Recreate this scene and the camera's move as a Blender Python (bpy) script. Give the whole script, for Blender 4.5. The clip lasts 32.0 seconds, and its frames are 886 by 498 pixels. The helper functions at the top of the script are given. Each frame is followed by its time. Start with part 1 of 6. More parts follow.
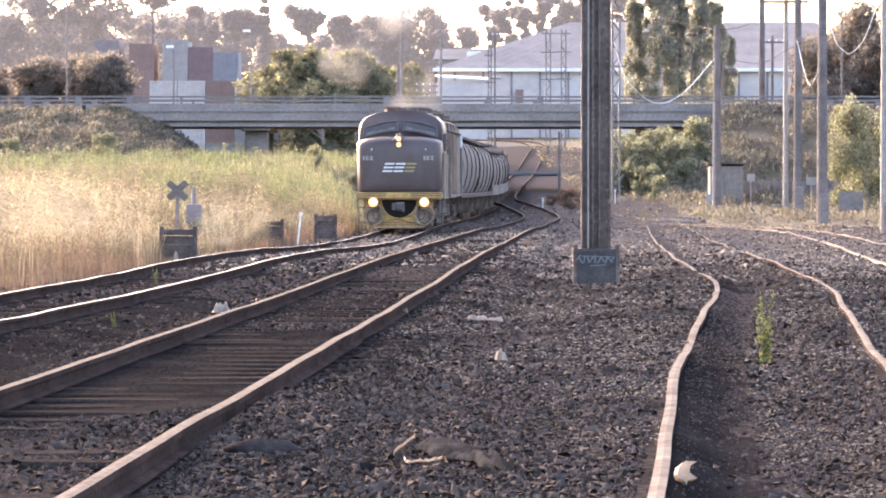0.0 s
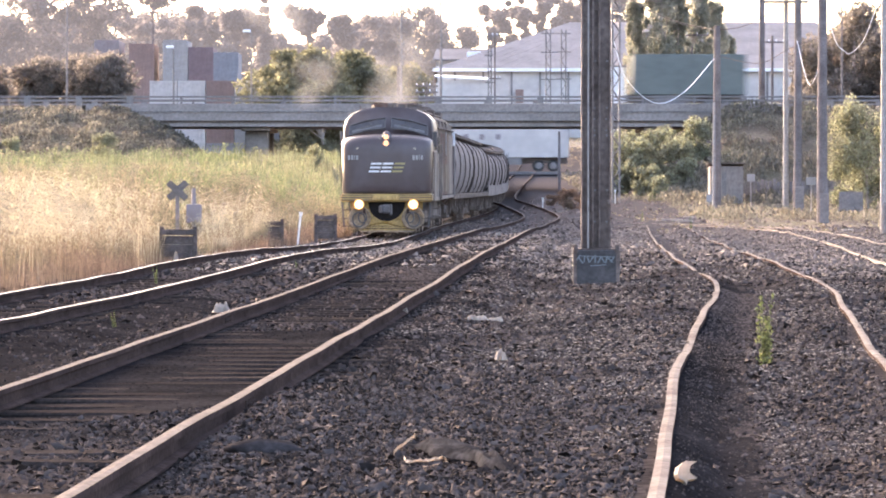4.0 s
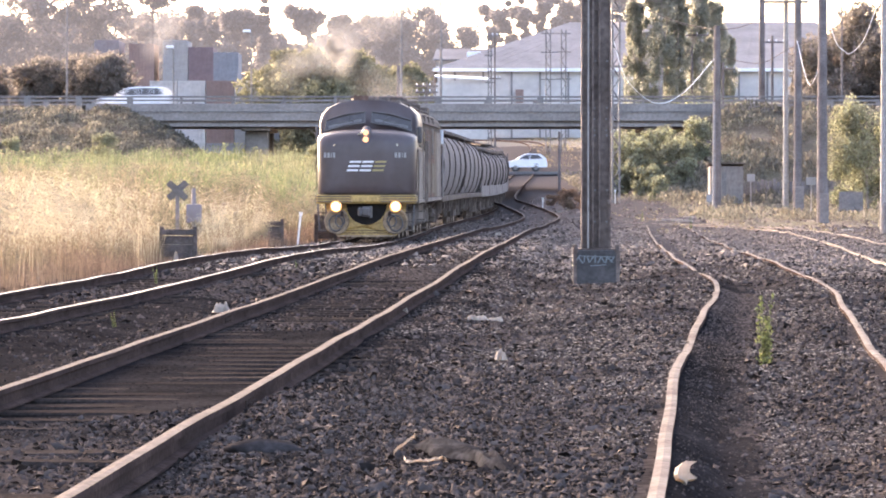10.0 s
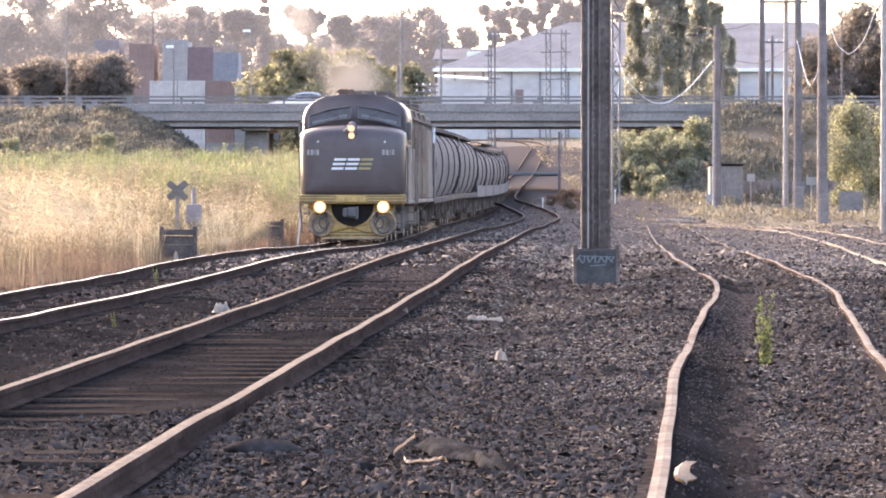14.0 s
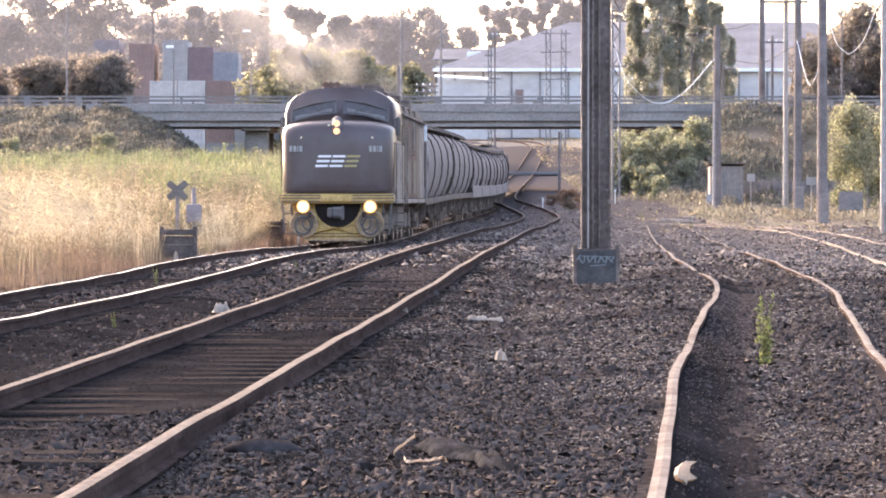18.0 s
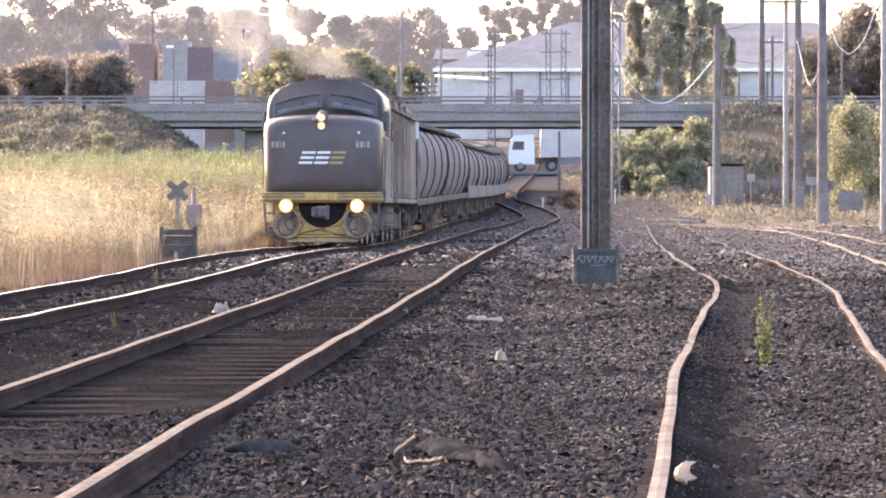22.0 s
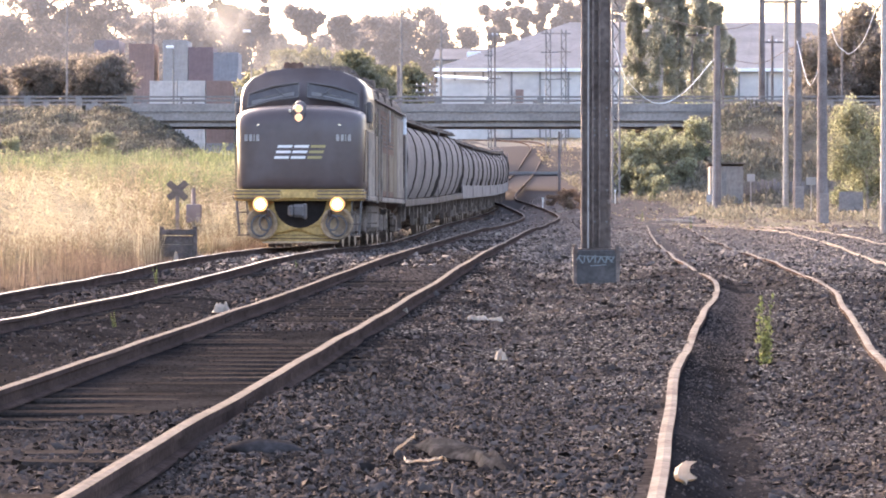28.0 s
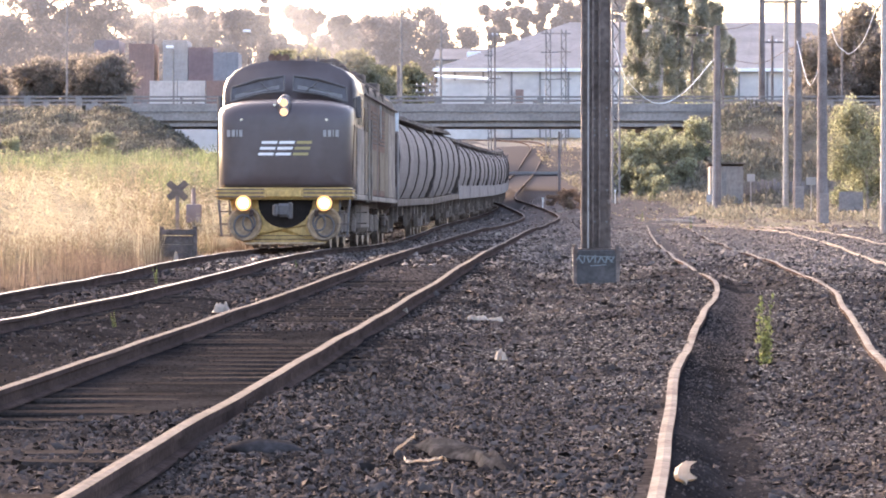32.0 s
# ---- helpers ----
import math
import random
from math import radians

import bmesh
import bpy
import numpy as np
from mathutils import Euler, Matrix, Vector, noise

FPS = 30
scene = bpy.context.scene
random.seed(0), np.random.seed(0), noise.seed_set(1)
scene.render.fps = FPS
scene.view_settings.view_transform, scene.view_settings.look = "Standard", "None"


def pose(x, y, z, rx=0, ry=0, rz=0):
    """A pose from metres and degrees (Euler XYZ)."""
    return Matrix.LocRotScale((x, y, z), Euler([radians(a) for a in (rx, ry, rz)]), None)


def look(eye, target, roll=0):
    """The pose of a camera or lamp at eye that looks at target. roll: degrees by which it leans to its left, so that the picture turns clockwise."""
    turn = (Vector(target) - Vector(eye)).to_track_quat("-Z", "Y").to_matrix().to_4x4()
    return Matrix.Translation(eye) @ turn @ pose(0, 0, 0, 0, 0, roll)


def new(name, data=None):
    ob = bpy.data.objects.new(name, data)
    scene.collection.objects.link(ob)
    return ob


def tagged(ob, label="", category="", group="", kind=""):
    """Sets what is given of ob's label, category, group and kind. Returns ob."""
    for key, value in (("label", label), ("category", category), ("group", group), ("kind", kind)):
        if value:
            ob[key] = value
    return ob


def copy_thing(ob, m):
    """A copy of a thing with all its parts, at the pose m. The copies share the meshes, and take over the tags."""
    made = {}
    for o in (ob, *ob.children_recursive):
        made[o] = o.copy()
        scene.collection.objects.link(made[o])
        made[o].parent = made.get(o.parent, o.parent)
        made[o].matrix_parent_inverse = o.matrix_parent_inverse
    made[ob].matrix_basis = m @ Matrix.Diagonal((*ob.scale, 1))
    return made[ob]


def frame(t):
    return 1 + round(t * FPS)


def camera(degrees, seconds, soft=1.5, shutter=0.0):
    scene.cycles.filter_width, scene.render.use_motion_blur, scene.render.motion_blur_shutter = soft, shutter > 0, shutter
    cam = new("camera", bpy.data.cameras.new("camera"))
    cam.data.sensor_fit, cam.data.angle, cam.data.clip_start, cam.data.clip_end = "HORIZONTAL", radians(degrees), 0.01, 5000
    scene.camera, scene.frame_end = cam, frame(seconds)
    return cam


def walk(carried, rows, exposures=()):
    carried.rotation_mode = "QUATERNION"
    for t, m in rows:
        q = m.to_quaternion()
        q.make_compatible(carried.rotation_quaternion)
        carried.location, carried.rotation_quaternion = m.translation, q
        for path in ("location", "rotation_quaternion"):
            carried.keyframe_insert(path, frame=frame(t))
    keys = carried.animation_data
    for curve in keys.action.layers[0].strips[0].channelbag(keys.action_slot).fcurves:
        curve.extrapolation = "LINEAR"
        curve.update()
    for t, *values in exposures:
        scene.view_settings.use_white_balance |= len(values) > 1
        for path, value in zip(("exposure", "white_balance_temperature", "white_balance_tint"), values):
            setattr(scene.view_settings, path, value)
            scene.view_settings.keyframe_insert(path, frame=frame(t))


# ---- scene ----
cam = camera(14.89, 32.0, soft=1.9, shutter=0.8)
EYE = 1.26
eye_pose = pose(0, 0, EYE, 90 - 0.984, 0, 0)
walk(cam, [(0.0, eye_pose), (32.0, eye_pose)], exposures=((0.0, 3.02, 6700, 20), (32.0, 3.02, 6700, 20)))

# ---- light: low sun ahead and to the left, pale evening sky ----
SUN_EL, SUN_AZ = radians(17), radians(34)      # azimuth from +Y towards -X
to_sun = Vector((-math.sin(SUN_AZ) * math.cos(SUN_EL), math.cos(SUN_AZ) * math.cos(SUN_EL), math.sin(SUN_EL)))
world = bpy.data.worlds.new("world")
scene.world = world
world.use_nodes = True
wn = world.node_tree
sky = wn.nodes.new("ShaderNodeTexSky")
sky.sky_type, sky.sun_disc = "NISHITA", False
sky.sun_elevation, sky.sun_rotation = SUN_EL, -SUN_AZ
sky.dust_density, sky.air_density, sky.ozone_density = 5.0, 0.85, 0.6
wn.nodes["Background"].inputs["Strength"].default_value = 0.15
wn.links.new(sky.outputs[0], wn.nodes["Background"].inputs[0])
sun = new("sun", bpy.data.lights.new("sun", "SUN"))
sun.data.energy, sun.data.angle, sun.data.color = 0.75, radians(2.0), (1.0, 0.86, 0.72)
sun.matrix_world = look(to_sun * 50, (0, 0, 0))


# ---- materials ----
def material(name, color, rough=0.8, metal=0.0, vary=0.25, scale=3.0, fine=40.0, bump=0.0, second=None, spread=(0.45, 0.6),
             translucent=None, through_share=0.5, per_object=0.0, island=0.0, gloss=0.5, far_haze=None):
    """A surface with colour variation at two scales, an optional second colour in patches, and fine relief."""
    m = bpy.data.materials.new(name)
    m.use_nodes = True
    nt = m.node_tree
    nodes, links = nt.nodes, nt.links
    bsdf = nodes["Principled BSDF"]
    bsdf.inputs["Specular IOR Level"].default_value = gloss
    bsdf.inputs["Roughness"].default_value, bsdf.inputs["Metallic"].default_value = rough, metal
    tc = nodes.new("ShaderNodeTexCoord")

    def noise_at(s, detail=4.0):
        n = nodes.new("ShaderNodeTexNoise")
        n.inputs["Scale"].default_value, n.inputs["Detail"].default_value = s, detail
        links.new(tc.outputs["Object"], n.inputs["Vector"])
        return n

    def mix(a, b, fac, mode="MIX"):
        x = nodes.new("ShaderNodeMix")
        x.data_type, x.blend_type = "RGBA", mode
        for socket, v in ((x.inputs["A"], a), (x.inputs["B"], b), (x.inputs["Factor"], fac)):
            if isinstance(v, tuple):
                socket.default_value = (*v, 1)
            elif isinstance(v, float):
                socket.default_value = v
            else:
                links.new(v, socket)
        return x.outputs["Result"]

    def ramp(src, lo, hi):
        r = nodes.new("ShaderNodeMapRange")
        r.inputs["From Min"].default_value, r.inputs["From Max"].default_value = lo, hi
        links.new(src, r.inputs["Value"])
        return r.outputs[0]

    big, small = noise_at(scale), noise_at(fine, 6.0)
    base = color
    if second:
        base = mix(color, second, ramp(big.outputs["Fac"], *spread))
    dark = mix((1.0 - vary,) * 3, (1.0 + vary,) * 3, ramp(small.outputs["Fac"], 0.3, 0.7))
    out = mix(base, dark, 1.0, "MULTIPLY")
    dark2 = mix((1.0 - vary * 0.7,) * 3, (1.0 + vary * 0.7,) * 3, ramp(noise_at(scale * 2.3).outputs["Fac"], 0.3, 0.7))
    out = mix(out, dark2, 1.0, "MULTIPLY")
    for amount, node_name, socket in ((per_object, "ShaderNodeObjectInfo", "Random"), (island, "ShaderNodeNewGeometry", "Random Per Island")):
        if amount:
            src = nodes.new(node_name).outputs[socket]
            out = mix(out, mix((1.0 - amount,) * 3, (1.0 + amount,) * 3, src), 1.0, "MULTIPLY")
    if far_haze:
        # haze painted into the ground colour: paler with distance along Y
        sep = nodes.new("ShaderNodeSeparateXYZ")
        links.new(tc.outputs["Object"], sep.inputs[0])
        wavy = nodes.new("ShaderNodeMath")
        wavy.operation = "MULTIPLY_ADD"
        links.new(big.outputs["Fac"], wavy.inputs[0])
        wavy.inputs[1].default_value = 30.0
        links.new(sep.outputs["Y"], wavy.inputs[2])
        out = mix(out, far_haze[0], ramp(wavy.outputs[0], *far_haze[1]))
    links.new(out, bsdf.inputs["Base Color"])
    if bump:
        b = nodes.new("ShaderNodeBump")
        b.inputs["Strength"].default_value, b.inputs["Distance"].default_value = 0.6, bump
        links.new(small.outputs["Fac"], b.inputs["Height"])
        links.new(b.outputs["Normal"], bsdf.inputs["Normal"])
    if translucent:
        tr = nodes.new("ShaderNodeBsdfTranslucent")
        links.new(mix(out, translucent, 1.0, "MULTIPLY"), tr.inputs["Color"])
        ms = nodes.new("ShaderNodeMixShader")
        ms.inputs[0].default_value = through_share
        links.new(bsdf.outputs[0], ms.inputs[1])
        links.new(tr.outputs[0], ms.inputs[2])
        links.new(ms.outputs[0], nodes["Material Output"].inputs["Surface"])
    return m


def glow(name, color, strength):
    m = bpy.data.materials.new(name)
    m.use_nodes = True
    b = m.node_tree.nodes["Principled BSDF"]
    b.inputs["Base Color"].default_value = (*(0.25 * c for c in color), 1)
    b.inputs["Emission Color"].default_value, b.inputs["Emission Strength"].default_value = (*color, 1), strength
    return m


M = {}
M["ballast"] = material("ballast", (0.037, 0.0320, 0.0318), 0.85, vary=0.5, scale=0.25, fine=16.0, bump=0.05, second=(0.026, 0.023, 0.023), spread=(0.5, 0.62), gloss=0.0, far_haze=((0.082, 0.073, 0.072), (60.0, 140.0)))
# oil-stained ballast, also used to paint the siding rail's shadow
M["oily_shade_ballast"] = material("oily_shade_ballast", (0.0150, 0.0140, 0.0150), 0.9, vary=0.5, scale=0.6, fine=22.0, bump=0.04, second=(0.019, 0.0175, 0.0185), gloss=0.0)
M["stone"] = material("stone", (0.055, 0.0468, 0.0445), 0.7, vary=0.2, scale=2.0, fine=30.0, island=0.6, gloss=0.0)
# paler copy of stone for far ballast, haze put into its colour
M["stone_hazed"] = material("stone_hazed", (0.125, 0.104, 0.095), 0.8, vary=0.2, scale=2.0, fine=30.0, island=0.5, gloss=0.15)
# sunlit edges of the stones put into a paler colour
M["glint_chip"] = material("glint_chip", (0.145, 0.125, 0.11), 0.8, vary=0.2, scale=2.0, fine=30.0, island=0.7, gloss=0.0)
M["earth"] = material("earth", (0.13, 0.105, 0.08), 0.95, vary=0.35, scale=0.2, fine=6.0, bump=0.05, second=(0.09, 0.085, 0.055), gloss=0.08, far_haze=((0.13, 0.117, 0.103), (240.0, 340.0)))
M["rail_top"] = material("rail_top", (0.175, 0.148, 0.130), 0.75, metal=0.0, vary=0.25, scale=1.5, fine=25.0, gloss=0.0)
# sky reflection on the polished running rails put into a pale base colour
M["rail_sheen"] = material("rail_sheen", (0.28, 0.252, 0.238), 0.6, metal=0.1, vary=0.25, scale=0.6, fine=9.0, second=(0.21, 0.18, 0.167), gloss=0.1)
M["rail_cream"] = material("rail_cream", (0.20, 0.176, 0.157), 0.8, vary=0.25, scale=1.5, fine=25.0, gloss=0.0, second=(0.155, 0.13, 0.115))
M["rail_side"] = material("rail_side", (0.066, 0.047, 0.042), 0.85, vary=0.3, scale=1.0, fine=30.0, second=(0.05, 0.037, 0.034), gloss=0.0)
# pale copy of rail_side: sunlight on the curved siding's rail sides, painted in
M["rail_sunlit"] = material("rail_sunlit", (0.30, 0.262, 0.235), 0.9, vary=0.2, scale=1.0, fine=30.0, second=(0.24, 0.20, 0.175), gloss=0.0)
M["timber"] = material("timber", (0.031, 0.026, 0.024), 0.9, vary=0.4, scale=3.0, fine=35.0, bump=0.01, per_object=0.2, gloss=0.0)
M["old_timber"] = material("old_timber", (0.13, 0.105, 0.095), 0.9, vary=0.35, scale=3.0, fine=35.0, bump=0.01, second=(0.09, 0.075, 0.07), gloss=0.05)
M["black_paint"] = material("black_paint", (0.082, 0.061, 0.060), 0.36, vary=0.06, scale=0.9, fine=6.0, second=(0.094, 0.075, 0.077), gloss=0.4)
M["yellow_paint"] = material("yellow_paint", (0.46, 0.30, 0.105), 0.6, vary=0.25, scale=1.5, fine=14.0, second=(0.36, 0.225, 0.095), spread=(0.5, 0.75))
M["side_grey"] = material("side_grey", (0.28, 0.235, 0.205), 0.85, vary=0.2, scale=1.5, fine=12.0, second=(0.20, 0.168, 0.15), gloss=0.05)
M["side_olive"] = material("side_olive", (0.21, 0.165, 0.125), 0.85, vary=0.2, scale=1.5, fine=12.0, second=(0.16, 0.13, 0.105), gloss=0.05)
# dusty tan with the headlamp glow on the hose wells put into its colour
M["dusty_lamplit"] = material("dusty_lamplit", (0.38, 0.27, 0.175), 0.85, vary=0.25, scale=2.0, fine=14.0, second=(0.22, 0.165, 0.12), gloss=0.1)
M["under"] = material("under", (0.155, 0.128, 0.117), 0.9, vary=0.3, scale=2.0, fine=20.0, second=(0.18, 0.145, 0.127), gloss=0.08)
M["wheel"] = material("wheel", (0.18, 0.145, 0.125), 0.5, metal=0.6, vary=0.3, scale=3.0, fine=25.0)
M["lamp_warm"] = glow("lamp_warm", (1.0, 0.72, 0.38), 4.0)
M["lamp_halo"] = glow("lamp_halo", (1.0, 0.48, 0.16), 0.28)
M["lamp_head"] = glow("lamp_head", (1.0, 0.42, 0.18), 0.36)
M["hopper"] = material("hopper", (0.215, 0.183, 0.176), 0.85, vary=0.2, scale=0.8, fine=9.0, second=(0.18, 0.152, 0.145), gloss=0.08)
M["white_paint"] = material("white_paint", (0.78, 0.77, 0.75), 0.5, vary=0.08, scale=1.0, fine=12.0)
M["footing"] = material("footing", (0.046, 0.042, 0.044), 0.7, vary=0.3, scale=2.0, fine=20.0, second=(0.065, 0.058, 0.058))
M["concrete"] = material("concrete", (0.28, 0.248, 0.232), 0.9, vary=0.18, scale=0.25, fine=5.0, bump=0.01, second=(0.225, 0.20, 0.187), gloss=0.08)
M["steel_grey"] = material("steel_grey", (0.20, 0.187, 0.184), 0.6, metal=0.3, vary=0.2, scale=1.0, fine=10.0)
M["pole_brown"] = material("pole_brown", (0.125, 0.098, 0.087), 0.8, vary=0.3, scale=0.9, fine=12.0, second=(0.165, 0.132, 0.118), gloss=0.08)
M["pole_wood"] = material("pole_wood", (0.19, 0.166, 0.163), 0.85, vary=0.25, scale=0.8, fine=16.0, second=(0.15, 0.131, 0.128), gloss=0.08)

# ---- small mesh tools ----
def part(name, bm, material_, parent=None, label="", smooth=False):
    me = bpy.data.meshes.new(name)
    bm.normal_update()
    if smooth:
        for f in bm.faces:
            f.smooth = True
    bm.to_mesh(me)
    bm.free()
    for mt in (material_ if isinstance(material_, (list, tuple)) else [material_]):
        me.materials.append(mt)
    ob = new(name, me)
    ob.parent = parent
    if label:
        ob["label"] = label
    return ob


def thing(name, label, category, m=None, group=""):
    e = new(name)
    e.empty_display_size = 0.2
    if m is not None:
        e.matrix_basis = m
    return tagged(e, label, category, group)


def box(bm, x0, x1, y0, y1, z0, z1, bevel=0.0, mat=0, m=None):
    r = bmesh.ops.create_cube(bm, size=1.0)
    vs = r["verts"]
    bmesh.ops.scale(bm, vec=(x1 - x0, y1 - y0, z1 - z0), verts=vs)
    bmesh.ops.translate(bm, vec=((x0 + x1) / 2, (y0 + y1) / 2, (z0 + z1) / 2), verts=vs)
    faces = list({f for v in vs for f in v.link_faces})
    for f in faces:
        f.material_index = mat
    if bevel:
        edges = list({e for v in vs for e in v.link_edges})
        r = bmesh.ops.bevel(bm, geom=edges, offset=bevel, segments=1, affect="EDGES", profile=0.5)
        vs = list({v for f in r["faces"] for v in f.verts} | {v for v in vs if v.is_valid})
    if m is not None:
        bmesh.ops.transform(bm, matrix=m, verts=[v for v in vs if v.is_valid])
    return bm


def rod(bm, a, b, r0, r1=None, seg=8, mat=0, caps=True):
    a, b = Vector(a), Vector(b)
    d = b - a
    r = bmesh.ops.create_cone(bm, cap_ends=caps, segments=seg, radius1=r0, radius2=r0 if r1 is None else r1, depth=d.length)
    q = d.to_track_quat("Z", "Y").to_matrix().to_4x4()
    bmesh.ops.transform(bm, matrix=Matrix.Translation((a + b) / 2) @ q, verts=r["verts"])
    for f in {f for v in r["verts"] for f in v.link_faces}:
        f.material_index = mat
    return bm


def loft(bm, rings, close=True, cap=True, mat=0):
    """Skin between rings of equal point counts."""
    vr = [[bm.verts.new(p) for p in ring] for ring in rings]
    n = len(vr[0])
    for a, b in zip(vr, vr[1:]):
        for i in range(n if close else n - 1):
            j = (i + 1) % n
            f = bm.faces.new((a[i], a[j], b[j], b[i]))
            f.material_index = mat
    if cap and close:
        for ring in (vr[0], vr[-1]):
            f = bm.faces.new(ring)
            f.material_index = mat
    bmesh.ops.recalc_face_normals(bm, faces=bm.faces)
    return bm


def smoothstep(a, b, v):
    u = min(1.0, max(0.0, (v - a) / (b - a)))
    return u * u * (3 - 2 * u)


def piecewise(points, v):
    if v <= points[0][0]:
        return points[0][1]
    for (a, p), (b, q) in zip(points, points[1:]):
        if v <= b:
            return p + (q - p) * (v - a) / (b - a)
    return points[-1][1]


# ---- the plan: tracks as lines of (x, y, z of the rail top) ----
GAUGE = 1.60
TRACK_A = [(-7.3, -14, 0.05), (-6.11, 12, 0.05), (-4.86, 40, -0.03), (-4.31, 52, -0.02), (-3.86, 62, 0.03), (-3.41, 72, 0.0), (-2.97, 82, -0.10), (-2.52, 92, -0.18), (-2.07, 102, -0.2),
           (-1.62, 112, -0.16), (-0.95, 127, -0.05), (0.40, 157, 0.0), (1.75, 187, 0.1), (2.55, 207, 0.35), (2.6, 225, 0.8), (1.4, 245, 1.4), (-1.5, 265, 2.1), (-6.0, 285, 2.75), (-11, 302, 3.4)]
TRACK_B = [(-3.65, -14, 0.0), (-2.6, 9, 0.0), (-2.385, 13.9, 0.0), (-1.89, 24.5, 0.0), (-0.95, 44.6, 0.03), (-0.2, 60.6, 0.09), (0.76, 81, 0.08), (1.97, 107, 0.06), (3.1, 130, -0.05), (4.55, 157, 0.1),
           (4.0, 176, 0.5), (3.35, 195, 0.87), (4.7, 235, 1.57), (6.9, 285, 2.83), (8.4, 315, 4.3), (9.6, 340, 5.57), (9.2, 360, 6.4), (7.2, 374, 6.8), (3.5, 386, 7.1), (-3, 398, 7.3)]
TRACK_C = [(0.9, -14, 0.0), (1.0, 0, 0.0), (1.35, 9, 0.0), (1.69, 14, -0.01), (2.66, 26.6, -0.1), (3.78, 38.4, -0.1), (4.85, 50, -0.13), (5.05, 58, -0.05), (5.3, 67, 0.0), (7.0, 100, -0.15), (9.8, 150, -0.25),
           (11.2, 176, -0.25), (11.9, 192, -0.2)]
TRACK_D = [(7.6, 36, -0.2), (8.9, 52, -0.22), (10.4, 74, -0.3), (12.6, 103, -0.35), (13.7, 126, -0.3), (13.3, 141, -0.28), (11.4, 151, -0.25), (8.9, 157, -0.25)]


def spline(points, step):
    pts = [Vector(p) for p in points]
    pts = [pts[0] * 2 - pts[1]] + pts + [pts[-1] * 2 - pts[-2]]
    out = []
    for a, b, c, d in zip(pts, pts[1:], pts[2:], pts[3:]):
        n = max(1, int((c - b).length / step))
        for i in range(n):
            u = i / n
            out.append(0.5 * (2 * b + (c - a) * u + (2 * a - 5 * b + 4 * c - d) * u * u + (3 * b - a - 3 * c + d) * u ** 3))
    out.append(pts[-2])
    return out


LINES = {k: spline(v, 1.0) for k, v in (("a", TRACK_A), ("b", TRACK_B), ("c", TRACK_C), ("d", TRACK_D))}


LINE_Y = {k: np.array([p.y for p in v]) for k, v in LINES.items()}


def on_line(key, y):
    """Where the track's centre lies at depth y, and which way it runs."""
    line, ys = LINES[key], LINE_Y[key]
    i = min(max(int(np.searchsorted(ys, y)) - 1, 0), len(line) - 2)
    p, q = line[i], line[i + 1]
    if ys[0] <= y <= ys[-1]:
        return p.lerp(q, (y - p.y) / (q.y - p.y)), (q - p).normalized()
    d = (q - p).normalized()
    end = p if y < ys[0] else q
    return end + d * ((y - end.y) / d.y), d


def along_a(y_front, back):
    """A point of the first track, that many metres behind the depth y_front, and the way away from the camera."""
    line = LINES["a"]
    p, d = on_line("a", y_front)
    left = back
    for q in line:
        if q.y <= p.y:
            continue
        seg = (q - p).length
        if seg >= left:
            return p.lerp(q, left / seg) if seg else p
        left -= seg
        p = q
    return p + (line[-1] - line[-2]).normalized() * left


NEAR = {k: [on_line(k, i * 0.2 - 130)[0] for i in range(1500)] for k in ("a", "b", "c", "d")}


def near(k, y):
    """The same from a table, for the near ground."""
    return NEAR[k][int((y + 130) * 5)]


A_X = [(p.y, p.x) for p in LINES["a"] if p.y < 240]


def swell(x, y):
    return 0.025 * np.sin(1.7 * x + 0.3) * np.sin(0.55 * y + 0.4 * x)


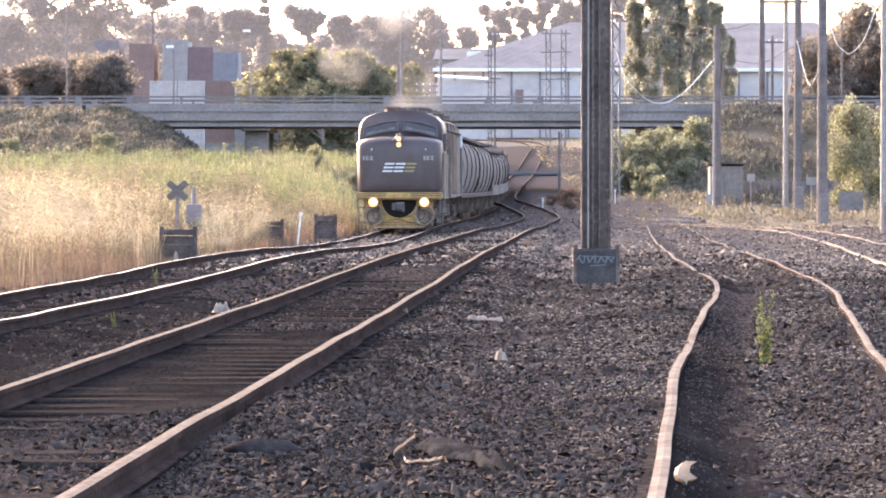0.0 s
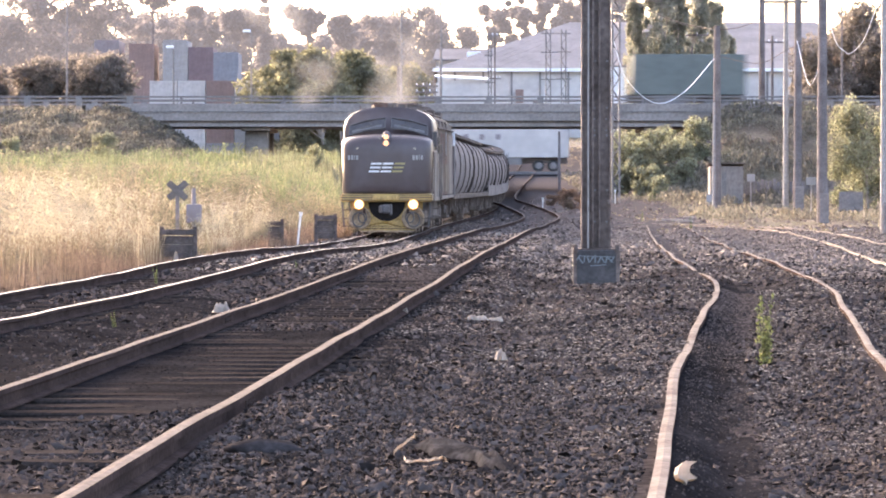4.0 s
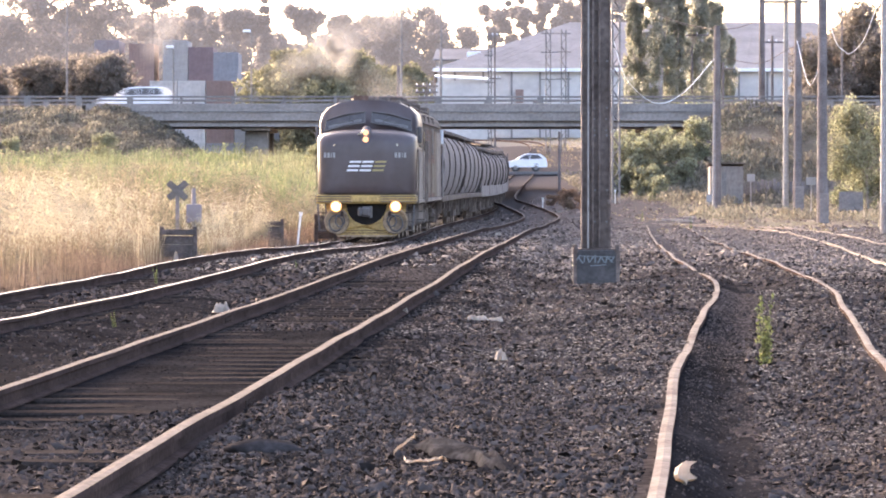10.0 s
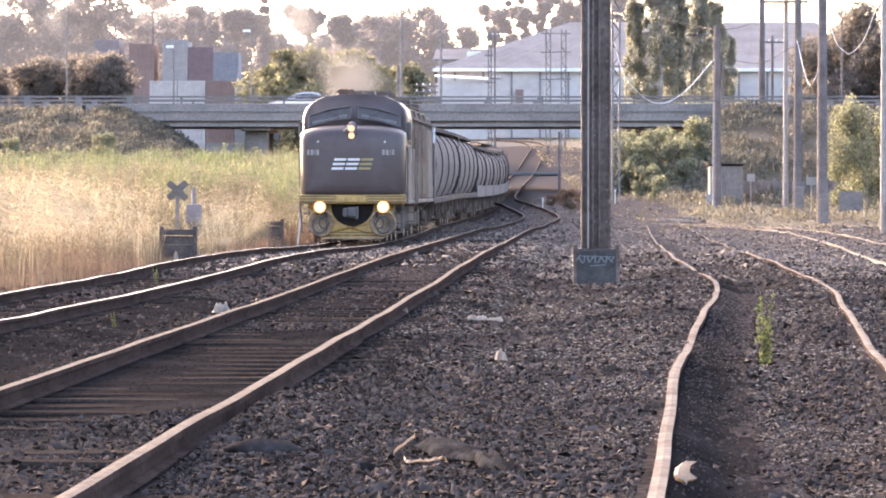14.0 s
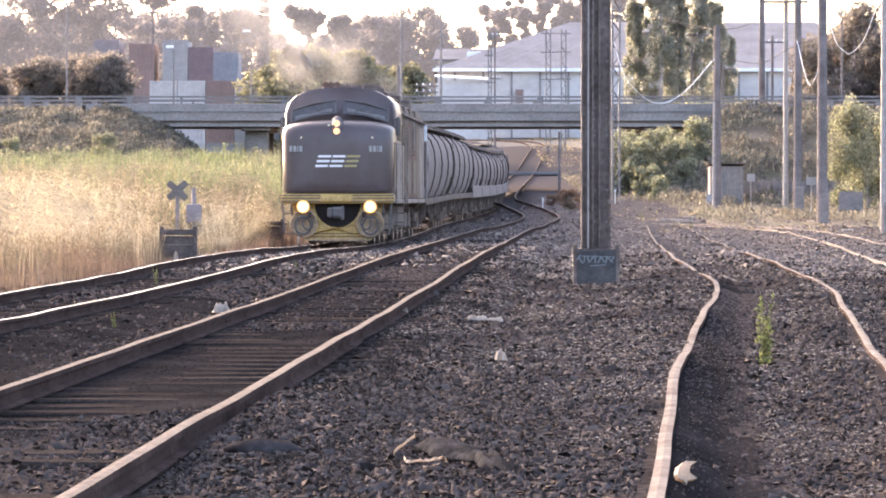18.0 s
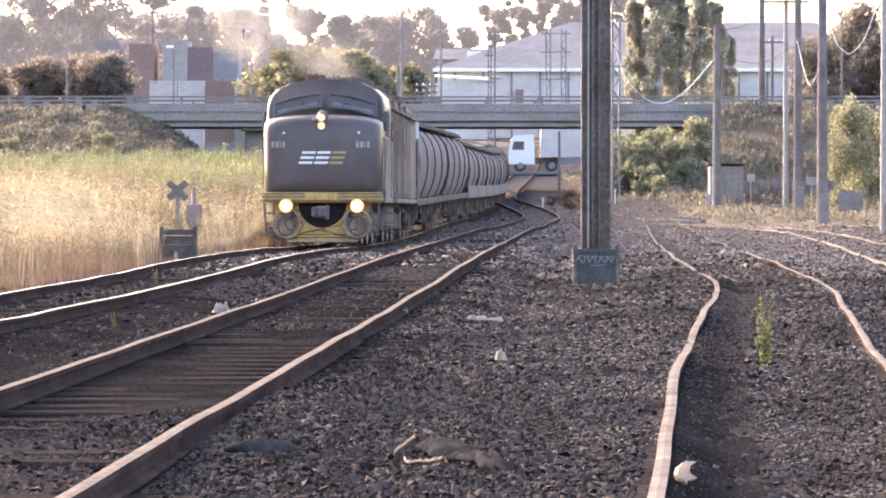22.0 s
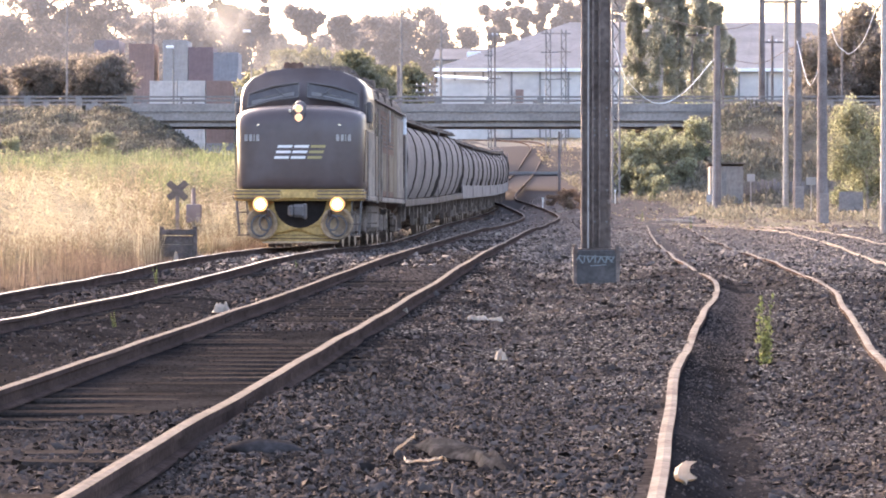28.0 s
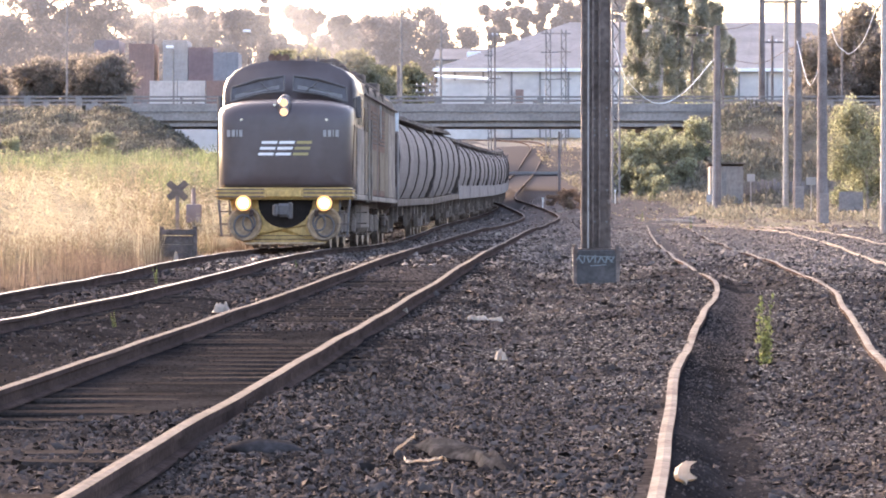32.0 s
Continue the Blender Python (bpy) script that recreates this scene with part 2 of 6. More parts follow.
def ground_z(x, y):
    z = piecewise([(0, -0.20), (30, -0.22), (54, -0.25), (150, -0.36), (185, -0.1), (195, 0.5), (235, 1.2), (278, 2.72), (292, 2.8), (340, 5.2), (380, 6.6), (520, 10.0), (900, 14.0), (4000, 14.0)], y)
    # grassy bank beside the first track
    off = near("a", y).x - x if y < 165 else piecewise(A_X, y) - x
    z += smoothstep(2.6, 9.0, off) * piecewise([(0, 0.0), (45, 0.15), (70, 0.55), (115, 1.2), (200, 2.4), (240, 1.0), (275, 0.0)], y)
    if y < 165:
        z -= 0.17 * smoothstep(7.0, 9.0, x)
        # raised beds under the two running lines
        for k in ("a", "b"):
            c = near(k, y)
            z += max(0.0, c.z - 0.137 - z) * (1 - smoothstep(1.25, 2.0, abs(x - c.x)))
        # ballast lies almost up to the rail heads of the siding
        c = near("c", y)
        u = x - c.x
        w = smoothstep(-3.0, -0.9, u) if u < -0.8 else (max(1 - smoothstep(-0.78, -0.45, u), smoothstep(-0.2, 0.72, u)) if u < 0.8 else max(1 - smoothstep(0.82, 1.15, u), 0.25 * (1 - smoothstep(0.8, 2.5, u))))
        z += max(0.0, c.z - 0.03 - z) * w
    if 40 < y < 156 and x > 6:
        c = near("d", y)
        z += max(0.0, c.z - 0.055 - z) * (1 - smoothstep(1.0, 2.4, abs(x - c.x)))
    # banks that carry the road to the bridge
    top = max(0.0, min(1.0, (y - 209) / 18.0) if y < 235 else min(1.0, (256 - y) / 14.0))
    side = max(smoothstep(-13.0, -22.0, x) if x < 0 else 0.0, smoothstep(9.5, 20.0, x) if x > 0 else 0.0)
    z = max(z, z + (6.55 - z) * top * side)
    # the second track climbs on a low bank
    if 150 < y < 395:
        px, _ = on_line("b", min(y, 352))
        w = 1 - smoothstep(2.6, 6.0, abs(x - px.x))
        z += (px.z - 0.22 - z) * w
        if y < 280:
            pa, _ = on_line("a", y)
            z += (min(z, pa.z - 0.22) - z) * (1 - smoothstep(2.0, 3.2, abs(x - pa.x)))
    return z + (swell(x, y) if y < 150 else 0.18 * noise.noise((x * 0.3, y * 0.2, 0.0)))


def ground():
    ys = [-120.0, -60.0, -30.0, -14.0, -6.0, 0.0, 4.0]
    while ys[-1] < 420:
        ys.append(ys[-1] + max(0.3, ys[-1] * 0.009))
    ys += [460, 520, 620, 800, 1200, 2000, 4000]
    us = [-1 + 2 * i / 280 for i in range(281)]
    us = [math.copysign(abs(u) ** 1.5, u) for u in us]
    me = bpy.data.meshes.new("ground")
    verts = [(u * (10 + 0.34 * abs(y)), y, ground_z(u * (10 + 0.34 * abs(y)), y)) for y in ys for u in us]
    n = len(us)
    faces = [(j * n + i, j * n + i + 1, (j + 1) * n + i + 1, (j + 1) * n + i) for j in range(len(ys) - 1) for i in range(n - 1)]
    me.from_pydata(verts, [], faces)
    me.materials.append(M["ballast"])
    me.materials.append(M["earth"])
    me.materials.append(M["oily_shade_ballast"])
    for k, f in enumerate(me.polygons):
        f.use_smooth = True
        c = f.center
        off = piecewise(A_X, c.y) - c.x
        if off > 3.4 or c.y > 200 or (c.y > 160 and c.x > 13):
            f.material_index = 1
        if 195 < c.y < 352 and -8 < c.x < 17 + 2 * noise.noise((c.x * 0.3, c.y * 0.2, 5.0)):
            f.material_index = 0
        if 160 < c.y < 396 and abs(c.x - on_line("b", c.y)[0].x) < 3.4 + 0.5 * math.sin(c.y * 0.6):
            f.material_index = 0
        if 8 < c.y < 60:
            xa, xb = near("a", c.y).x, near("b", c.y).x
            edge = 0.15 * noise.noise((c.x * 2.0, c.y * 0.7, 2.0))
            # the last strip, beside the siding's rail, is its shadow painted dark
            if (abs(c.x - xb) < 1.5 + edge and 19 < c.y < 40) or (xa + 0.8 < c.x < xb - 1.0 and 20 < c.y < 50) or -0.82 < c.x - near("c", c.y).x < -0.3 + edge:
                f.material_index = 2
    ob = new("ground", me)
    return tagged(ob, "dark oily ballast between rails with dry earth beyond", "ground", kind="structure")


ground()

# ---- rails and sleepers ----
RAIL = [(-0.036, 0), (-0.037, -0.035), (-0.012, -0.045), (-0.012, -0.105), (-0.065, -0.118), (-0.065, -0.13), (0.065, -0.13), (0.065, -0.118), (0.012, -0.105), (0.012, -0.045), (0.037, -0.035), (0.036, 0), (0, 0.004)]


def rail(key, side, parent, seed, wob, y0=0.0, y1=999.0, wide=1.0, side_mat="rail_side"):
    line = [p for p in spline({"a": TRACK_A, "b": TRACK_B, "c": TRACK_C, "d": TRACK_D}[key], 0.8) if y0 <= p.y <= y1]
    bm = bmesh.new()
    rings = []
    for i, p in enumerate(line):
        d = (line[min(i + 1, len(line) - 1)] - line[max(i - 1, 0)])
        nrm = Vector((d.y, -d.x, 0)).normalized()
        s = p.y * 0.16 + seed * 17.3
        p = p + nrm * (side * GAUGE / 2 + wob * 0.8 * noise.noise((s * 1.3, seed, 0))) + Vector((0, 0, wob * (noise.noise((s, 3.1, seed)) + 0.5 * noise.noise((s * 3, 8.1, seed)))))
        rings.append([p + nrm * (x * wide) + Vector((0, 0, z)) for x, z in RAIL])
    n = len(RAIL)
    vr = [[bm.verts.new(p) for p in r] for r in rings]
    for a, b in zip(vr, vr[1:]):
        for i in range(n):
            f = bm.faces.new((a[i], a[(i + 1) % n], b[(i + 1) % n], b[i]))
            f.material_index = 0 if i in (n - 1, n - 2) else 1
    bm.faces.new(vr[0]).material_index = 1
    bm.faces.new(vr[-1][::-1]).material_index = 1
    bmesh.ops.recalc_face_normals(bm, faces=bm.faces)
    return part("rail", bm, [M[{"a": "rail_sheen", "b": "rail_top"}.get(key, "rail_cream")], M[side_mat]], parent)


def sleepers(key, parent, y0, y1, step, drop, seed):
    rnd = random.Random(seed)
    bm = box(bmesh.new(), -1.3, 1.3, -0.12, 0.12, -0.14, 0.0, 0.015)
    me = None
    y = y0
    while y < y1:
        p, d = on_line(key, y)
        if me is None:
            ob = part("sleeper", bm, M["timber"], parent)
            me = ob.data
        else:
            ob = new("sleeper", me)
            ob.parent = parent
        ob.matrix_basis = pose(p.x + rnd.uniform(-0.05, 0.05), y, p.z - drop + rnd.uniform(-0.012, 0.012), rnd.uniform(-1, 1), rnd.uniform(-0.5, 0.5), -math.degrees(math.atan2(d.x, d.y)) + rnd.uniform(-2, 2))
        y += step + rnd.uniform(-0.05, 0.05)


def track(key, label, wob, seed, y_sleep, drop=0.131):
    t = tagged(new("track_" + key), label, "railway track", kind="structure")
    for side in (-1, 1):
        rail(key, side, t, seed + (side > 0), wob, side_mat="rail_sunlit" if key == "d" else "rail_side")
    sleepers(key, t, y_sleep[0], y_sleep[1], 0.66, drop, seed)
    return t


track("a", "railway track on timber sleepers, rusty rails with bright tops", 0.02, 1, (30, 116))
track("b", "railway track on timber sleepers, rusty rails with bright tops", 0.018, 3, (10, 100))
track("c", "siding track half buried in ballast, shiny uneven rails", 0.05, 5, (10, 40), 0.26)
track("d", "curved siding track half buried in ballast", 0.05, 7, (60, 80), 0.26)


def rail_joint(key, side, y, parent):
    """Two fishplates with bolts over a gap between rail ends."""
    p, d = on_line(key, y)
    nrm = Vector((d.y, -d.x, 0)).normalized()
    c = p + nrm * (side * GAUGE / 2)
    j = part("joint", bmesh.new(), M["rail_side"], parent)
    bm = bmesh.new()
    for s in (-1, 1):
        box(bm, s * 0.018 - 0.008, s * 0.018 + 0.008, -0.25, 0.25, -0.105, -0.045, 0.004)
        for q in (-0.2, -0.08, 0.08, 0.2):
            rod(bm, (s * 0.02, q, -0.075), (s * 0.034, q, -0.075), 0.012, 0.010, 6)
    box(bm, -0.038, 0.038, -0.004, 0.004, -0.036, 0.0045)
    bm.to_mesh(j.data)
    bm.free()
    j.matrix_basis = pose(c.x, c.y, c.z, 0, 0, -math.degrees(math.atan2(d.x, d.y)))


for key, side, y in (("b", 1, 21.4), ("b", -1, 34.6), ("a", -1, 47.0)):
    rail_joint(key, side, y, bpy.data.objects["track_" + key])

# ---- loose stuff: many small pieces in one mesh ----
def scatter(name, template, faces, place, turn, size, mats, face_mat=None):
    """One mesh of many copies of a small template (n points), at place (N,3), turned about z by turn (N) and scaled by size (N,3)."""
    tv = np.array(template, float)
    n, c = len(tv), len(place)
    p = tv[None] * size[:, None, :]
    cs, sn = np.cos(turn)[:, None], np.sin(turn)[:, None]
    v = np.stack((p[..., 0] * cs - p[..., 1] * sn, p[..., 0] * sn + p[..., 1] * cs, p[..., 2]), -1) + place[:, None, :]
    return raw_mesh(name, v.reshape(-1, 3), faces, n, c, mats, face_mat)


def raw_mesh(name, verts, faces, n, c, mats, face_mat=None):
    me = bpy.data.meshes.new(name)
    lens = np.array([len(f) for f in faces])
    idx = np.concatenate([np.array(f) for f in faces])
    loops = (idx[None] + (np.arange(c) * n)[:, None]).ravel()
    totals = np.tile(lens, c)
    me.vertices.add(len(verts))
    me.vertices.foreach_set("co", verts.astype(np.float32).ravel())
    me.loops.add(len(loops))
    me.loops.foreach_set("vertex_index", loops.astype(np.int32))
    me.polygons.add(len(totals))
    me.polygons.foreach_set("loop_start", np.concatenate(([0], np.cumsum(totals)[:-1])).astype(np.int32))
    if face_mat is not None:
        me.polygons.foreach_set("material_index", np.tile(np.array(face_mat), c).astype(np.int32))
    me.update(calc_edges=True)
    for m in mats:
        me.materials.append(m)
    return new(name, me)


CHIP = [(0.95, 0, -0.5), (0.31, 0.9, -0.4), (-0.78, 0.57, -0.5), (-0.72, -0.58, -0.4), (0.35, -0.87, -0.5), (0.1, 0.07, 1.15)]
CHIP_F = [(0, 1, 5), (1, 2, 5), (2, 3, 5), (3, 4, 5), (4, 0, 5)]


def stones(y0, y1, per_m2, r0, r1, seed, shape, faces, mat="stone"):
    rng = np.random.default_rng(seed)
    half = lambda y: 0.8 + 0.137 * y
    n = int((half(y0) + half(y1)) * (y1 - y0) * per_m2)
    y = np.sqrt(rng.uniform(y0 * y0, y1 * y1, n))
    x = rng.uniform(-1, 1, n) * half(y)
    keep = np.ones(n, bool)
    luck = rng.random(n)
    for k in ("a", "b", "c", "d"):
        line = PLAN[k]
        c = np.interp(y, [q[0] for q in line], [q[1] for q in line])
        o = np.abs(x - c)
        keep &= np.abs(o - GAUGE / 2) > 0.10
        if k == "a":
            keep &= c - x < 3.2
            keep &= ~((x - c > 0.8) & (x - c < 2.4) & (y > 24) & (y < 47) & (luck < 0.9))
        if k == "b":
            # the oily stretch of the second track has few loose stones
            keep &= ~((o < 0.75) & ((luck < 0.6) | ((y > 21) & (y < 33))))
            keep &= ~((o > 0.9) & (o < 1.5) & (y > 21) & (y < 34) & (luck < 0.75))
        if k == "c":
            # few stones on the siding rail's painted shadow strip
            keep &= ~((x - c + 0.7 > 0.0) & (x - c + 0.7 < 0.42) & (luck < 0.93))
    x, y = x[keep], y[keep]
    z = np.array([ground_z(a, b) for a, b in zip(x, y)]) + 0.09 * np.exp(-((x + 0.55) / 0.9) ** 2 - ((y - 20) / 5.0) ** 2)
    n, k = len(x), len(shape)
    r = rng.uniform(r0, r1, n) * rng.choice([0.45, 0.6, 0.8, 1.0, 1.2, 1.75], n)
    v = np.array(shape)[None] * (1 + rng.uniform(-0.5, 0.5, (n, k, 1)))
    v = v * (rng.uniform((0.5, 0.5, 0.35), (1.8, 1.4, 0.95), (n, 3))[:, None] * r[:, None, None])
    a, b = rng.uniform(0, 6.28, n), rng.uniform(-1.35, 1.35, n)
    ca, sa, cb, sb = np.cos(a)[:, None], np.sin(a)[:, None], np.cos(b)[:, None], np.sin(b)[:, None]
    vx, vy, vz = v[..., 0], v[..., 1] * cb - v[..., 2] * sb, v[..., 1] * sb + v[..., 2] * cb
    v = np.stack((vx * ca - vy * sa, vx * sa + vy * ca, vz), -1)
    v += np.stack((x, y, z + r * rng.uniform(-0.2, 0.45, n)), -1)[:, None]
    ob = raw_mesh("ballast_stones", v.reshape(-1, 3), faces, k, n, [M[mat]])
    return tagged(ob, "loose crushed dark basalt ballast stones", "ballast", kind="stuff")


PLAN = {k: [(p.y, p.x) for p in LINES[k]] for k in LINES}
_XS = {k: {} for k in LINES}


def near_x(k, y):
    key = round(y * 4)
    if key not in _XS[k]:
        _XS[k][key] = on_line(k, key / 4)[0].x
    return _XS[k][key]


stones(12.8, 24, 1250, 0.007, 0.015, 1, CHIP, CHIP_F)
stones(24, 40, 560, 0.010, 0.020, 2, CHIP, CHIP_F)
stones(40, 70, 110, 0.016, 0.030, 3, CHIP, CHIP_F)
def grit():
    """Fine chips and cinders over the bare stretches of the two running lines."""
    rng = np.random.default_rng(9)
    pts = []
    for k, y0, y1, o0, o1, n in (("b", 12.8, 60, -0.74, 0.74, 22000), ("a", 26, 70, 0.9, 2.6, 14000), ("a", 30, 70, -0.74, 0.74, 8000), ("c", 12.8, 50, -0.74, 0.0, 9000), ("b", 12.8, 45, 0.9, 1.7, 14000)):
        y = np.sqrt(rng.uniform(y0 * y0, y1 * y1, n))
        o = rng.uniform(o0, o1, n)
        pts += [(near(k, b).x + a, b) for a, b in zip(o, y)]
    every = np.array([(x, y, ground_z(x, y) + 0.004) for x, y in pts])
    oily = (every[:, 1] > 19) & (every[:, 1] < 46) & (every[:, 0] < 0.6)
    for place, mat, label in ((every[~oily], "stone", "fine dark grit and cinders between the rails"), (every[oily][::2], "oily_shade_ballast", "oil-blackened grit between the rails")):
        n = len(place)
        r = rng.uniform(0.004, 0.011, n) * np.clip(place[:, 1] / 24, 0.8, 2.0)
        size = rng.uniform((0.6, 0.6, 0.3), (1.8, 1.4, 0.8), (n, 3)) * r[:, None]
        ob = scatter("ballast_grit", CHIP, CHIP_F, place, rng.uniform(0, 6.28, n), size, [M[mat]])
        tagged(ob, label, "grit", kind="stuff")


grit()


def chips():
    """Pale slivers for sun glints on the dark stones, the light put into their colour."""
    rng = np.random.default_rng(19)
    y = np.concatenate((np.sqrt(rng.uniform(12.8 ** 2, 62.0 ** 2, 36000)), rng.triangular(12.8, 14.0, 36.0, 26000)))
    x = rng.uniform(-1, 1, len(y)) * (0.6 + 0.135 * y)
    keep = [i for i in range(len(y)) if noise.noise((x[i] * 0.9, y[i] * 0.45, 4.0)) > -0.08 and near_x("a", y[i]) - x[i] < 1.5 and x[i] - near_x("b", y[i]) > 1.0 and not -0.80 < x[i] - near_x("c", y[i]) < -0.25]
    x, y = x[keep], y[keep]
    n = len(x)
    place = np.array([(a, b, ground_z(a, b)) for a, b in zip(x, y)])
    r = rng.uniform(0.004, 0.010, n) * np.clip(y / 24, 0.85, 1.7)
    place[:, 2] += r * 0.6 + 0.010
    size = rng.uniform((1.0, 0.3, 0.2), (3.0, 0.8, 0.9), (n, 3)) * r[:, None]
    ob = scatter("stone_chips", CHIP, CHIP_F, place, rng.uniform(0, 6.28, n), size, [M["glint_chip"]])
    tagged(ob, "pale slivers painted as sun glints among dark ballast", "grit", kind="stuff")


chips()
stones(58, 155, 38, 0.020, 0.040, 4, CHIP, CHIP_F, "stone_hazed")
stones(150, 205, 7, 0.03, 0.06, 5, CHIP, CHIP_F, "stone_hazed")

# ---- dry grass and weeds on the bank ----
M["straw"] = material("straw", (0.172, 0.150, 0.113), 0.9, vary=0.22, scale=0.2, fine=2.0, second=(0.175, 0.138, 0.105), translucent=(0.9, 0.85, 0.7), island=0.3)
M["weed"] = material("weed", (0.17, 0.185, 0.118), 0.8, vary=0.25, scale=0.12, fine=2.0, second=(0.22, 0.205, 0.15), translucent=(0.95, 1.0, 0.75), island=0.35)
M["straw_dull"] = material("straw_dull", (0.19, 0.163, 0.122), 0.9, vary=0.22, scale=0.15, fine=2.0, second=(0.22, 0.205, 0.15), translucent=(0.95, 0.9, 0.8), island=0.35)
M["straw_red"] = material("straw_red", (0.18, 0.132, 0.105), 0.9, vary=0.22, scale=0.25, fine=2.0, second=(0.22, 0.17, 0.13), translucent=(0.95, 0.88, 0.8), island=0.35)
M["straw_bright"] = material("straw_bright", (0.37, 0.33, 0.25), 0.8, vary=0.12, scale=0.2, fine=2.0, translucent=(1.0, 0.96, 0.88), island=0.3)
M["scrub"] = material("scrub", (0.155, 0.142, 0.122), 0.9, vary=0.2, scale=0.15, fine=2.0, second=(0.185, 0.172, 0.145), translucent=(1.0, 0.97, 0.85), island=0.35)
# haze put into the greyed leaf colour beyond the bridge
M["leaf_hazed"] = material("leaf_hazed", (0.19, 0.172, 0.158), 0.9, vary=0.12, scale=0.2, fine=3.0, second=(0.22, 0.20, 0.18), translucent=(1.0, 0.96, 0.9), through_share=0.6, island=0.2)
M["leaf_mid"] = material("leaf_mid", (0.31, 0.31, 0.265), 0.95, vary=0.12, scale=0.15, fine=2.0, second=(0.36, 0.355, 0.31), translucent=(1.0, 1.0, 0.93), through_share=0.65, island=0.2)
M["leaf_yellow"] = material("leaf_yellow", (0.215, 0.21, 0.145), 0.85, vary=0.15, scale=0.2, fine=3.0, second=(0.185, 0.18, 0.13), translucent=(1.0, 0.97, 0.8), island=0.3)
M["leaf_fresh"] = material("leaf_fresh", (0.265, 0.265, 0.205), 0.8, vary=0.15, scale=0.4, fine=4.0, second=(0.225, 0.222, 0.18), translucent=(1.0, 1.0, 0.7), island=0.4)
M["leaf_weed"] = material("leaf_weed", (0.125, 0.145, 0.078), 0.8, vary=0.2, scale=2.0, fine=9.0, second=(0.10, 0.115, 0.066), translucent=(1.0, 1.0, 0.6), island=0.4)
# backdrop of distance: the far tree line's haze is painted as pale, glowing leaves
M["leaf_far_haze"] = material("leaf_far_haze", (0.14, 0.128, 0.126), 0.95, vary=0.1, scale=0.1, fine=2.0, second=(0.17, 0.155, 0.15), translucent=(1.0, 0.98, 0.96), through_share=0.6, island=0.2)
M["leaf_far_haze"].node_tree.nodes["Principled BSDF"].inputs["Emission Color"].default_value = (0.80, 0.75, 0.75, 1)
M["leaf_far_haze"].node_tree.nodes["Principled BSDF"].inputs["Emission Strength"].default_value = 0.09
M["bark"] = material("bark", (0.30, 0.26, 0.24), 0.9, vary=0.25, scale=0.6, fine=8.0, second=(0.40, 0.36, 0.33))

BLADE = [(-0.5, 0, 0), (0.5, 0, 0), (-0.4, 0.06, 0.55), (0.4, 0.06, 0.55), (0, 0.22, 0.86), (-0.8, 0.24, 0.86), (0.8, 0.26, 0.89), (0, 0.36, 1.0)]
BLADE_F = [(0, 1, 3, 2), (2, 3, 4), (4, 6, 7, 5)]


PANICLE = [(-0.12, 0, 0), (0.12, 0, 0), (0, 0.25, 1.0)]
PANICLE_F = [(0, 1, 2)]
for _i, (_x, _z) in enumerate(((-1.6, 0.62), (1.9, 0.66), (-2.4, 0.76), (2.3, 0.80), (-1.7, 0.90), (1.4, 0.94), (0.3, 1.03))):
    _k = len(PANICLE)
    PANICLE += [(_x - 0.9, 0.25 * _z, _z), (_x, 0.25 * _z + 0.1, _z - 0.022), (_x + 0.9, 0.25 * _z, _z + 0.006), (_x, 0.25 * _z - 0.1, _z + 0.03)]
    PANICLE_F += [(_k, _k + 1, _k + 2, _k + 3)]


def trodden(x, y):
    """Grass is kept short in front of the crossing sign and its cabinet."""
    d = ((x + 5.5 * y / 74) / 1.1) ** 2 + ((y - 73) / 15) ** 2
    return 0.32 + 0.68 * min(1.0, d)


def grass(name, label, n, zone, h0, h1, width, mat, seed, shape=None, lean=(0.2, 1.5)):
    """zone: depth y0..y1 and distance from the first track's centre o0..o1."""
    rng = np.random.default_rng(seed)
    y0, y1, o0, o1 = zone
    y = rng.uniform(y0, y1, n)
    o = o0 + (o1 - o0) * rng.uniform(0, 1, n) ** 1.2
    keep, place = [], []
    for yi, oi in zip(y, o):
        x = near_x("a", yi) - oi
        if abs(x) > 3 + 0.14 * yi:
            continue
        tuft = noise.noise((x * 0.5, yi * 0.22, seed))
        if tuft < -0.25 and rng.random() < 0.8:
            continue
        place.append((x, yi, ground_z(x, yi) - 0.03))
        keep.append((0.75 + 0.9 * tuft) * trodden(x, yi))
    place = np.array(place)
    n = len(place)
    h = rng.uniform(h0, h1, n) * np.clip(np.array(keep), 0.2, 1.3)
    w = rng.uniform(0.6, 1.2, n) * width * (place[:, 1] / 80)
    ob = scatter(name, *(shape or (BLADE, BLADE_F)), place, rng.uniform(0, 6.28, n), np.stack((w, h * rng.uniform(*lean, n), h), -1), [mat])
    return tagged(ob, label, "grass", kind="stuff")


grass("dry_grass", "tall pale golden dry grass on the bank beside the track", 56000, (44, 90, 2.4, 20), 0.5, 1.1, 0.012, M["straw"], 11)
grass("dry_grass", "reddish-brown dry grass along the ballast edge", 30000, (42, 118, 1.8, 4.6), 0.2, 0.6, 0.012, M["straw_red"], 12)
grass("dry_grass", "dull brown dry grass on the middle of the bank", 30000, (86, 140, 2.4, 26), 0.6, 1.15, 0.019, M["straw_dull"], 14)
grass("green_weeds", "pale green weeds on the bank below the bridge", 34000, (122, 205, 3.0, 34), 0.4, 1.0, 0.024, M["weed"], 13)
grass("green_weeds", "dull green weeds among the dry grass", 17000, (84, 128, 4.2, 24), 0.6, 1.2, 0.02, M["weed"], 15)
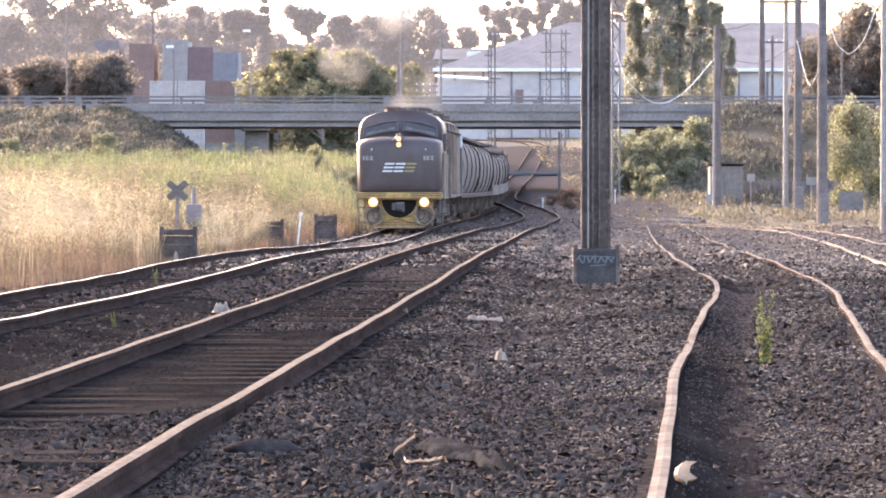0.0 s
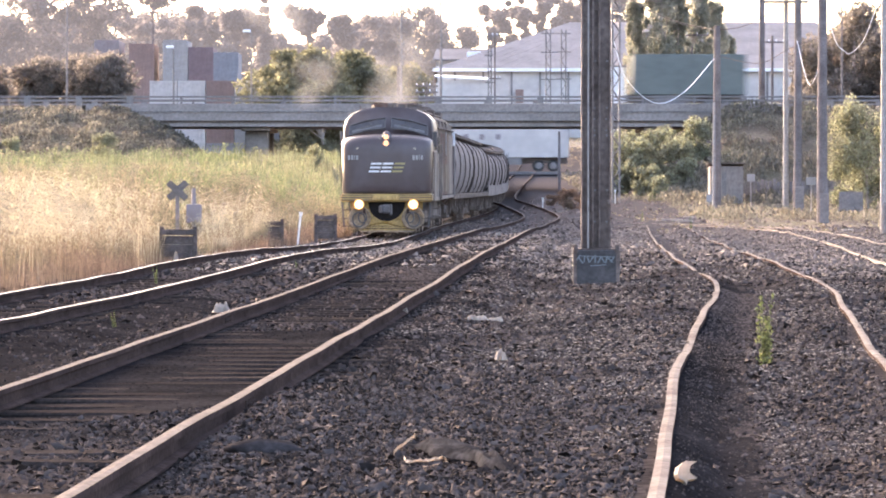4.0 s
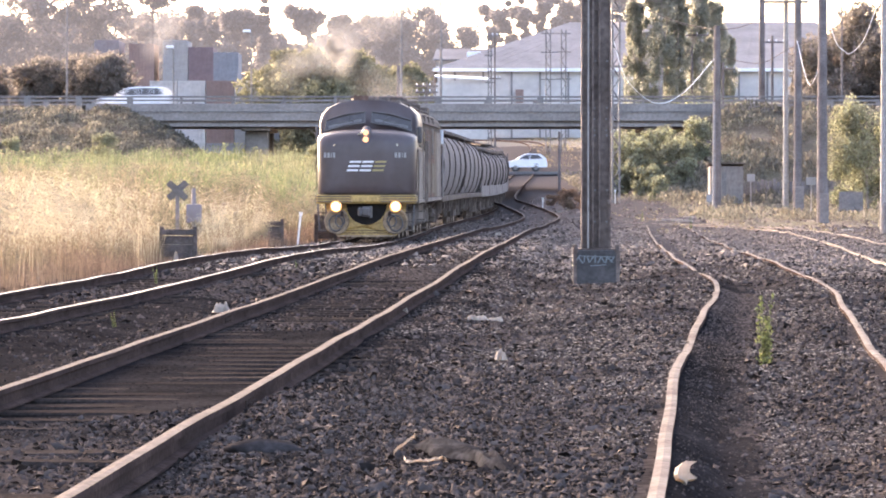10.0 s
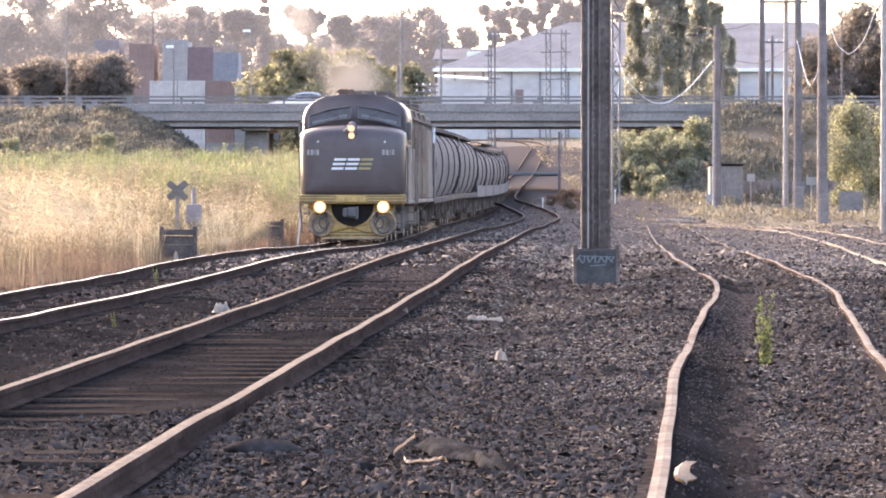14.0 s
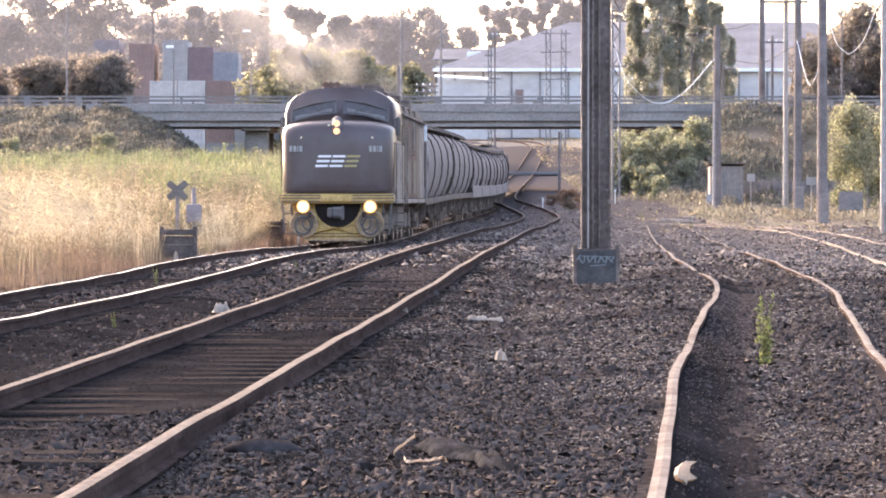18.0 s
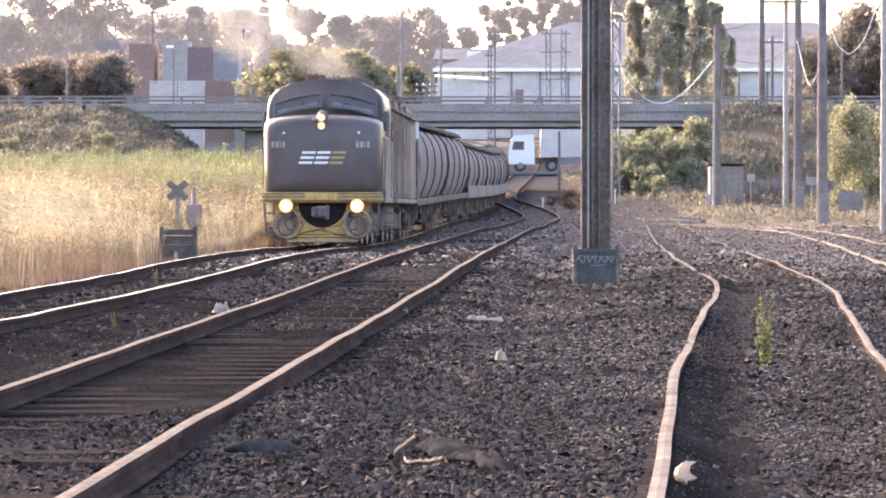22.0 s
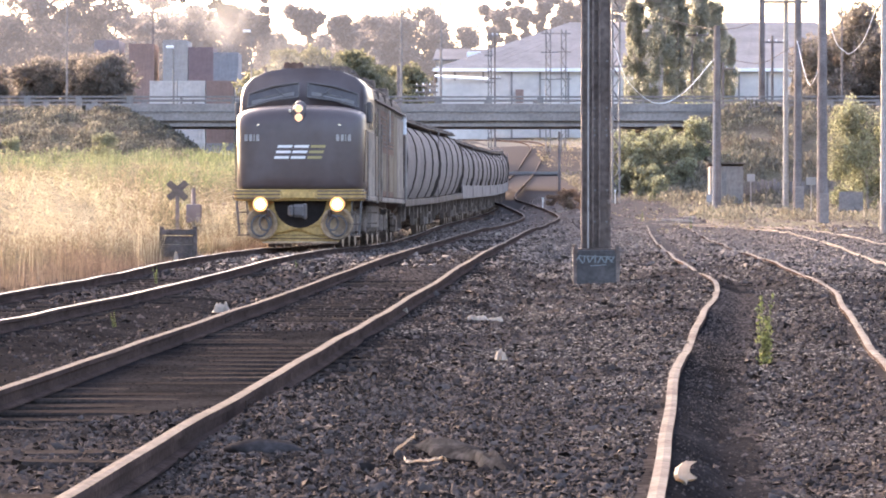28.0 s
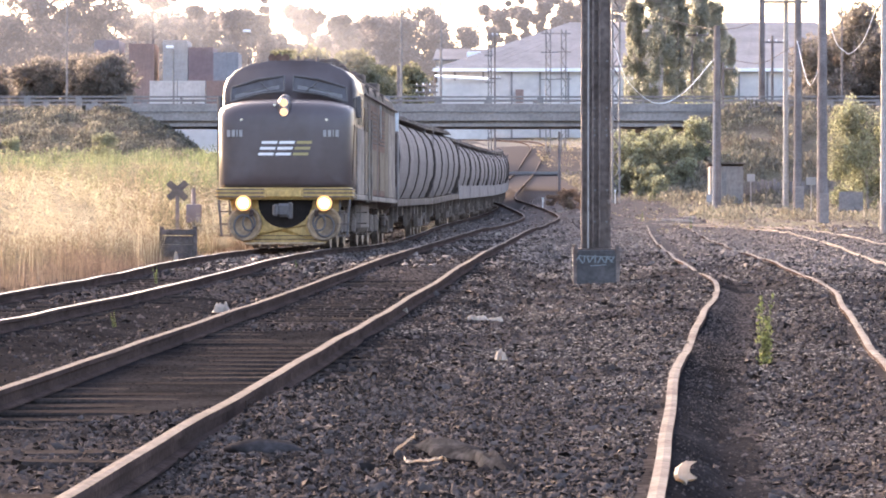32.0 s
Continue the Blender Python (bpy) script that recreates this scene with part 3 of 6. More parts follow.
grass("dry_grass", "airy seed heads of tall dry grass", 20000, (46, 100, 2.6, 20), 0.75, 1.3, 0.017, M["straw_bright"], 16, (PANICLE, PANICLE_F))
grass("dry_grass", "dull airy seed heads on the middle of the bank", 9000, (90, 135, 2.6, 24), 0.8, 1.3, 0.022, M["straw_dull"], 17, (PANICLE, PANICLE_F))



HEAD = [(-0.5, 0, 0), (0.5, 0, 0), (0, 0.05, 0.62), (-2.4, 0.1, 0.66), (2.4, 0.2, 0.72), (1.6, 0.3, 0.92), (0, 0.35, 1.0), (-1.8, 0.25, 0.88)]
HEAD_F = [(0, 1, 2), (2, 4, 5, 6, 7, 3)]


def patch(name, label, n, xr, yr, h0, h1, width, mat, seed, shape=BLADE, faces=BLADE_F, tuft=0.0, category="grass"):
    """Plants over a stretch of ground, in tufts where tuft is above zero."""
    rng = np.random.default_rng(seed)
    place, k = [], []
    for x, y in zip(rng.uniform(*xr, n), rng.uniform(*yr, n)):
        v = noise.noise((x * 0.6, y * 0.3, seed))
        if v < tuft - 0.2 or piecewise(A_X, y) - x < 2.1 and x < 9:
            continue
        place.append((x, y, ground_z(x, y) - 0.04))
        k.append((0.8 + v) * trodden(x, y))
    place = np.array(place)
    n = len(place)
    h = rng.uniform(h0, h1, n) * np.clip(np.array(k), 0.4, 1.4)
    w = width * rng.uniform(0.6, 1.3, n)
    ob = scatter(name, shape, faces, place, rng.uniform(0, 6.28, n), np.stack((w, h * rng.uniform(0.3, 1.0, n), h), -1), [mat])
    return tagged(ob, label, category, kind="stuff")


patch("feathery_grass", "bright feathery seed heads above the dry grass", 9000, (-16, -4.5), (52, 96), 0.7, 1.2, 0.012, M["straw_bright"], 61, BLADE, BLADE_F, 0.25)
patch("scrub", "low dark scrub on the bridge embankment", 40000, (-44, -13), (200, 228), 0.25, 0.6, 0.035, M["scrub"], 62, HEAD, HEAD_F, -0.5, "scrub")
patch("scrub", "low dark scrub on the bridge embankment", 20000, (13, 36), (198, 228), 0.3, 0.8, 0.035, M["scrub"], 63, HEAD, HEAD_F, 0.0, "scrub")
patch("scrub", "grey-brown scrub at the edge of the yard", 7000, (13, 27), (165, 200), 0.2, 0.6, 0.03, M["scrub"], 64, HEAD, HEAD_F, 0.2, "scrub")
patch("scrub", "low dull scrub beside the climbing track", 2600, (9.2, 15), (200, 276), 0.15, 0.55, 0.03, M["scrub"], 68, HEAD, HEAD_F, 0.15, "scrub")
patch("scrub", "low brown weeds scattered over the yard", 2600, (7.5, 26), (135, 200), 0.06, 0.22, 0.03, M["straw_dull"], 67, HEAD, HEAD_F, 0.25, "scrub")
patch("dry_grass", "sunlit dry grass on the far bank", 14000, (-30, 24), (300, 420), 0.2, 0.4, 0.03, M["straw_dull"], 65, HEAD, HEAD_F, 0.0)
patch("dry_grass", "dry grass on top of the embankment", 1800, (-44, -24), (224, 228), 0.3, 0.7, 0.04, M["straw_bright"], 66)

for i, (x, y) in enumerate(((-5.35, 82), (-6.6, 76), (-7.6, 70), (-8.4, 78), (-9.6, 72), (-4.9, 90), (-10.5, 84))):
    patch("grass_tuft", "bright feathery tuft of dry grass", 420, (x - 0.35, x + 0.35), (y - 0.8, y + 0.8), 0.5, 1.1, 0.017, M["straw_bright"], 70 + i, PANICLE, PANICLE_F, -1.0)

# ---- trees ----
LEAF = [(-0.5, -0.2, 0), (0.5, -0.25, 0.1), (0.55, 0.2, 0.35), (-0.45, 0.25, 0.4)]


def crown_mesh(name, clumps, per, leaf, mat, parent, seed, flat=0.8):
    """Leaves in clumps: clumps are (x, y, z, radius)."""
    rng = np.random.default_rng(seed)
    pts = []
    for cx, cy, cz, r in clumps:
        d = rng.normal(0, 1, (per, 3))
        d /= np.linalg.norm(d, axis=1)[:, None]
        rad = r * rng.uniform(0.15, 1.0, per) ** 0.45
        lump = 1 + 0.25 * np.sin(d[:, 0] * 5 + cx) * np.cos(d[:, 2] * 4 + cz)
        pts.append(np.array((cx, cy, cz)) + d * (rad * lump)[:, None] * np.array((1, 1, flat)))
    p = np.concatenate(pts)
    n = len(p)
    t = np.array(LEAF)
    s = rng.uniform(0.5, 1.3, n) * leaf
    v = t[None] * s[:, None, None]
    q = rng.normal(0, 1, (n, 4))
    q /= np.linalg.norm(q, axis=1)[:, None]
    w, x, y, z = q.T
    R = np.stack((1 - 2 * (y * y + z * z), 2 * (x * y - z * w), 2 * (x * z + y * w), 2 * (x * y + z * w), 1 - 2 * (x * x + z * z), 2 * (y * z - x * w),
                  2 * (x * z - y * w), 2 * (y * z + x * w), 1 - 2 * (x * x + y * y)), -1).reshape(n, 3, 3)
    v = np.einsum("nij,nkj->nki", R, v) + p[:, None]
    ob = raw_mesh(name, v.reshape(-1, 3), [(0, 1, 2, 3)], 4, n, [mat])
    ob.parent = parent
    return ob


def tree(name, label, m, height, spread, lift, count, per, leaf, mat, seed, trunk_r=None, clump=None, flat=0.8, category="tree", group=""):
    """A trunk with limbs that reach each clump of the crown; lift: the share of the height that is bare."""
    rnd = random.Random(seed)
    t = thing(name, label, category, m, group)
    clumps = []
    for i in range(count):
        a, u = rnd.uniform(0, 6.283), rnd.random() ** 0.5
        zz = lift + (1 - lift) * rnd.uniform(0.05, 0.95)
        fall = math.sqrt(max(0.05, 1 - ((zz - lift - 0.35 * (1 - lift)) / (0.72 * (1 - lift))) ** 2))
        r = (clump or 0.34) * spread * rnd.uniform(0.6, 1.25)
        clumps.append((math.cos(a) * u * spread * fall * 0.8, math.sin(a) * u * spread * fall * 0.8, min(zz * height, height - r * flat * 0.8), r))
    r0 = trunk_r or height * 0.018
    bm = bmesh.new()
    bend = Vector((rnd.uniform(-0.04, 0.04) * height, rnd.uniform(-0.04, 0.04) * height, 0))
    pts = [Vector((0, 0, -0.3)), bend * 0.4 + Vector((0, 0, height * 0.25)), bend + Vector((0, 0, height * 0.5)), bend * 0.6 + Vector((0, 0, height * 0.85))]
    for i in range(3):
        rod(bm, pts[i], pts[i + 1], r0 * (1.15, 0.85, 0.6)[i], r0 * (0.85, 0.6, 0.15)[i], 8)
    for cx, cy, cz, r in clumps[:14]:
        u = rnd.uniform(0.45, 0.8) * cz / height
        i = min(2, int(u * 3.2))
        s = pts[i].lerp(pts[i + 1], 0.5)
        if s.z > cz:
            s = pts[1]
        rod(bm, s, (cx, cy, cz), r0 * 0.35, r0 * 0.1, 5)
    part("trunk", bm, M["bark"], t)
    crown_mesh("crown", clumps, per, leaf, mat, t, seed, flat)
    return t


def at(x, y, rz=0.0, s=1.0, dz=-0.1):
    return pose(x, y, ground_z(x, y) + dz, 0, 0, rz) @ Matrix.Scale(s, 4)


def copies(proto, spots, label=""):
    for x, y, rz, s in spots:
        c = copy_thing(proto, at(x, y, rz, s))
        if label:
            c["label"] = label


def backdrop():
    """The far tree line as one object: crowns of many clumps, with a few bare stems."""
    rnd = random.Random(77)
    clumps = []
    spots = [(-66, 560, 17, 9), (-78, 565, 18, 10), (-57, 565, 16, 9), (-48, 570, 15, 8), (-52, 600, 22, 8.5), (-44, 610, 23, 8), (-36.5, 600, 22.5, 8), (-60, 620, 23, 9), (-70, 620, 24, 9), (-80, 600, 23, 9), (-12, 600, 22.5, 8), (-4, 606, 23.5, 8), (-8, 590, 22, 8), (1.5, 600, 20, 7),
             (-28, 640, 15, 8), (-31, 640, 20, 7), (-25, 645, 20, 7), (-19, 650, 19, 7), (-20, 650, 14, 8), (8, 640, 16, 8), (16, 650, 16, 8), (24, 640, 17, 8), (33, 640, 18, 8), (44, 640, 19, 8), (56, 630, 19, 9), (68, 640, 20, 9), (-14, 560, 13, 7), (-24, 560, 13, 7), (6, 560, 12, 7)]
    for x, y, h, w in spots:
        for i in range(44):
            a, u, v = rnd.uniform(0, 6.283), rnd.random() ** 0.5, rnd.uniform(0.10, 0.95)
            fall = math.sqrt(max(0.08, 1 - ((v - 0.5) / 0.55) ** 2))
            r = 0.3 * w * rnd.uniform(0.6, 1.2)
            clumps.append((x + math.cos(a) * u * w * fall * 0.85, y + math.sin(a) * u * w * fall * 0.85, ground_z(0, y) + min(v * h, h - r * 0.7), r))
    # tall gums behind the yard, open crowned, and sparse ones over the warehouse
    for x, y, h, w, n, r0 in ((-55, 470, 30, 9, 26, 0.30), (-64, 480, 31, 9, 26, 0.30), (-47.5, 475, 27, 8, 22, 0.30), (-41, 490, 24, 7, 20, 0.30), (-72, 460, 29, 9, 24, 0.30), (13.5, 500, 22, 7.5, 12, 0.16), (19.5, 510, 23, 7, 12, 0.17), (8.0, 520, 20, 4, 5, 0.2), (24, 500, 22, 6, 12, 0.2)):
        low = 0.2 if n > 15 else 0.72
        for i in range(n):
            a, u, v = rnd.uniform(0, 6.283), rnd.random() ** 0.5, rnd.uniform(low, 0.97)
            cx, cz = x + math.cos(a) * u * w * 0.85, ground_z(0, y) + v * h
            clumps.append((cx, y + math.sin(a) * u * w * 0.6, cz, r0 * w * rnd.uniform(0.6, 1.2)))
            if n < 15:
                for k in range(5):
                    clumps.append((x + (cx - x) * (0.2 + 0.16 * k), y, ground_z(0, y) + h * 0.5 + (cz - ground_z(0, y) - h * 0.5) * (0.2 + 0.16 * k), 0.16))
    # bare-stemmed umbrella crowns and a slender conifer
    for x, y, h, w in ((-20.3, 500, 18.6, 2.7), (-15.2, 505, 17.6, 2.3), (-31, 520, 20, 3.0)):
        for i in range(9):
            a, u = rnd.uniform(0, 6.283), rnd.random() ** 0.5
            clumps.append((x + math.cos(a) * u * w * 0.7, y, ground_z(0, y) + h * rnd.uniform(0.8, 0.97), w * 0.5))
        for k in range(8):
            clumps.append((x + 0.1 * k, y, ground_z(0, y) + h * (0.3 + 0.065 * k), 0.35))
    for k in range(12):
        clumps.append((-27.3, 520, ground_z(0, 520) + 4 + k * 1.5, 2.2 * (1 - k / 14)))
    ob = crown_mesh("backdrop", clumps, 300, 0.62, M["leaf_far_haze"], None, 22)
    tagged(ob, "far tree line with haze painted into pale leaves", "tree line", kind="structure")


def woods():
    backdrop()
    yel = tree("wattle_tree", "wide yellow-green tree beyond the bridge", at(-12.5, 296, 0), 10.6, 5.2, 0.05, 26, 620, 0.34, M["leaf_yellow"], 26, 0.25, 0.36)
    copies(yel, [(-7.8, 305, 120, 0.97), (-16.0, 310, 230, 0.8), (-4.2, 312, 40, 0.85), (-10.3, 292, 190, 0.75)])
    pop = tree("tall_gum", "tall narrow grey-green tree behind the bridge", at(18.9, 296, 0), 19.5, 1.9, 0.0, 110, 200, 0.2, M["leaf_mid"], 27, 0.24, 0.27, 1.7)
    copies(pop, [(17.0, 298, 80, 0.80), (20.6, 299, 170, 0.86), (23.9, 318, 260, 0.92), (25.9, 322, 40, 0.8), (27.4, 326, 130, 0.62)])
    dark = tree("dense_tree", "dense dark rounded tree beside the road", at(34.6, 285, 0), 14.6, 5.2, 0.0, 52, 480, 0.32, M["leaf_hazed"], 28, 0.3, 0.38)
    copies(dark, [(40.5, 280, 60, 0.95), (37.0, 300, 170, 1.0), (33.0, 295, 110, 0.8), (31.2, 278, 250, 0.55), (27.6, 268, 30, 0.48)])


def shrubs():
    dome = tree("round_bush", "round dense grey-green bush on the embankment", at(-26.2, 262, 0, 1, -0.4), 9.6, 3.0, 0.25, 26, 700, 0.25, M["leaf_hazed"], 31, 0.15, 0.42, 0.9, "bush")
    copies(dome, [(-31.2, 264, 70, 0.95), (-35.6, 262, 150, 0.88), (-28.8, 268, 220, 0.95)])
    low = tree("green_bush", "leafy green bush on the bridge embankment", at(12.0, 214, 0), 3.6, 1.5, 0.0, 18, 330, 0.17, M["leaf_fresh"], 32, 0.06, 0.40, 0.9, "bush")
    copies(low, [(13.6, 217, 60, 1.0), (14.8, 213, 130, 0.9), (11.6, 219, 220, 1.05), (16.3, 218, 300, 0.85), (12.6, 209, 20, 0.6), (13.0, 205, 100, 0.45)])
    for i, (x, y, s) in enumerate(((13.8, 252, 1.0), (16.0, 254, 1.4), (18.2, 251, 1.25), (20.4, 255, 1.5), (23.0, 252, 1.3), (25.4, 256, 1.6), (28.2, 254, 1.45))):
        copy_thing(low, at(x, y, i * 57, s))
    for i, (x, y, s) in enumerate(((-20, 200, 0.5), (-26, 204, 0.45), (-7.2, 190, 0.4), (-4.6, 178, 0.35))):
        copy_thing(low, at(x, y, i * 57, s))
    tree("leafy_tree", "small leafy green tree at the edge of the yard", at(23.3, 186, 0), 6.3, 2.6, 0.10, 34, 420, 0.14, M["leaf_fresh"], 33, 0.09, 0.36, 1.0)
    dry = tree("dry_shrub", "low tan dried shrub beside the track", at(6.55, 176, 0), 1.15, 0.75, 0.0, 14, 330, 0.06, M["straw_red"], 34, 0.03, 0.4, 0.8, "shrub")
    copies(dry, [(7.5, 179, 80, 0.9), (8.6, 184, 160, 0.7), (5.9, 183, 220, 0.6)])


woods()
shrubs()

# ---- the train ----
def section(w, zb, ze, zt, y, n=9):
    """A ring of a carbody: flat bottom, upright sides, arched roof."""
    pts = [Vector((-w * 0.97, y, zb)), Vector((-w, y, zb + 0.08)), Vector((-w, y, (zb + ze) / 2)), Vector((-w, y, ze))]
    for i in range(1, n):
        a = math.pi * i / n
        pts.append(Vector((-w * math.copysign(abs(math.cos(a)) ** 0.7, math.cos(a)), y, ze + (zt - ze) * math.sin(a) ** 0.9)))
    pts += [Vector((w, y, ze)), Vector((w, y, (zb + ze) / 2)), Vector((w, y, zb + 0.08)), Vector((w * 0.97, y, zb))]
    return pts


M["roof_dark"] = material("roof_dark", (0.115, 0.092, 0.08), 0.85, vary=0.3, scale=1.0, fine=10.0, second=(0.14, 0.115, 0.105), gloss=0.08)
M["rib"] = material("rib", (0.06, 0.05, 0.047), 0.85, vary=0.3, scale=1.0, fine=10.0, gloss=0.08)
M["skirt"] = material("skirt", (0.25, 0.218, 0.207), 0.9, vary=0.2, scale=0.8, fine=9.0, second=(0.20, 0.172, 0.163), gloss=0.05)
M["side_brown"] = material("side_brown", (0.19, 0.118, 0.092), 0.85, vary=0.3, scale=0.9, fine=7.0, second=(0.12, 0.08, 0.066), spread=(0.4, 0.65), gloss=0.06)
M["screen"] = material("screen", (0.075, 0.066, 0.066), 0.2, vary=0.15, scale=2.0, fine=6.0)
M["logo_white"] = material("logo_white", (0.72, 0.71, 0.72), 0.4, vary=0.06)
M["number_white"] = material("number_white", (0.30, 0.285, 0.28), 0.5, vary=0.1)
M["logo_gold"] = material("logo_gold", (0.33, 0.27, 0.12), 0.4, vary=0.08)
M["post_edge"] = material("post_edge", (0.31, 0.28, 0.265), 0.7, vary=0.2, scale=0.8, fine=10.0)
M["pocket_shade"] = material("pocket_shade", (0.035, 0.031, 0.031), 0.9, vary=0.2, gloss=0.05)
M["blind"] = material("blind", (0.135, 0.128, 0.126), 0.7, vary=0.15, scale=2.0, fine=8.0)
M["rubber"] = material("rubber", (0.10, 0.09, 0.09), 0.8, vary=0.2)
M["chrome"] = material("chrome", (0.6, 0.58, 0.56), 0.2, metal=0.9, vary=0.1)
M["mirror_board"] = material("mirror_board", (0.80, 0.83, 0.88), 0.25, vary=0.05)


def wheelset(parent, y, r=0.5, name="wheelset"):
    bm = bmesh.new()
    for s in (-1, 1):
        rod(bm, (s * 0.74, 0, 0), (s * 0.86, 0, 0), r, r * 0.97, 24)
        rod(bm, (s * 0.70, 0, 0), (s * 0.74, 0, 0), r + 0.03, r + 0.03, 24)
        rod(bm, (s * 0.86, 0, 0), (s * 0.90, 0, 0), r * 0.45, r * 0.40, 12)
    rod(bm, (-1.0, 0, 0), (1.0, 0, 0), 0.08, 0.08, 10)
    w = part(name, bm, M["wheel"], parent)
    w.matrix_basis = pose(0, y, r)
    return w


def bogie(parent, y, axles, r):
    bm = bmesh.new()
    a, b = y + axles[0], y + axles[-1]
    for s in (-1, 1):
        box(bm, s * 1.0 - 0.07, s * 1.0 + 0.07, a - 0.45, b + 0.45, r + 0.02, r + 0.28, 0.03)
        for ax in axles:
            box(bm, s * 1.02 - 0.1, s * 1.02 + 0.1, y + ax - 0.17, y + ax + 0.17, r - 0.17, r + 0.2, 0.03)
        for ax in [(p + q) / 2 for p, q in zip(axles, axles[1:])]:
            rod(bm, (s * 1.05, y + ax, r - 0.12), (s * 1.05, y + ax, r + 0.28), 0.11, 0.11, 10)
    box(bm, -1.0, 1.0, y - 0.25, y + 0.25, r + 0.05, r + 0.35, 0.03)
    part("bogie_frame", bm, M["under"], parent)
    return [wheelset(parent, y + ax, r) for ax in axles]


def torus(bm, centre, R, r, n=28, k=8, squash=1.0):
    rings = []
    for i in range(n):
        a = 2 * math.pi * i / n
        c = Vector((math.cos(a) * R, 0, math.sin(a) * R * squash))
        d = Vector((math.cos(a), 0, math.sin(a)))
        rings.append([Vector(centre) + c + d * (math.cos(2 * math.pi * j / k) * r) + Vector((0, math.sin(2 * math.pi * j / k) * r, 0)) for j in range(k)])
    loft(bm, rings + [rings[0]], cap=False)
    bmesh.ops.remove_doubles(bm, verts=bm.verts, dist=1e-5)


def plate(bm, pts, depth, way=(0, 1, 0)):
    """A thin slab from a polygon, pushed by depth along way."""
    d = Vector(way) * depth
    n = len(pts)
    a = [bm.verts.new(Vector(p)) for p in pts]
    b = [bm.verts.new(Vector(p) + d) for p in pts]
    bm.faces.new(a)
    bm.faces.new(b[::-1])
    for i in range(n):
        bm.faces.new((a[i], b[i], b[(i + 1) % n], a[(i + 1) % n]))
    bmesh.ops.recalc_face_normals(bm, faces=bm.faces)
    return bm


def windscreen_y(z):
    return 0.98 + (z - 3.15) * 0.42


def locomotive():
    lo = thing("locomotive", "black diesel locomotive with bulldog nose, yellow pilot and lit lamps", "locomotive")
    # long hood behind the cab
    part("body", loft(bmesh.new(), [section(1.46, 1.15, 3.46, 4.10, y) for y in (3.9, 4.0, 15.8, 15.95)]), M["roof_dark"], lo)
    # cab: the front leans back above the nose
    rings = []
    for y, lean in ((0.95, 1), (1.10, 1), (3.88, 0)):
        ring = []
        for p in section(1.47 if y > 1 else 1.40, 1.15, 3.47, 4.15, y):
            ring.append(Vector((p.x, y + (max(0.0, p.z - 3.1) * 0.45 + 0.10 * (p.x / 1.47) ** 2 * 2 if lean else 0), p.z)))
        rings.append(ring)
    part("cab", loft(bmesh.new(), rings), M["black_paint"], lo, "glossy black cab", True)
    # bulldog nose, rounder towards its tip
    rings = [section(w, zb, ze, zt, y, 13) for w, zb, ze, zt, y in
             ((0.90, 1.60, 2.25, 2.60, -0.02), (1.12, 1.44, 2.52, 2.90, 0.0), (1.28, 1.37, 2.70, 3.06, 0.05), (1.38, 1.34, 2.84, 3.17, 0.16), (1.44, 1.33, 2.93, 3.235, 0.36), (1.47, 1.33, 2.99, 3.265, 0.7), (1.475, 1.33, 3.0, 3.27, 1.2))]
    part("nose", loft(bmesh.new(), rings), M["black_paint"], lo, "rounded black nose", True)
    # windscreens and their frames
    for s in (-1, 1):
        q = [(s * 0.10, 3.46), (s * 0.10, 3.80), (s * 0.70, 3.72), (s * 1.26, 3.54), (s * 1.28, 3.22), (s * 0.70, 3.39)]
        off = lambda x: 0.20 * (x / 1.47) ** 2
        bm = plate(bmesh.new(), [(x, windscreen_y(z) + off(x) - 0.035, z) for x, z in q], 0.03)
        pane = part("windscreen", bm, M["screen"], lo, "dark reflecting windscreen")
        bm = bmesh.new()
        for (x0, z0), (x1, z1) in zip(q, q[1:] + q[:1]):
            rod(bm, (x0, windscreen_y(z0) + off(x0) - 0.04, z0), (x1, windscreen_y(z1) + off(x1) - 0.04, z1), 0.025, 0.025, 6)
        part("windscreen_frame", bm, M["rubber"], pane)
        bm = rod(bmesh.new(), (s * 0.35, windscreen_y(3.42) - 0.03, 3.42), (s * 0.62, windscreen_y(3.66) - 0.02, 3.66), 0.014, 0.01, 5)
        part("wiper", bm, M["rubber"], lo)
    # pale blinds behind the lower half of the glass
    for s in (-1, 1):
        bm = plate(bmesh.new(), [(s * x, windscreen_y(z) + 0.20 * (x / 1.47) ** 2 - 0.041, z) for x, z in ((0.2, 3.50), (0.2, 3.59), (0.7, 3.52), (1.18, 3.38), (1.18, 3.29), (0.7, 3.43))], 0.004)
        part("blind", bm, M["blind"], lo, "dull pale blind behind the windscreen")
    # twin headlight
    bm = bmesh.new()
    rings = [[Vector((math.cos(a) * w, y, 3.065 + math.sin(a) * w * 1.75)) for a in [2 * math.pi * i / 20 for i in range(20)]] for w, y in ((0.17, 0.62), (0.17, 0.20), (0.14, 0.02), (0.12, 0.0))]
    part("headlight_housing", loft(bm, rings), M["black_paint"], lo, smooth=True)
    for z in (3.165, 2.965):
        lens = part("headlight", rod(bmesh.new(), (0, -0.03, z), (0, 0.03, z), 0.075, 0.08, 18), M["lamp_head"], lo, "round lit orange headlight")
        bm = bmesh.new()
        torus(bm, (0, -0.01, z), 0.088, 0.014, 20, 6)
        part("bezel", bm, M["chrome"], lens)
    for x in (-0.20,):
        part("horn_bracket", rod(bmesh.new(), (x, 0.02, 3.12), (x, 0.2, 3.12), 0.03, 0.03, 8), M["chrome"], lo)
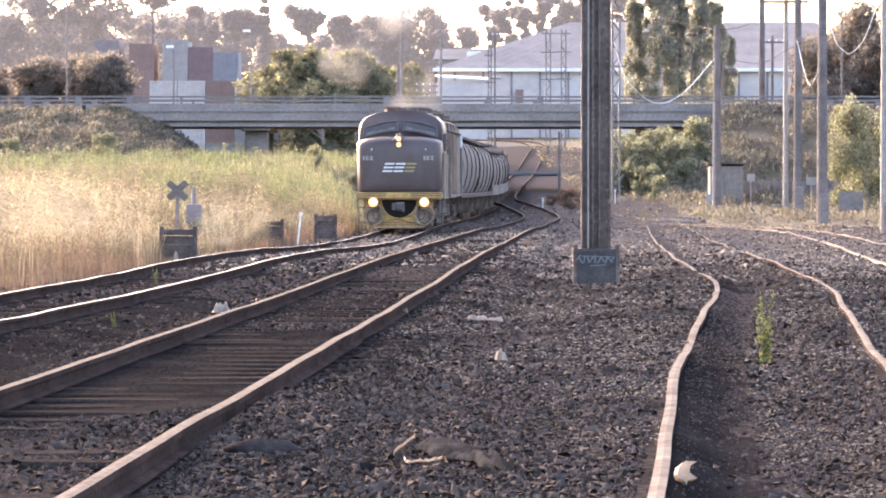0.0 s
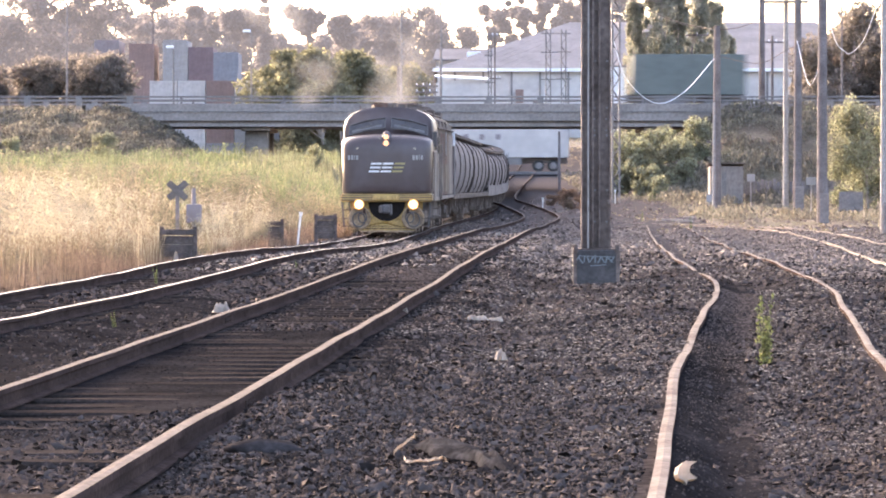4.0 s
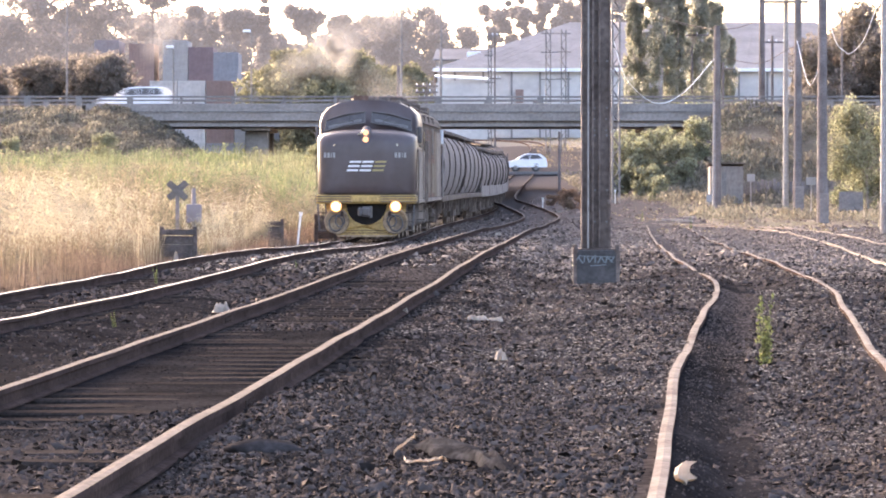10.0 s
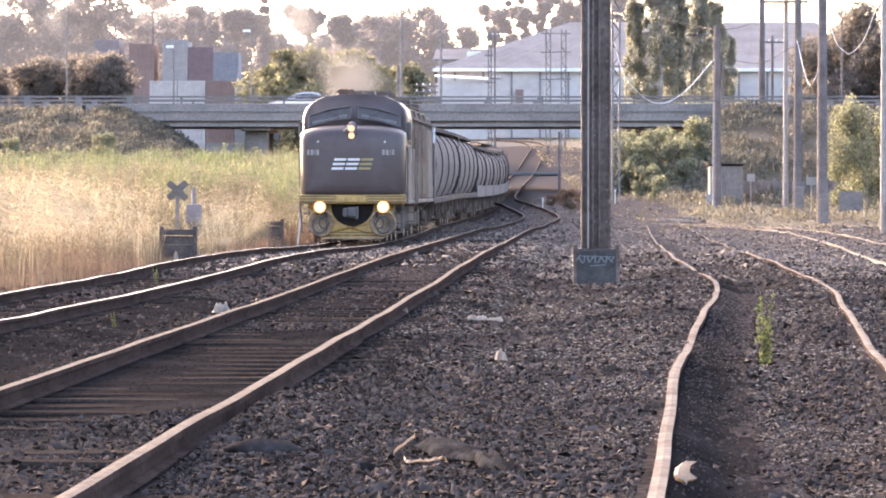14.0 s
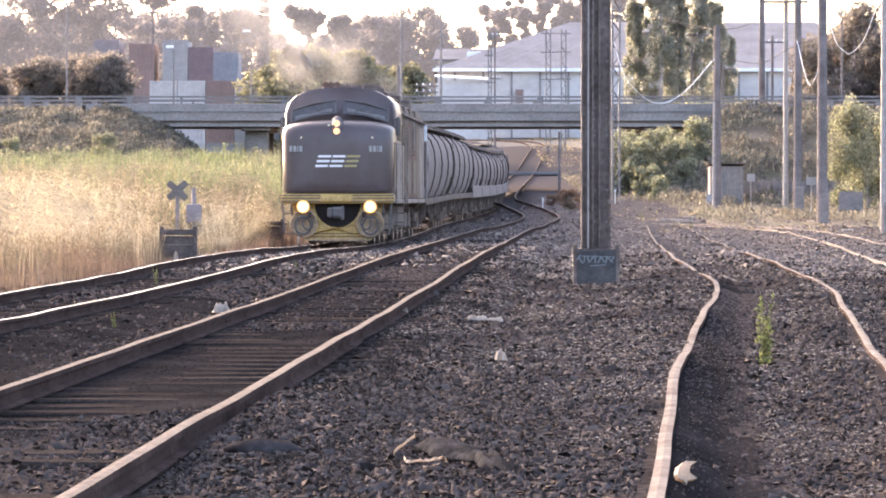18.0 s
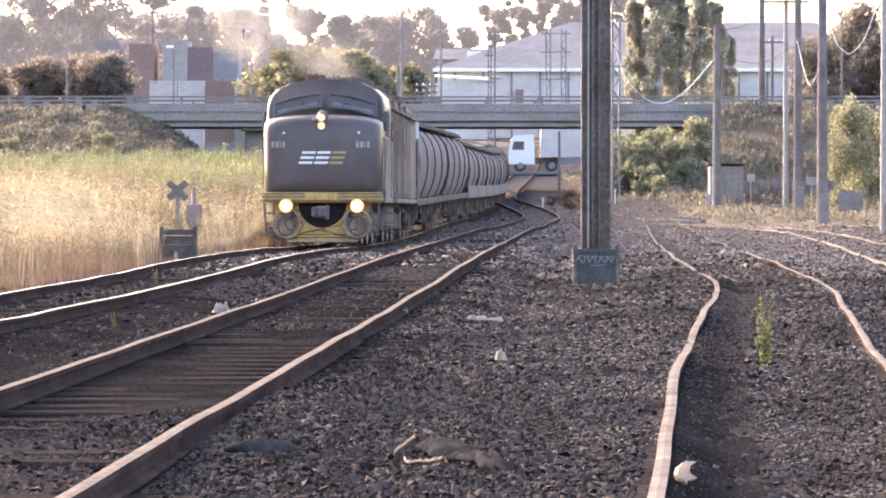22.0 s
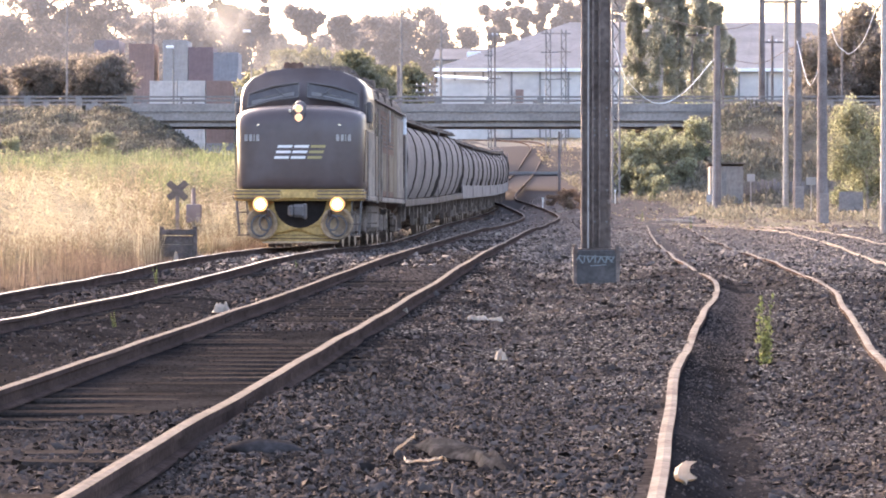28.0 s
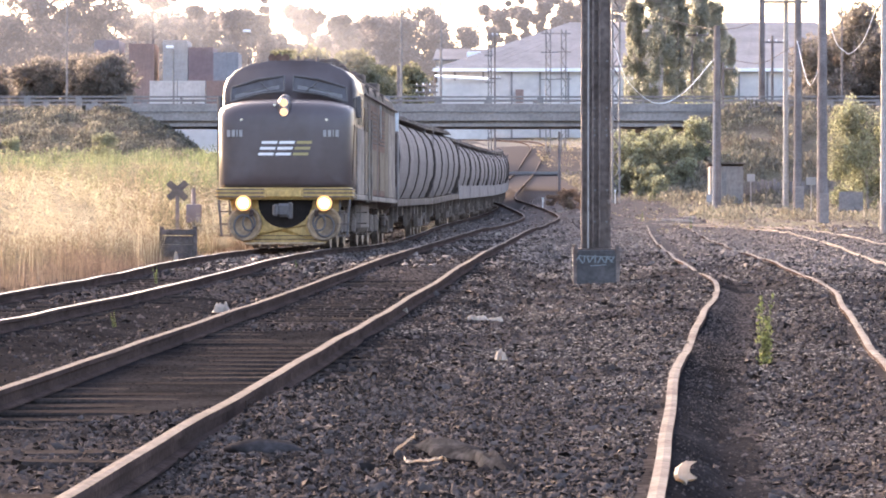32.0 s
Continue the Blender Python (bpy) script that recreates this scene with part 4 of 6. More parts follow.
    for s in (-1, 1):
        part("marker_light", rod(bmesh.new(), (s * 0.92, 0.0, 2.79), (s * 0.92, 0.12, 2.79), 0.035, 0.04, 12), M["chrome"], lo)
        # number in plain bars
        for i, w in enumerate((0.07, 0.07, 0.025, 0.07)):
            x = s * 1.04 - 0.19 + (0, 0.105, 0.205, 0.265)[i]
            part("number_bar", box(bmesh.new(), x, x + w, -0.03, 0.09, 2.43, 2.58), M["number_white"], lo, "dull white bar of the unit number")
    # lettering panel drawn as slanted shapes
    for i, mt in enumerate(("logo_white", "logo_white", "logo_gold")):
        bm = bmesh.new()
        x0 = -0.56 + i * 0.375
        slant = lambda x, z: (x + (z - 2.03) * 0.32, -0.032, z)
        for z0, z1, a, b in ((2.03, 2.09, 0.0, 0.33), (2.155, 2.215, 0.0, 0.33), (2.28, 2.34, 0.0, 0.33)):
            plate(bm, [slant(x0 + a, z0), slant(x0 + b, z0), slant(x0 + b, z1), slant(x0 + a, z1)], 0.03)
        part("emblem", bm, M[mt], lo, "slanted white emblem shape" if i < 2 else "slanted gold emblem shape")
    # yellow beam, stripes and pilot
    bm = box(bmesh.new(), -1.47, 1.47, 0.02, 0.9, 1.08, 1.34, 0.05)
    part("buffer_beam", bm, M["yellow_paint"], lo, "worn yellow buffer beam")
    for z in (1.30, 1.22, 1.14):
        for s in (-1, 1):
            part("stripe", box(bmesh.new(), s * 0.955 - 0.535, s * 0.955 + 0.535, 0.0, 0.85, z - 0.012, z + 0.012), M["black_paint"], lo)
    part("plate", box(bmesh.new(), -0.38, 0.36, -0.03, 0.03, 1.14, 1.28, 0.01), M["yellow_paint"], lo)
    # pilot: a curved yellow apron under a round coupler opening, with two wells for the hoses
    bow = lambda x, z: 0.10 + 0.20 * (x / 1.2) ** 2 + 0.22 * max(0.0, z - 0.2)
    arch = [(math.cos(a) * 0.60, 1.06 - math.sin(a) * 0.60) for a in [math.pi * k / 12 for k in range(13)]]
    low = [(-0.82, 0.12), (0.86, 0.12), (0.99, 0.24), (1.10, 0.60), (1.22, 1.09)] + arch + [(-1.22, 1.09), (-1.10, 0.60), (-0.99, 0.24)]
    bm = plate(bmesh.new(), [(x, bow(x, z), z) for x, z in low], 0.05)
    part("pilot", bm, M["yellow_paint"], lo, "dusty yellow cowcatcher")
    part("pilot_lip", rod(bmesh.new(), (-0.84, 0.11, 0.13), (0.88, 0.11, 0.13), 0.03, 0.03, 8), M["dusty_lamplit"], lo)
    for z in (0.30, 0.22):
        part("pilot_seam", box(bmesh.new(), -0.72, 0.74, bow(0.3, z) - 0.012, bow(0.3, z) + 0.01, z - 0.008, z + 0.008), M["rail_side"], lo)
    # back plate of the coupler opening, its shade put into a near-black colour
    bm = box(bmesh.new(), -0.62, 0.62, 0.40, 0.55, 0.44, 1.10)
    part("coupler_pocket", bm, M["pocket_shade"], lo)
    bm = box(bmesh.new(), -0.14, 0.16, -0.25, 0.4, 0.70, 1.0, 0.06)
    box(bm, -0.22, -0.10, -0.32, -0.05, 0.72, 0.98, 0.04)
    box(bm, 0.10, 0.2, -0.22, 0.0, 0.66, 1.02, 0.03)
    part("coupler", bm, M["rubber"], lo, "dark steel knuckle coupler")
    for s in (-1, 1):
        # bowl-shaped well, with hoses looped in it
        bm = bmesh.new()
        loft(bm, [[Vector((s * 0.86 + math.cos(a) * r, y, 0.56 + math.sin(a) * r * 1.02)) for a in [2 * math.pi * k / 24 for k in range(24)]] for r, y in ((0.37, 0.30), (0.37, 0.09), (0.345, 0.06), (0.31, 0.09), (0.20, 0.19), (0.06, 0.22))])
        part("hose_well", bm, M["dusty_lamplit"], lo, "round tan steel well", True)
        for k, (R, cx, cz, sq) in enumerate(((0.20, 0.02, -0.05, 1.15), (0.13, -0.10, 0.02, 1.3))):
            bm = bmesh.new()
            torus(bm, (s * (0.86 + cx), 0.06 - 0.03 * k, 0.56 + cz), R, 0.022, 24, 6, sq)
            part("air_hose", bm, M["rubber"], lo, "looped rubber air hose")
        part("hose_cock", box(bmesh.new(), s * 0.70 - 0.04, s * 0.70 + 0.04, -0.01, 0.12, 0.72, 0.86, 0.015), M["rail_side"], lo)
        bm = rod(bmesh.new(), (s * 1.42, 0.10, 1.08), (s * 1.36, 0.12, 0.28), 0.028, 0.028, 6)
        rod(bm, (s * 1.20, 0.20, 1.08), (s * 1.17, 0.22, 0.28), 0.022, 0.022, 6)
        part("step_rail", bm, M["rubber"], lo)
        for z in (0.30, 0.55, 0.82):
            part("step", box(bmesh.new(), s * 1.28 - 0.13, s * 1.28 + 0.13, 0.08, 0.34, z - 0.015, z + 0.015), M["roof_dark"], lo)
        part("grab_rail", rod(bmesh.new(), (s * 1.46, 0.30, 1.5), (s * 1.49, 0.55, 2.7), 0.014, 0.014, 6), M["roof_dark"], lo)
        lens = part("ditch_light", rod(bmesh.new(), (s * 0.875, -0.06, 1.0), (s * 0.875, -0.02, 1.0), 0.10, 0.105, 20), M["lamp_warm"], lo, "bright glowing ditch light")
        # warm glare around the lamp, added as a glowing ring
        bm = bmesh.new()
        torus(bm, (s * 0.875, -0.02, 1.0), 0.135, 0.032, 24, 6)
        part("reflector", bm, M["lamp_halo"], lens)
        part("light_housing", rod(bmesh.new(), (s * 0.875, -0.018, 1.0), (s * 0.875, 0.16, 1.0), 0.175, 0.175, 20), M["rubber"], lens)
        part("mirror", box(bmesh.new(), s * 1.52 - 0.06, s * 1.52 + 0.06, 1.25, 1.33, 2.87, 3.36, 0.03), M["rubber"], lo)
        part("mirror_arm", rod(bmesh.new(), (s * 1.40, 1.3, 3.3), (s * 1.54, 1.29, 3.3), 0.015, 0.015, 6), M["rubber"], lo)
        # cab side window, door, handrails
        part("cab_window", box(bmesh.new(), s * 1.478 - 0.01, s * 1.478 + 0.01, 1.75, 3.1, 2.75, 3.35, 0.008), M["screen"], lo)
        part("cab_side_panel", box(bmesh.new(), s * 1.485 - 0.012, s * 1.485 + 0.012, 1.35, 3.65, 1.2, 2.68, 0.01), M["side_grey"], lo, "pale dusty side panel")
        door = part("cab_door", box(bmesh.new(), s * 1.475 - 0.012, s * 1.475 + 0.012, 4.1, 4.9, 1.22, 3.2, 0.01), M["black_paint"], lo)
        part("door_window", box(bmesh.new(), s * 1.49 - 0.006, s * 1.49 + 0.006, 4.25, 4.75, 2.65, 3.2), M["screen"], door)
        for y in (3.98, 5.0):
            part("handrail", rod(bmesh.new(), (s * 1.57, y, 1.1), (s * 1.57, y, 2.95), 0.022, 0.022, 8), M["side_grey"], lo)
        for i in range(4):
            part("step", box(bmesh.new(), s * 1.40 - 0.12, s * 1.40 + 0.12, 4.15, 4.85, 0.30 + 0.25 * i, 0.33 + 0.25 * i), M["under"], lo)
        for y0, y1, mt, slats in ((5.15, 5.95, "roof_dark", False), (6.0, 8.3, "side_brown", True), (8.34, 8.8, "roof_dark", False), (8.84, 11.3, "side_brown", True), (11.34, 12.9, "side_olive", False), (12.94, 15.85, "side_grey", False)):
            panel = part("side_panel", box(bmesh.new(), s * 1.47 - 0.012, s * 1.47 + 0.012, y0, y1, 1.22, 3.34, 0.012), M[mt], lo)
            if slats:
                for k in range(8):
                    part("louvre", box(bmesh.new(), s * 1.487 - 0.008, s * 1.487 + 0.012, y0 + 0.2, y1 - 0.2, 2.45 + k * 0.10, 2.49 + k * 0.10), M["roof_dark"], panel)
                part("access_door", box(bmesh.new(), s * 1.487 - 0.004, s * 1.487 + 0.010, y0 + 0.35, y1 - 0.35, 1.35, 2.30, 0.006), M["side_olive"], panel)
        part("rear_rail", rod(bmesh.new(), (s * 1.56, 15.8, 1.2), (s * 1.56, 15.8, 2.9), 0.022, 0.022, 8), M["post_edge"], lo)
        part("grab_rail", rod(bmesh.new(), (s * 1.55, 8.57, 2.6), (s * 1.55, 8.57, 3.4), 0.02, 0.02, 8), M["post_edge"], lo)
        for y in (5.9, 8.57, 11.32):
            part("roof_bracket", box(bmesh.new(), s * 1.36 - 0.09, s * 1.36 + 0.09, y - 0.08, y + 0.08, 3.5, 3.78, 0.02), M["roof_dark"], lo)
        part("gutter", box(bmesh.new(), s * 1.50 - 0.03, s * 1.50 + 0.03, 3.9, 15.95, 3.47, 3.52, 0.01), M["under"], lo)
        part("sill", box(bmesh.new(), s * 1.46 - 0.05, s * 1.46 + 0.05, 1.2, 15.95, 1.08, 1.2, 0.02), M["side_grey"], lo)
    part("rear_board", box(bmesh.new(), 1.42, 1.56, 15.93, 15.97, 2.98, 3.47, 0.01), M["mirror_board"], lo, "bright white reflecting board")
    # roof
    roof = loft(bmesh.new(), [[Vector((x * w, y, z)) for x, z in ((-1.05, 3.94), (-0.75, 4.10), (0, 4.16), (0.75, 4.10), (1.05, 3.94), (0.9, 3.85), (-0.9, 3.85))] for y, w in ((4.1, 0.9), (4.3, 1), (15.5, 1), (15.7, 0.9))])
    part("roof", roof, M["roof_dark"], lo, "sooty dark roof")
    for x in (-0.42, -0.27, -0.12):
        horn = part("horn", rod(bmesh.new(), (x, 1.75, 4.22), (x, 2.3, 4.22), 0.085, 0.03, 12), M["side_brown"], lo, "brass air horn")
        part("bracket", rod(bmesh.new(), (x, 2.15, 4.05), (x, 2.15, 4.2), 0.02, 0.02, 6), M["under"], horn)
    for x, y, h in ((0.15, 1.9, 0.12), (0.25, 2.2, 0.12), (0.55, 2.1, 0.1), (-0.95, 1.9, 0.17)):
        part("aerial", rod(bmesh.new(), (x, y, 3.75), (x, y, 4.15 + h * (0.3 if abs(x) > 0.9 else 1)), 0.035, 0.03, 8), M["under"], lo)
    for y in (5.2, 7.1, 11.6, 13.5):
        bm = rod(bmesh.new(), (0, y, 3.9), (0, y, 4.28), 0.86, 0.80, 24)
        fan = part("roof_fan", bm, M["roof_dark"], lo)
        for k in range(6):
            part("fan_bar", box(bmesh.new(), -0.78, 0.78, y - 0.66 + k * 0.26, y - 0.63 + k * 0.26, 4.28, 4.33), M["under"], fan)
    for y in (9.0, 10.0):
        part("exhaust_stack", box(bmesh.new(), -0.25, 0.25, y - 0.18, y + 0.18, 4.0, 4.34, 0.03), M["under"], lo)
    for x, y, w, d, h in ((0.62, 2.6, 0.5, 0.7, 0.14), (0.95, 3.3, 0.35, 0.5, 0.10), (-0.75, 2.9, 0.45, 0.6, 0.12), (0.9, 9.2, 0.4, 0.8, 0.2), (-0.9, 9.2, 0.4, 0.8, 0.2), (0.85, 14.6, 0.5, 0.9, 0.2)):
        part("roof_box", box(bmesh.new(), x - w / 2, x + w / 2, y, y + d, 3.75, 4.10 + h - abs(x) * 0.12, 0.03), M["roof_dark"], lo)
    part("roof_rail", rod(bmesh.new(), (1.05, 4.5, 4.02), (1.05, 15.3, 4.02), 0.03, 0.03, 6), M["under"], lo)
    # below the floor
    part("fuel_tank", box(bmesh.new(), -1.2, 1.2, 6.6, 9.8, 0.35, 1.1, 0.12), M["under"], lo)
    part("underframe", box(bmesh.new(), -1.0, 1.0, 0.7, 15.9, 0.95, 1.18), M["under"], lo)
    wheels = bogie(lo, 4.0, (-2.0, 0.0, 2.0), 0.51) + bogie(lo, 12.4, (-2.0, 0.0, 2.0), 0.51)
    return lo, wheels


TANK = [(-1.20, 1.22), (-1.34, 1.5), (-1.44, 1.9), (-1.47, 2.3), (-1.43, 2.7), (-1.32, 3.02), (-1.10, 3.28), (-0.85, 3.38), (0.85, 3.38), (1.10, 3.28), (1.32, 3.02), (1.43, 2.7), (1.47, 2.3), (1.44, 1.9), (1.34, 1.5), (1.20, 1.22)]


def hopper(label, length, panels, top, skirt):
    """A wagon with bulging sides between upright ribs; top: height of the roof over the rails; skirt: a pale lower apron."""
    h = thing("grain_hopper", label, "wagon", group="hoppers of the train")
    k = (top - 1.22) / 2.16
    ring = lambda y, w, dz=0.0: [Vector((x * w, y, max(1.22 + (z - 1.22) * k, 1.22 + dz))) for x, z in TANK]
    part("tank", loft(bmesh.new(), [ring(0.12, 0.985, 0.5), ring(1.6, 1.0), ring(length - 1.6, 1.0), ring(length - 0.12, 0.985, 0.5)]), M["hopper"], h, smooth=False)
    step = (length - 0.3) / panels
    for i in range(panels + 1):
        y = 0.15 + i * step
        rings = [[Vector((x * 1.026, yy, 1.22 + (z - 1.22) * k + (0.02 if z > 3.2 else 0))) for x, z in TANK] for yy in (y - 0.05, y + 0.05)]
        part("rib", loft(bmesh.new(), rings), M["rib"], h)
    for s in (-1, 1):
        part("sill", box(bmesh.new(), s * 1.38 - 0.06, s * 1.38 + 0.06, 0.1, length - 0.1, 1.0, 1.2, 0.02), M["roof_dark"], h)
        bm = bmesh.new()
        for j in range(7):
            rod(bm, (s * 1.15, 0.06, 1.2 + j * 0.30), (s * 1.42, 0.06, 1.2 + j * 0.30), 0.015, 0.015, 5)
        for x in (1.15, 1.42):
            rod(bm, (s * x, 0.06, 1.1), (s * x, 0.06, top), 0.02, 0.02, 5)
        part("ladder", bm, M["hopper"], h)
        part("walkway", box(bmesh.new(), s * 0.95 - 0.22, s * 0.95 + 0.22, 0.2, length - 0.2, top + 0.03, top + 0.07), M["roof_dark"], h)
        part("hatch_rail", rod(bmesh.new(), (s * 0.55, 0.4, top + 0.14), (s * 0.55, length - 0.4, top + 0.14), 0.03, 0.03, 6), M["under"], h)
        if skirt:
            part("skirt", box(bmesh.new(), s * 1.43 - 0.02, s * 1.43 + 0.02, 0.3, length - 0.3, 0.98, 1.50, 0.01), M["skirt"], h, "pale dusty lower side plate")
        for j in range(panels * 2):
            y = 0.15 + (j + 0.5) * step / 2
            part("roof_clip", box(bmesh.new(), s * 1.05 - 0.10, s * 1.05 + 0.10, y - 0.12, y + 0.12, top + 0.02, top + 0.14 + 0.04 * math.sin(j * 2.7), 0.02), M["roof_dark"], h)
    n = max(3, int(length / 2.3))
    for i in range(n):
        y = 0.5 + i * (length - 1.0) / n
        part("hatch", box(bmesh.new(), -0.5, 0.5, y, y + (length - 1.0) / n - 0.35, top, top + 0.12, 0.04), M["roof_dark"], h)
        part("hatch_latch", box(bmesh.new(), 0.5, 1.12, y + 0.6, y + 0.8, top + 0.06, top + 0.18, 0.02), M["under"], h)
    for i in range(3):
        y = length * (0.3 + 0.2 * i)
        rings = [[Vector((x * q, y + d * q, z)) for x, d in ((-1.15, -1.4), (1.15, -1.4), (1.15, 1.4), (-1.15, 1.4))] for q, z in ((1.0, 1.22), (0.35, 0.42))]
        part("chute", loft(bmesh.new(), rings), M["under"], h)
    part("underframe", box(bmesh.new(), -0.3, 0.3, 0.1, length - 0.1, 0.85, 1.2), M["under"], h)
    for y in (0.0, length):
        part("coupler", box(bmesh.new(), -0.15, 0.15, y - 0.3, y + 0.3, 0.72, 0.98, 0.04), M["under"], h)
    bogie(h, 2.0, (-0.9, 0.9), 0.46)
    bogie(h, length - 2.0, (-0.9, 0.9), 0.46)
    for s in (-1, 1):
        for i in range(int(length / 2.1)):
            y = 0.8 + i * 2.1 + 0.3 * math.sin(i * 5.0)
            part("side_gear", box(bmesh.new(), s * 1.22 - 0.05, s * 1.22 + 0.05, y, y + 0.16 + 0.2 * (i % 3), 0.42 + 0.16 * (i * 7 % 3), 1.0), M["roof_dark"], h)
    return h


LOCO, LOCO_WHEELS = locomotive()
LONG, SHORT = 19.9, 11.6
HOPPER = hopper("grey steel grain hopper wagon with curved ribbed sides", LONG, 4, 3.40, False)
LOW_HOPPER = hopper("low grey grain wagon with ribs and a pale dusty skirt", SHORT, 2, 3.18, True)
HOPPERS = [HOPPER, copy_thing(HOPPER, Matrix()), LOW_HOPPER] + [copy_thing(LOW_HOPPER, Matrix()) for _ in range(7)]

# ---- road bridge and the roads ----
M["asphalt"] = material("asphalt", (0.16, 0.15, 0.15), 0.9, vary=0.2, scale=0.3, fine=8.0)
M["far_paint"] = material("far_paint", (0.55, 0.52, 0.50), 0.7, vary=0.08, scale=0.2, fine=1.5, second=(0.48, 0.45, 0.435))
M["far_roof"] = material("far_roof", (0.25, 0.235, 0.235), 0.9, vary=0.08, scale=0.2, fine=2.0, second=(0.22, 0.207, 0.207), gloss=0.0)
M["box_brown"] = material("box_brown", (0.25, 0.172, 0.152), 0.8, vary=0.12, scale=0.4, fine=3.0)
M["box_white"] = material("box_white", (0.50, 0.475, 0.465), 0.8, vary=0.12, scale=0.4, fine=3.0, second=(0.42, 0.395, 0.385))
M["box_red"] = material("box_red", (0.20, 0.142, 0.148), 0.8, vary=0.12, scale=0.4, fine=3.0)
M["box_grey"] = material("box_grey", (0.33, 0.312, 0.308), 0.8, vary=0.12, scale=0.4, fine=3.0)
M["box_mauve"] = material("box_mauve", (0.26, 0.222, 0.228), 0.8, vary=0.12, scale=0.4, fine=3.0)
M["box_blue"] = material("box_blue", (0.235, 0.235, 0.262), 0.8, vary=0.12, scale=0.4, fine=3.0)
M["box_green"] = material("box_green", (0.13, 0.15, 0.14), 0.7, vary=0.12, scale=0.4, fine=3.0)
M["slab"] = material("slab", (0.030, 0.027, 0.028), 0.9, vary=0.3, scale=4.0, fine=30.0, bump=0.004, second=(0.036, 0.033, 0.034), gloss=0.0)
M["rag"] = material("rag", (0.019, 0.0185, 0.0205), 1.0, vary=0.35, scale=6.0, fine=30.0, second=(0.034, 0.033, 0.036), gloss=0.0)
M["paper"] = material("paper", (0.55, 0.48, 0.41), 0.8, vary=0.1, scale=6.0, fine=30.0, translucent=(0.9, 0.85, 0.75))
M["graffiti"] = material("graffiti", (0.16, 0.185, 0.195), 0.6, vary=0.1)
M["sign_back"] = material("sign_back", (0.14, 0.12, 0.11), 0.6, vary=0.2, scale=3.0, fine=20.0)


def bridge():
    b = thing("road_bridge", "grey concrete road bridge with steel guard rails", "bridge")
    part("deck", box(bmesh.new(), -24, 24, 228.35, 238.6, 5.75, 6.60), M["concrete"], b)
    for y0, y1 in ((228.0, 228.34), (238.61, 238.95)):
        part("edge_beam", box(bmesh.new(), -24, 24, y0, y1, 5.95, 7.12, 0.03), M["concrete"], b)
    for y in (228.25, 231.5, 235.0, 238.4):
        part("girder", box(bmesh.new(), -20.5, 19, y - 0.2, y + 0.2, 5.58, 5.748), M["concrete"], b)
    part("joint_strip", box(bmesh.new(), -24, 24, 227.93, 227.998, 6.55, 6.62), M["steel_grey"], b)
    for x in (-12.6, 14.5):
        for y in (230, 236.5):
            part("pier", box(bmesh.new(), x - 0.8, x + 0.8, y - 0.5, y + 0.5, ground_z(x, y) - 0.3, 5.3, 0.08), M["concrete"], b)
        part("pier_cap", box(bmesh.new(), x - 1.0, x + 1.0, 228.6, 238.2, 5.3, 5.578, 0.05), M["concrete"], b)
    for y in (228.17, 238.78):
        for z0, z1 in ((7.28, 7.40), (7.52, 7.64)):
            part("guard_rail", box(bmesh.new(), -60, 60, y - 0.05, y + 0.05, z0, z1, 0.02), M["steel_grey"], b)
        x = -59.0
        while x < 60:
            wide = 0.16 if int(x) % 3 else 0.42
            part("rail_post", box(bmesh.new(), x - wide / 2, x + wide / 2, y - 0.07, y + 0.07, 6.5 if abs(x) > 24 else 7.0, 7.62, 0.01), M["steel_grey"], b)
            x += 3.45
    for x0, x1 in ((-27.5, -19.0), (17.5, 27.5)):
        part("abutment", box(bmesh.new(), x0, x1, 227.6, 239.2, 1.5, 5.95, 0.05), M["concrete"], b)


bridge()


def road(name, label, y0, y1, z, x0, x1):
    o = part(name, box(bmesh.new(), x0, x1, y0, y1, z - 0.25, z), M["asphalt"])
    return tagged(o, label, "road", kind="structure")


road("road_bridge_approach", "grey asphalt approach road on the embankment", 228.6, 238.3, 6.63, -95, -24.01)
road("road_bridge_exit", "grey asphalt approach road on the embankment", 228.6, 238.3, 6.63, 24.01, 95)
road("road_crossing", "asphalt road that crosses the tracks", 281.5, 289, 2.86, -90, 90)


def lamp_pole(x, y, top, r, arm, label="tall thin grey street lamp pole"):
    p = thing("street_lamp", label, "street lamp", pose(x, y, 6.5 if 228 < y < 239 and abs(x) < 24 else ground_z(x, y) - 0.1))
    h = top - p.matrix_basis.translation.z
    part("pole", rod(bmesh.new(), (0, 0, 0), (0, 0, h), r, r * 0.6, 10), M["steel_grey"], p)
    if arm:
        part("arm", rod(bmesh.new(), (0, 0, h), (arm, 0, h + 0.15), r * 0.5, r * 0.4, 6), M["steel_grey"], p)
        part("lamp_head", box(bmesh.new(), arm - 0.35, arm + 0.25, -0.15, 0.15, h + 0.08, h + 0.3, 0.05), M["mirror_board"], p)


lamp_pole(-2.95, 239.3, 17, 0.11, 0)
lamp_pole(-0.15, 239.3, 17, 0.12, 0)
lamp_pole(-28.6, 258, 17, 0.12, 0)
lamp_pole(-14.8, 262, 13.4, 0.10, -0.3)
lamp_pole(-21.6, 272, 12.6, 0.10, -0.25)


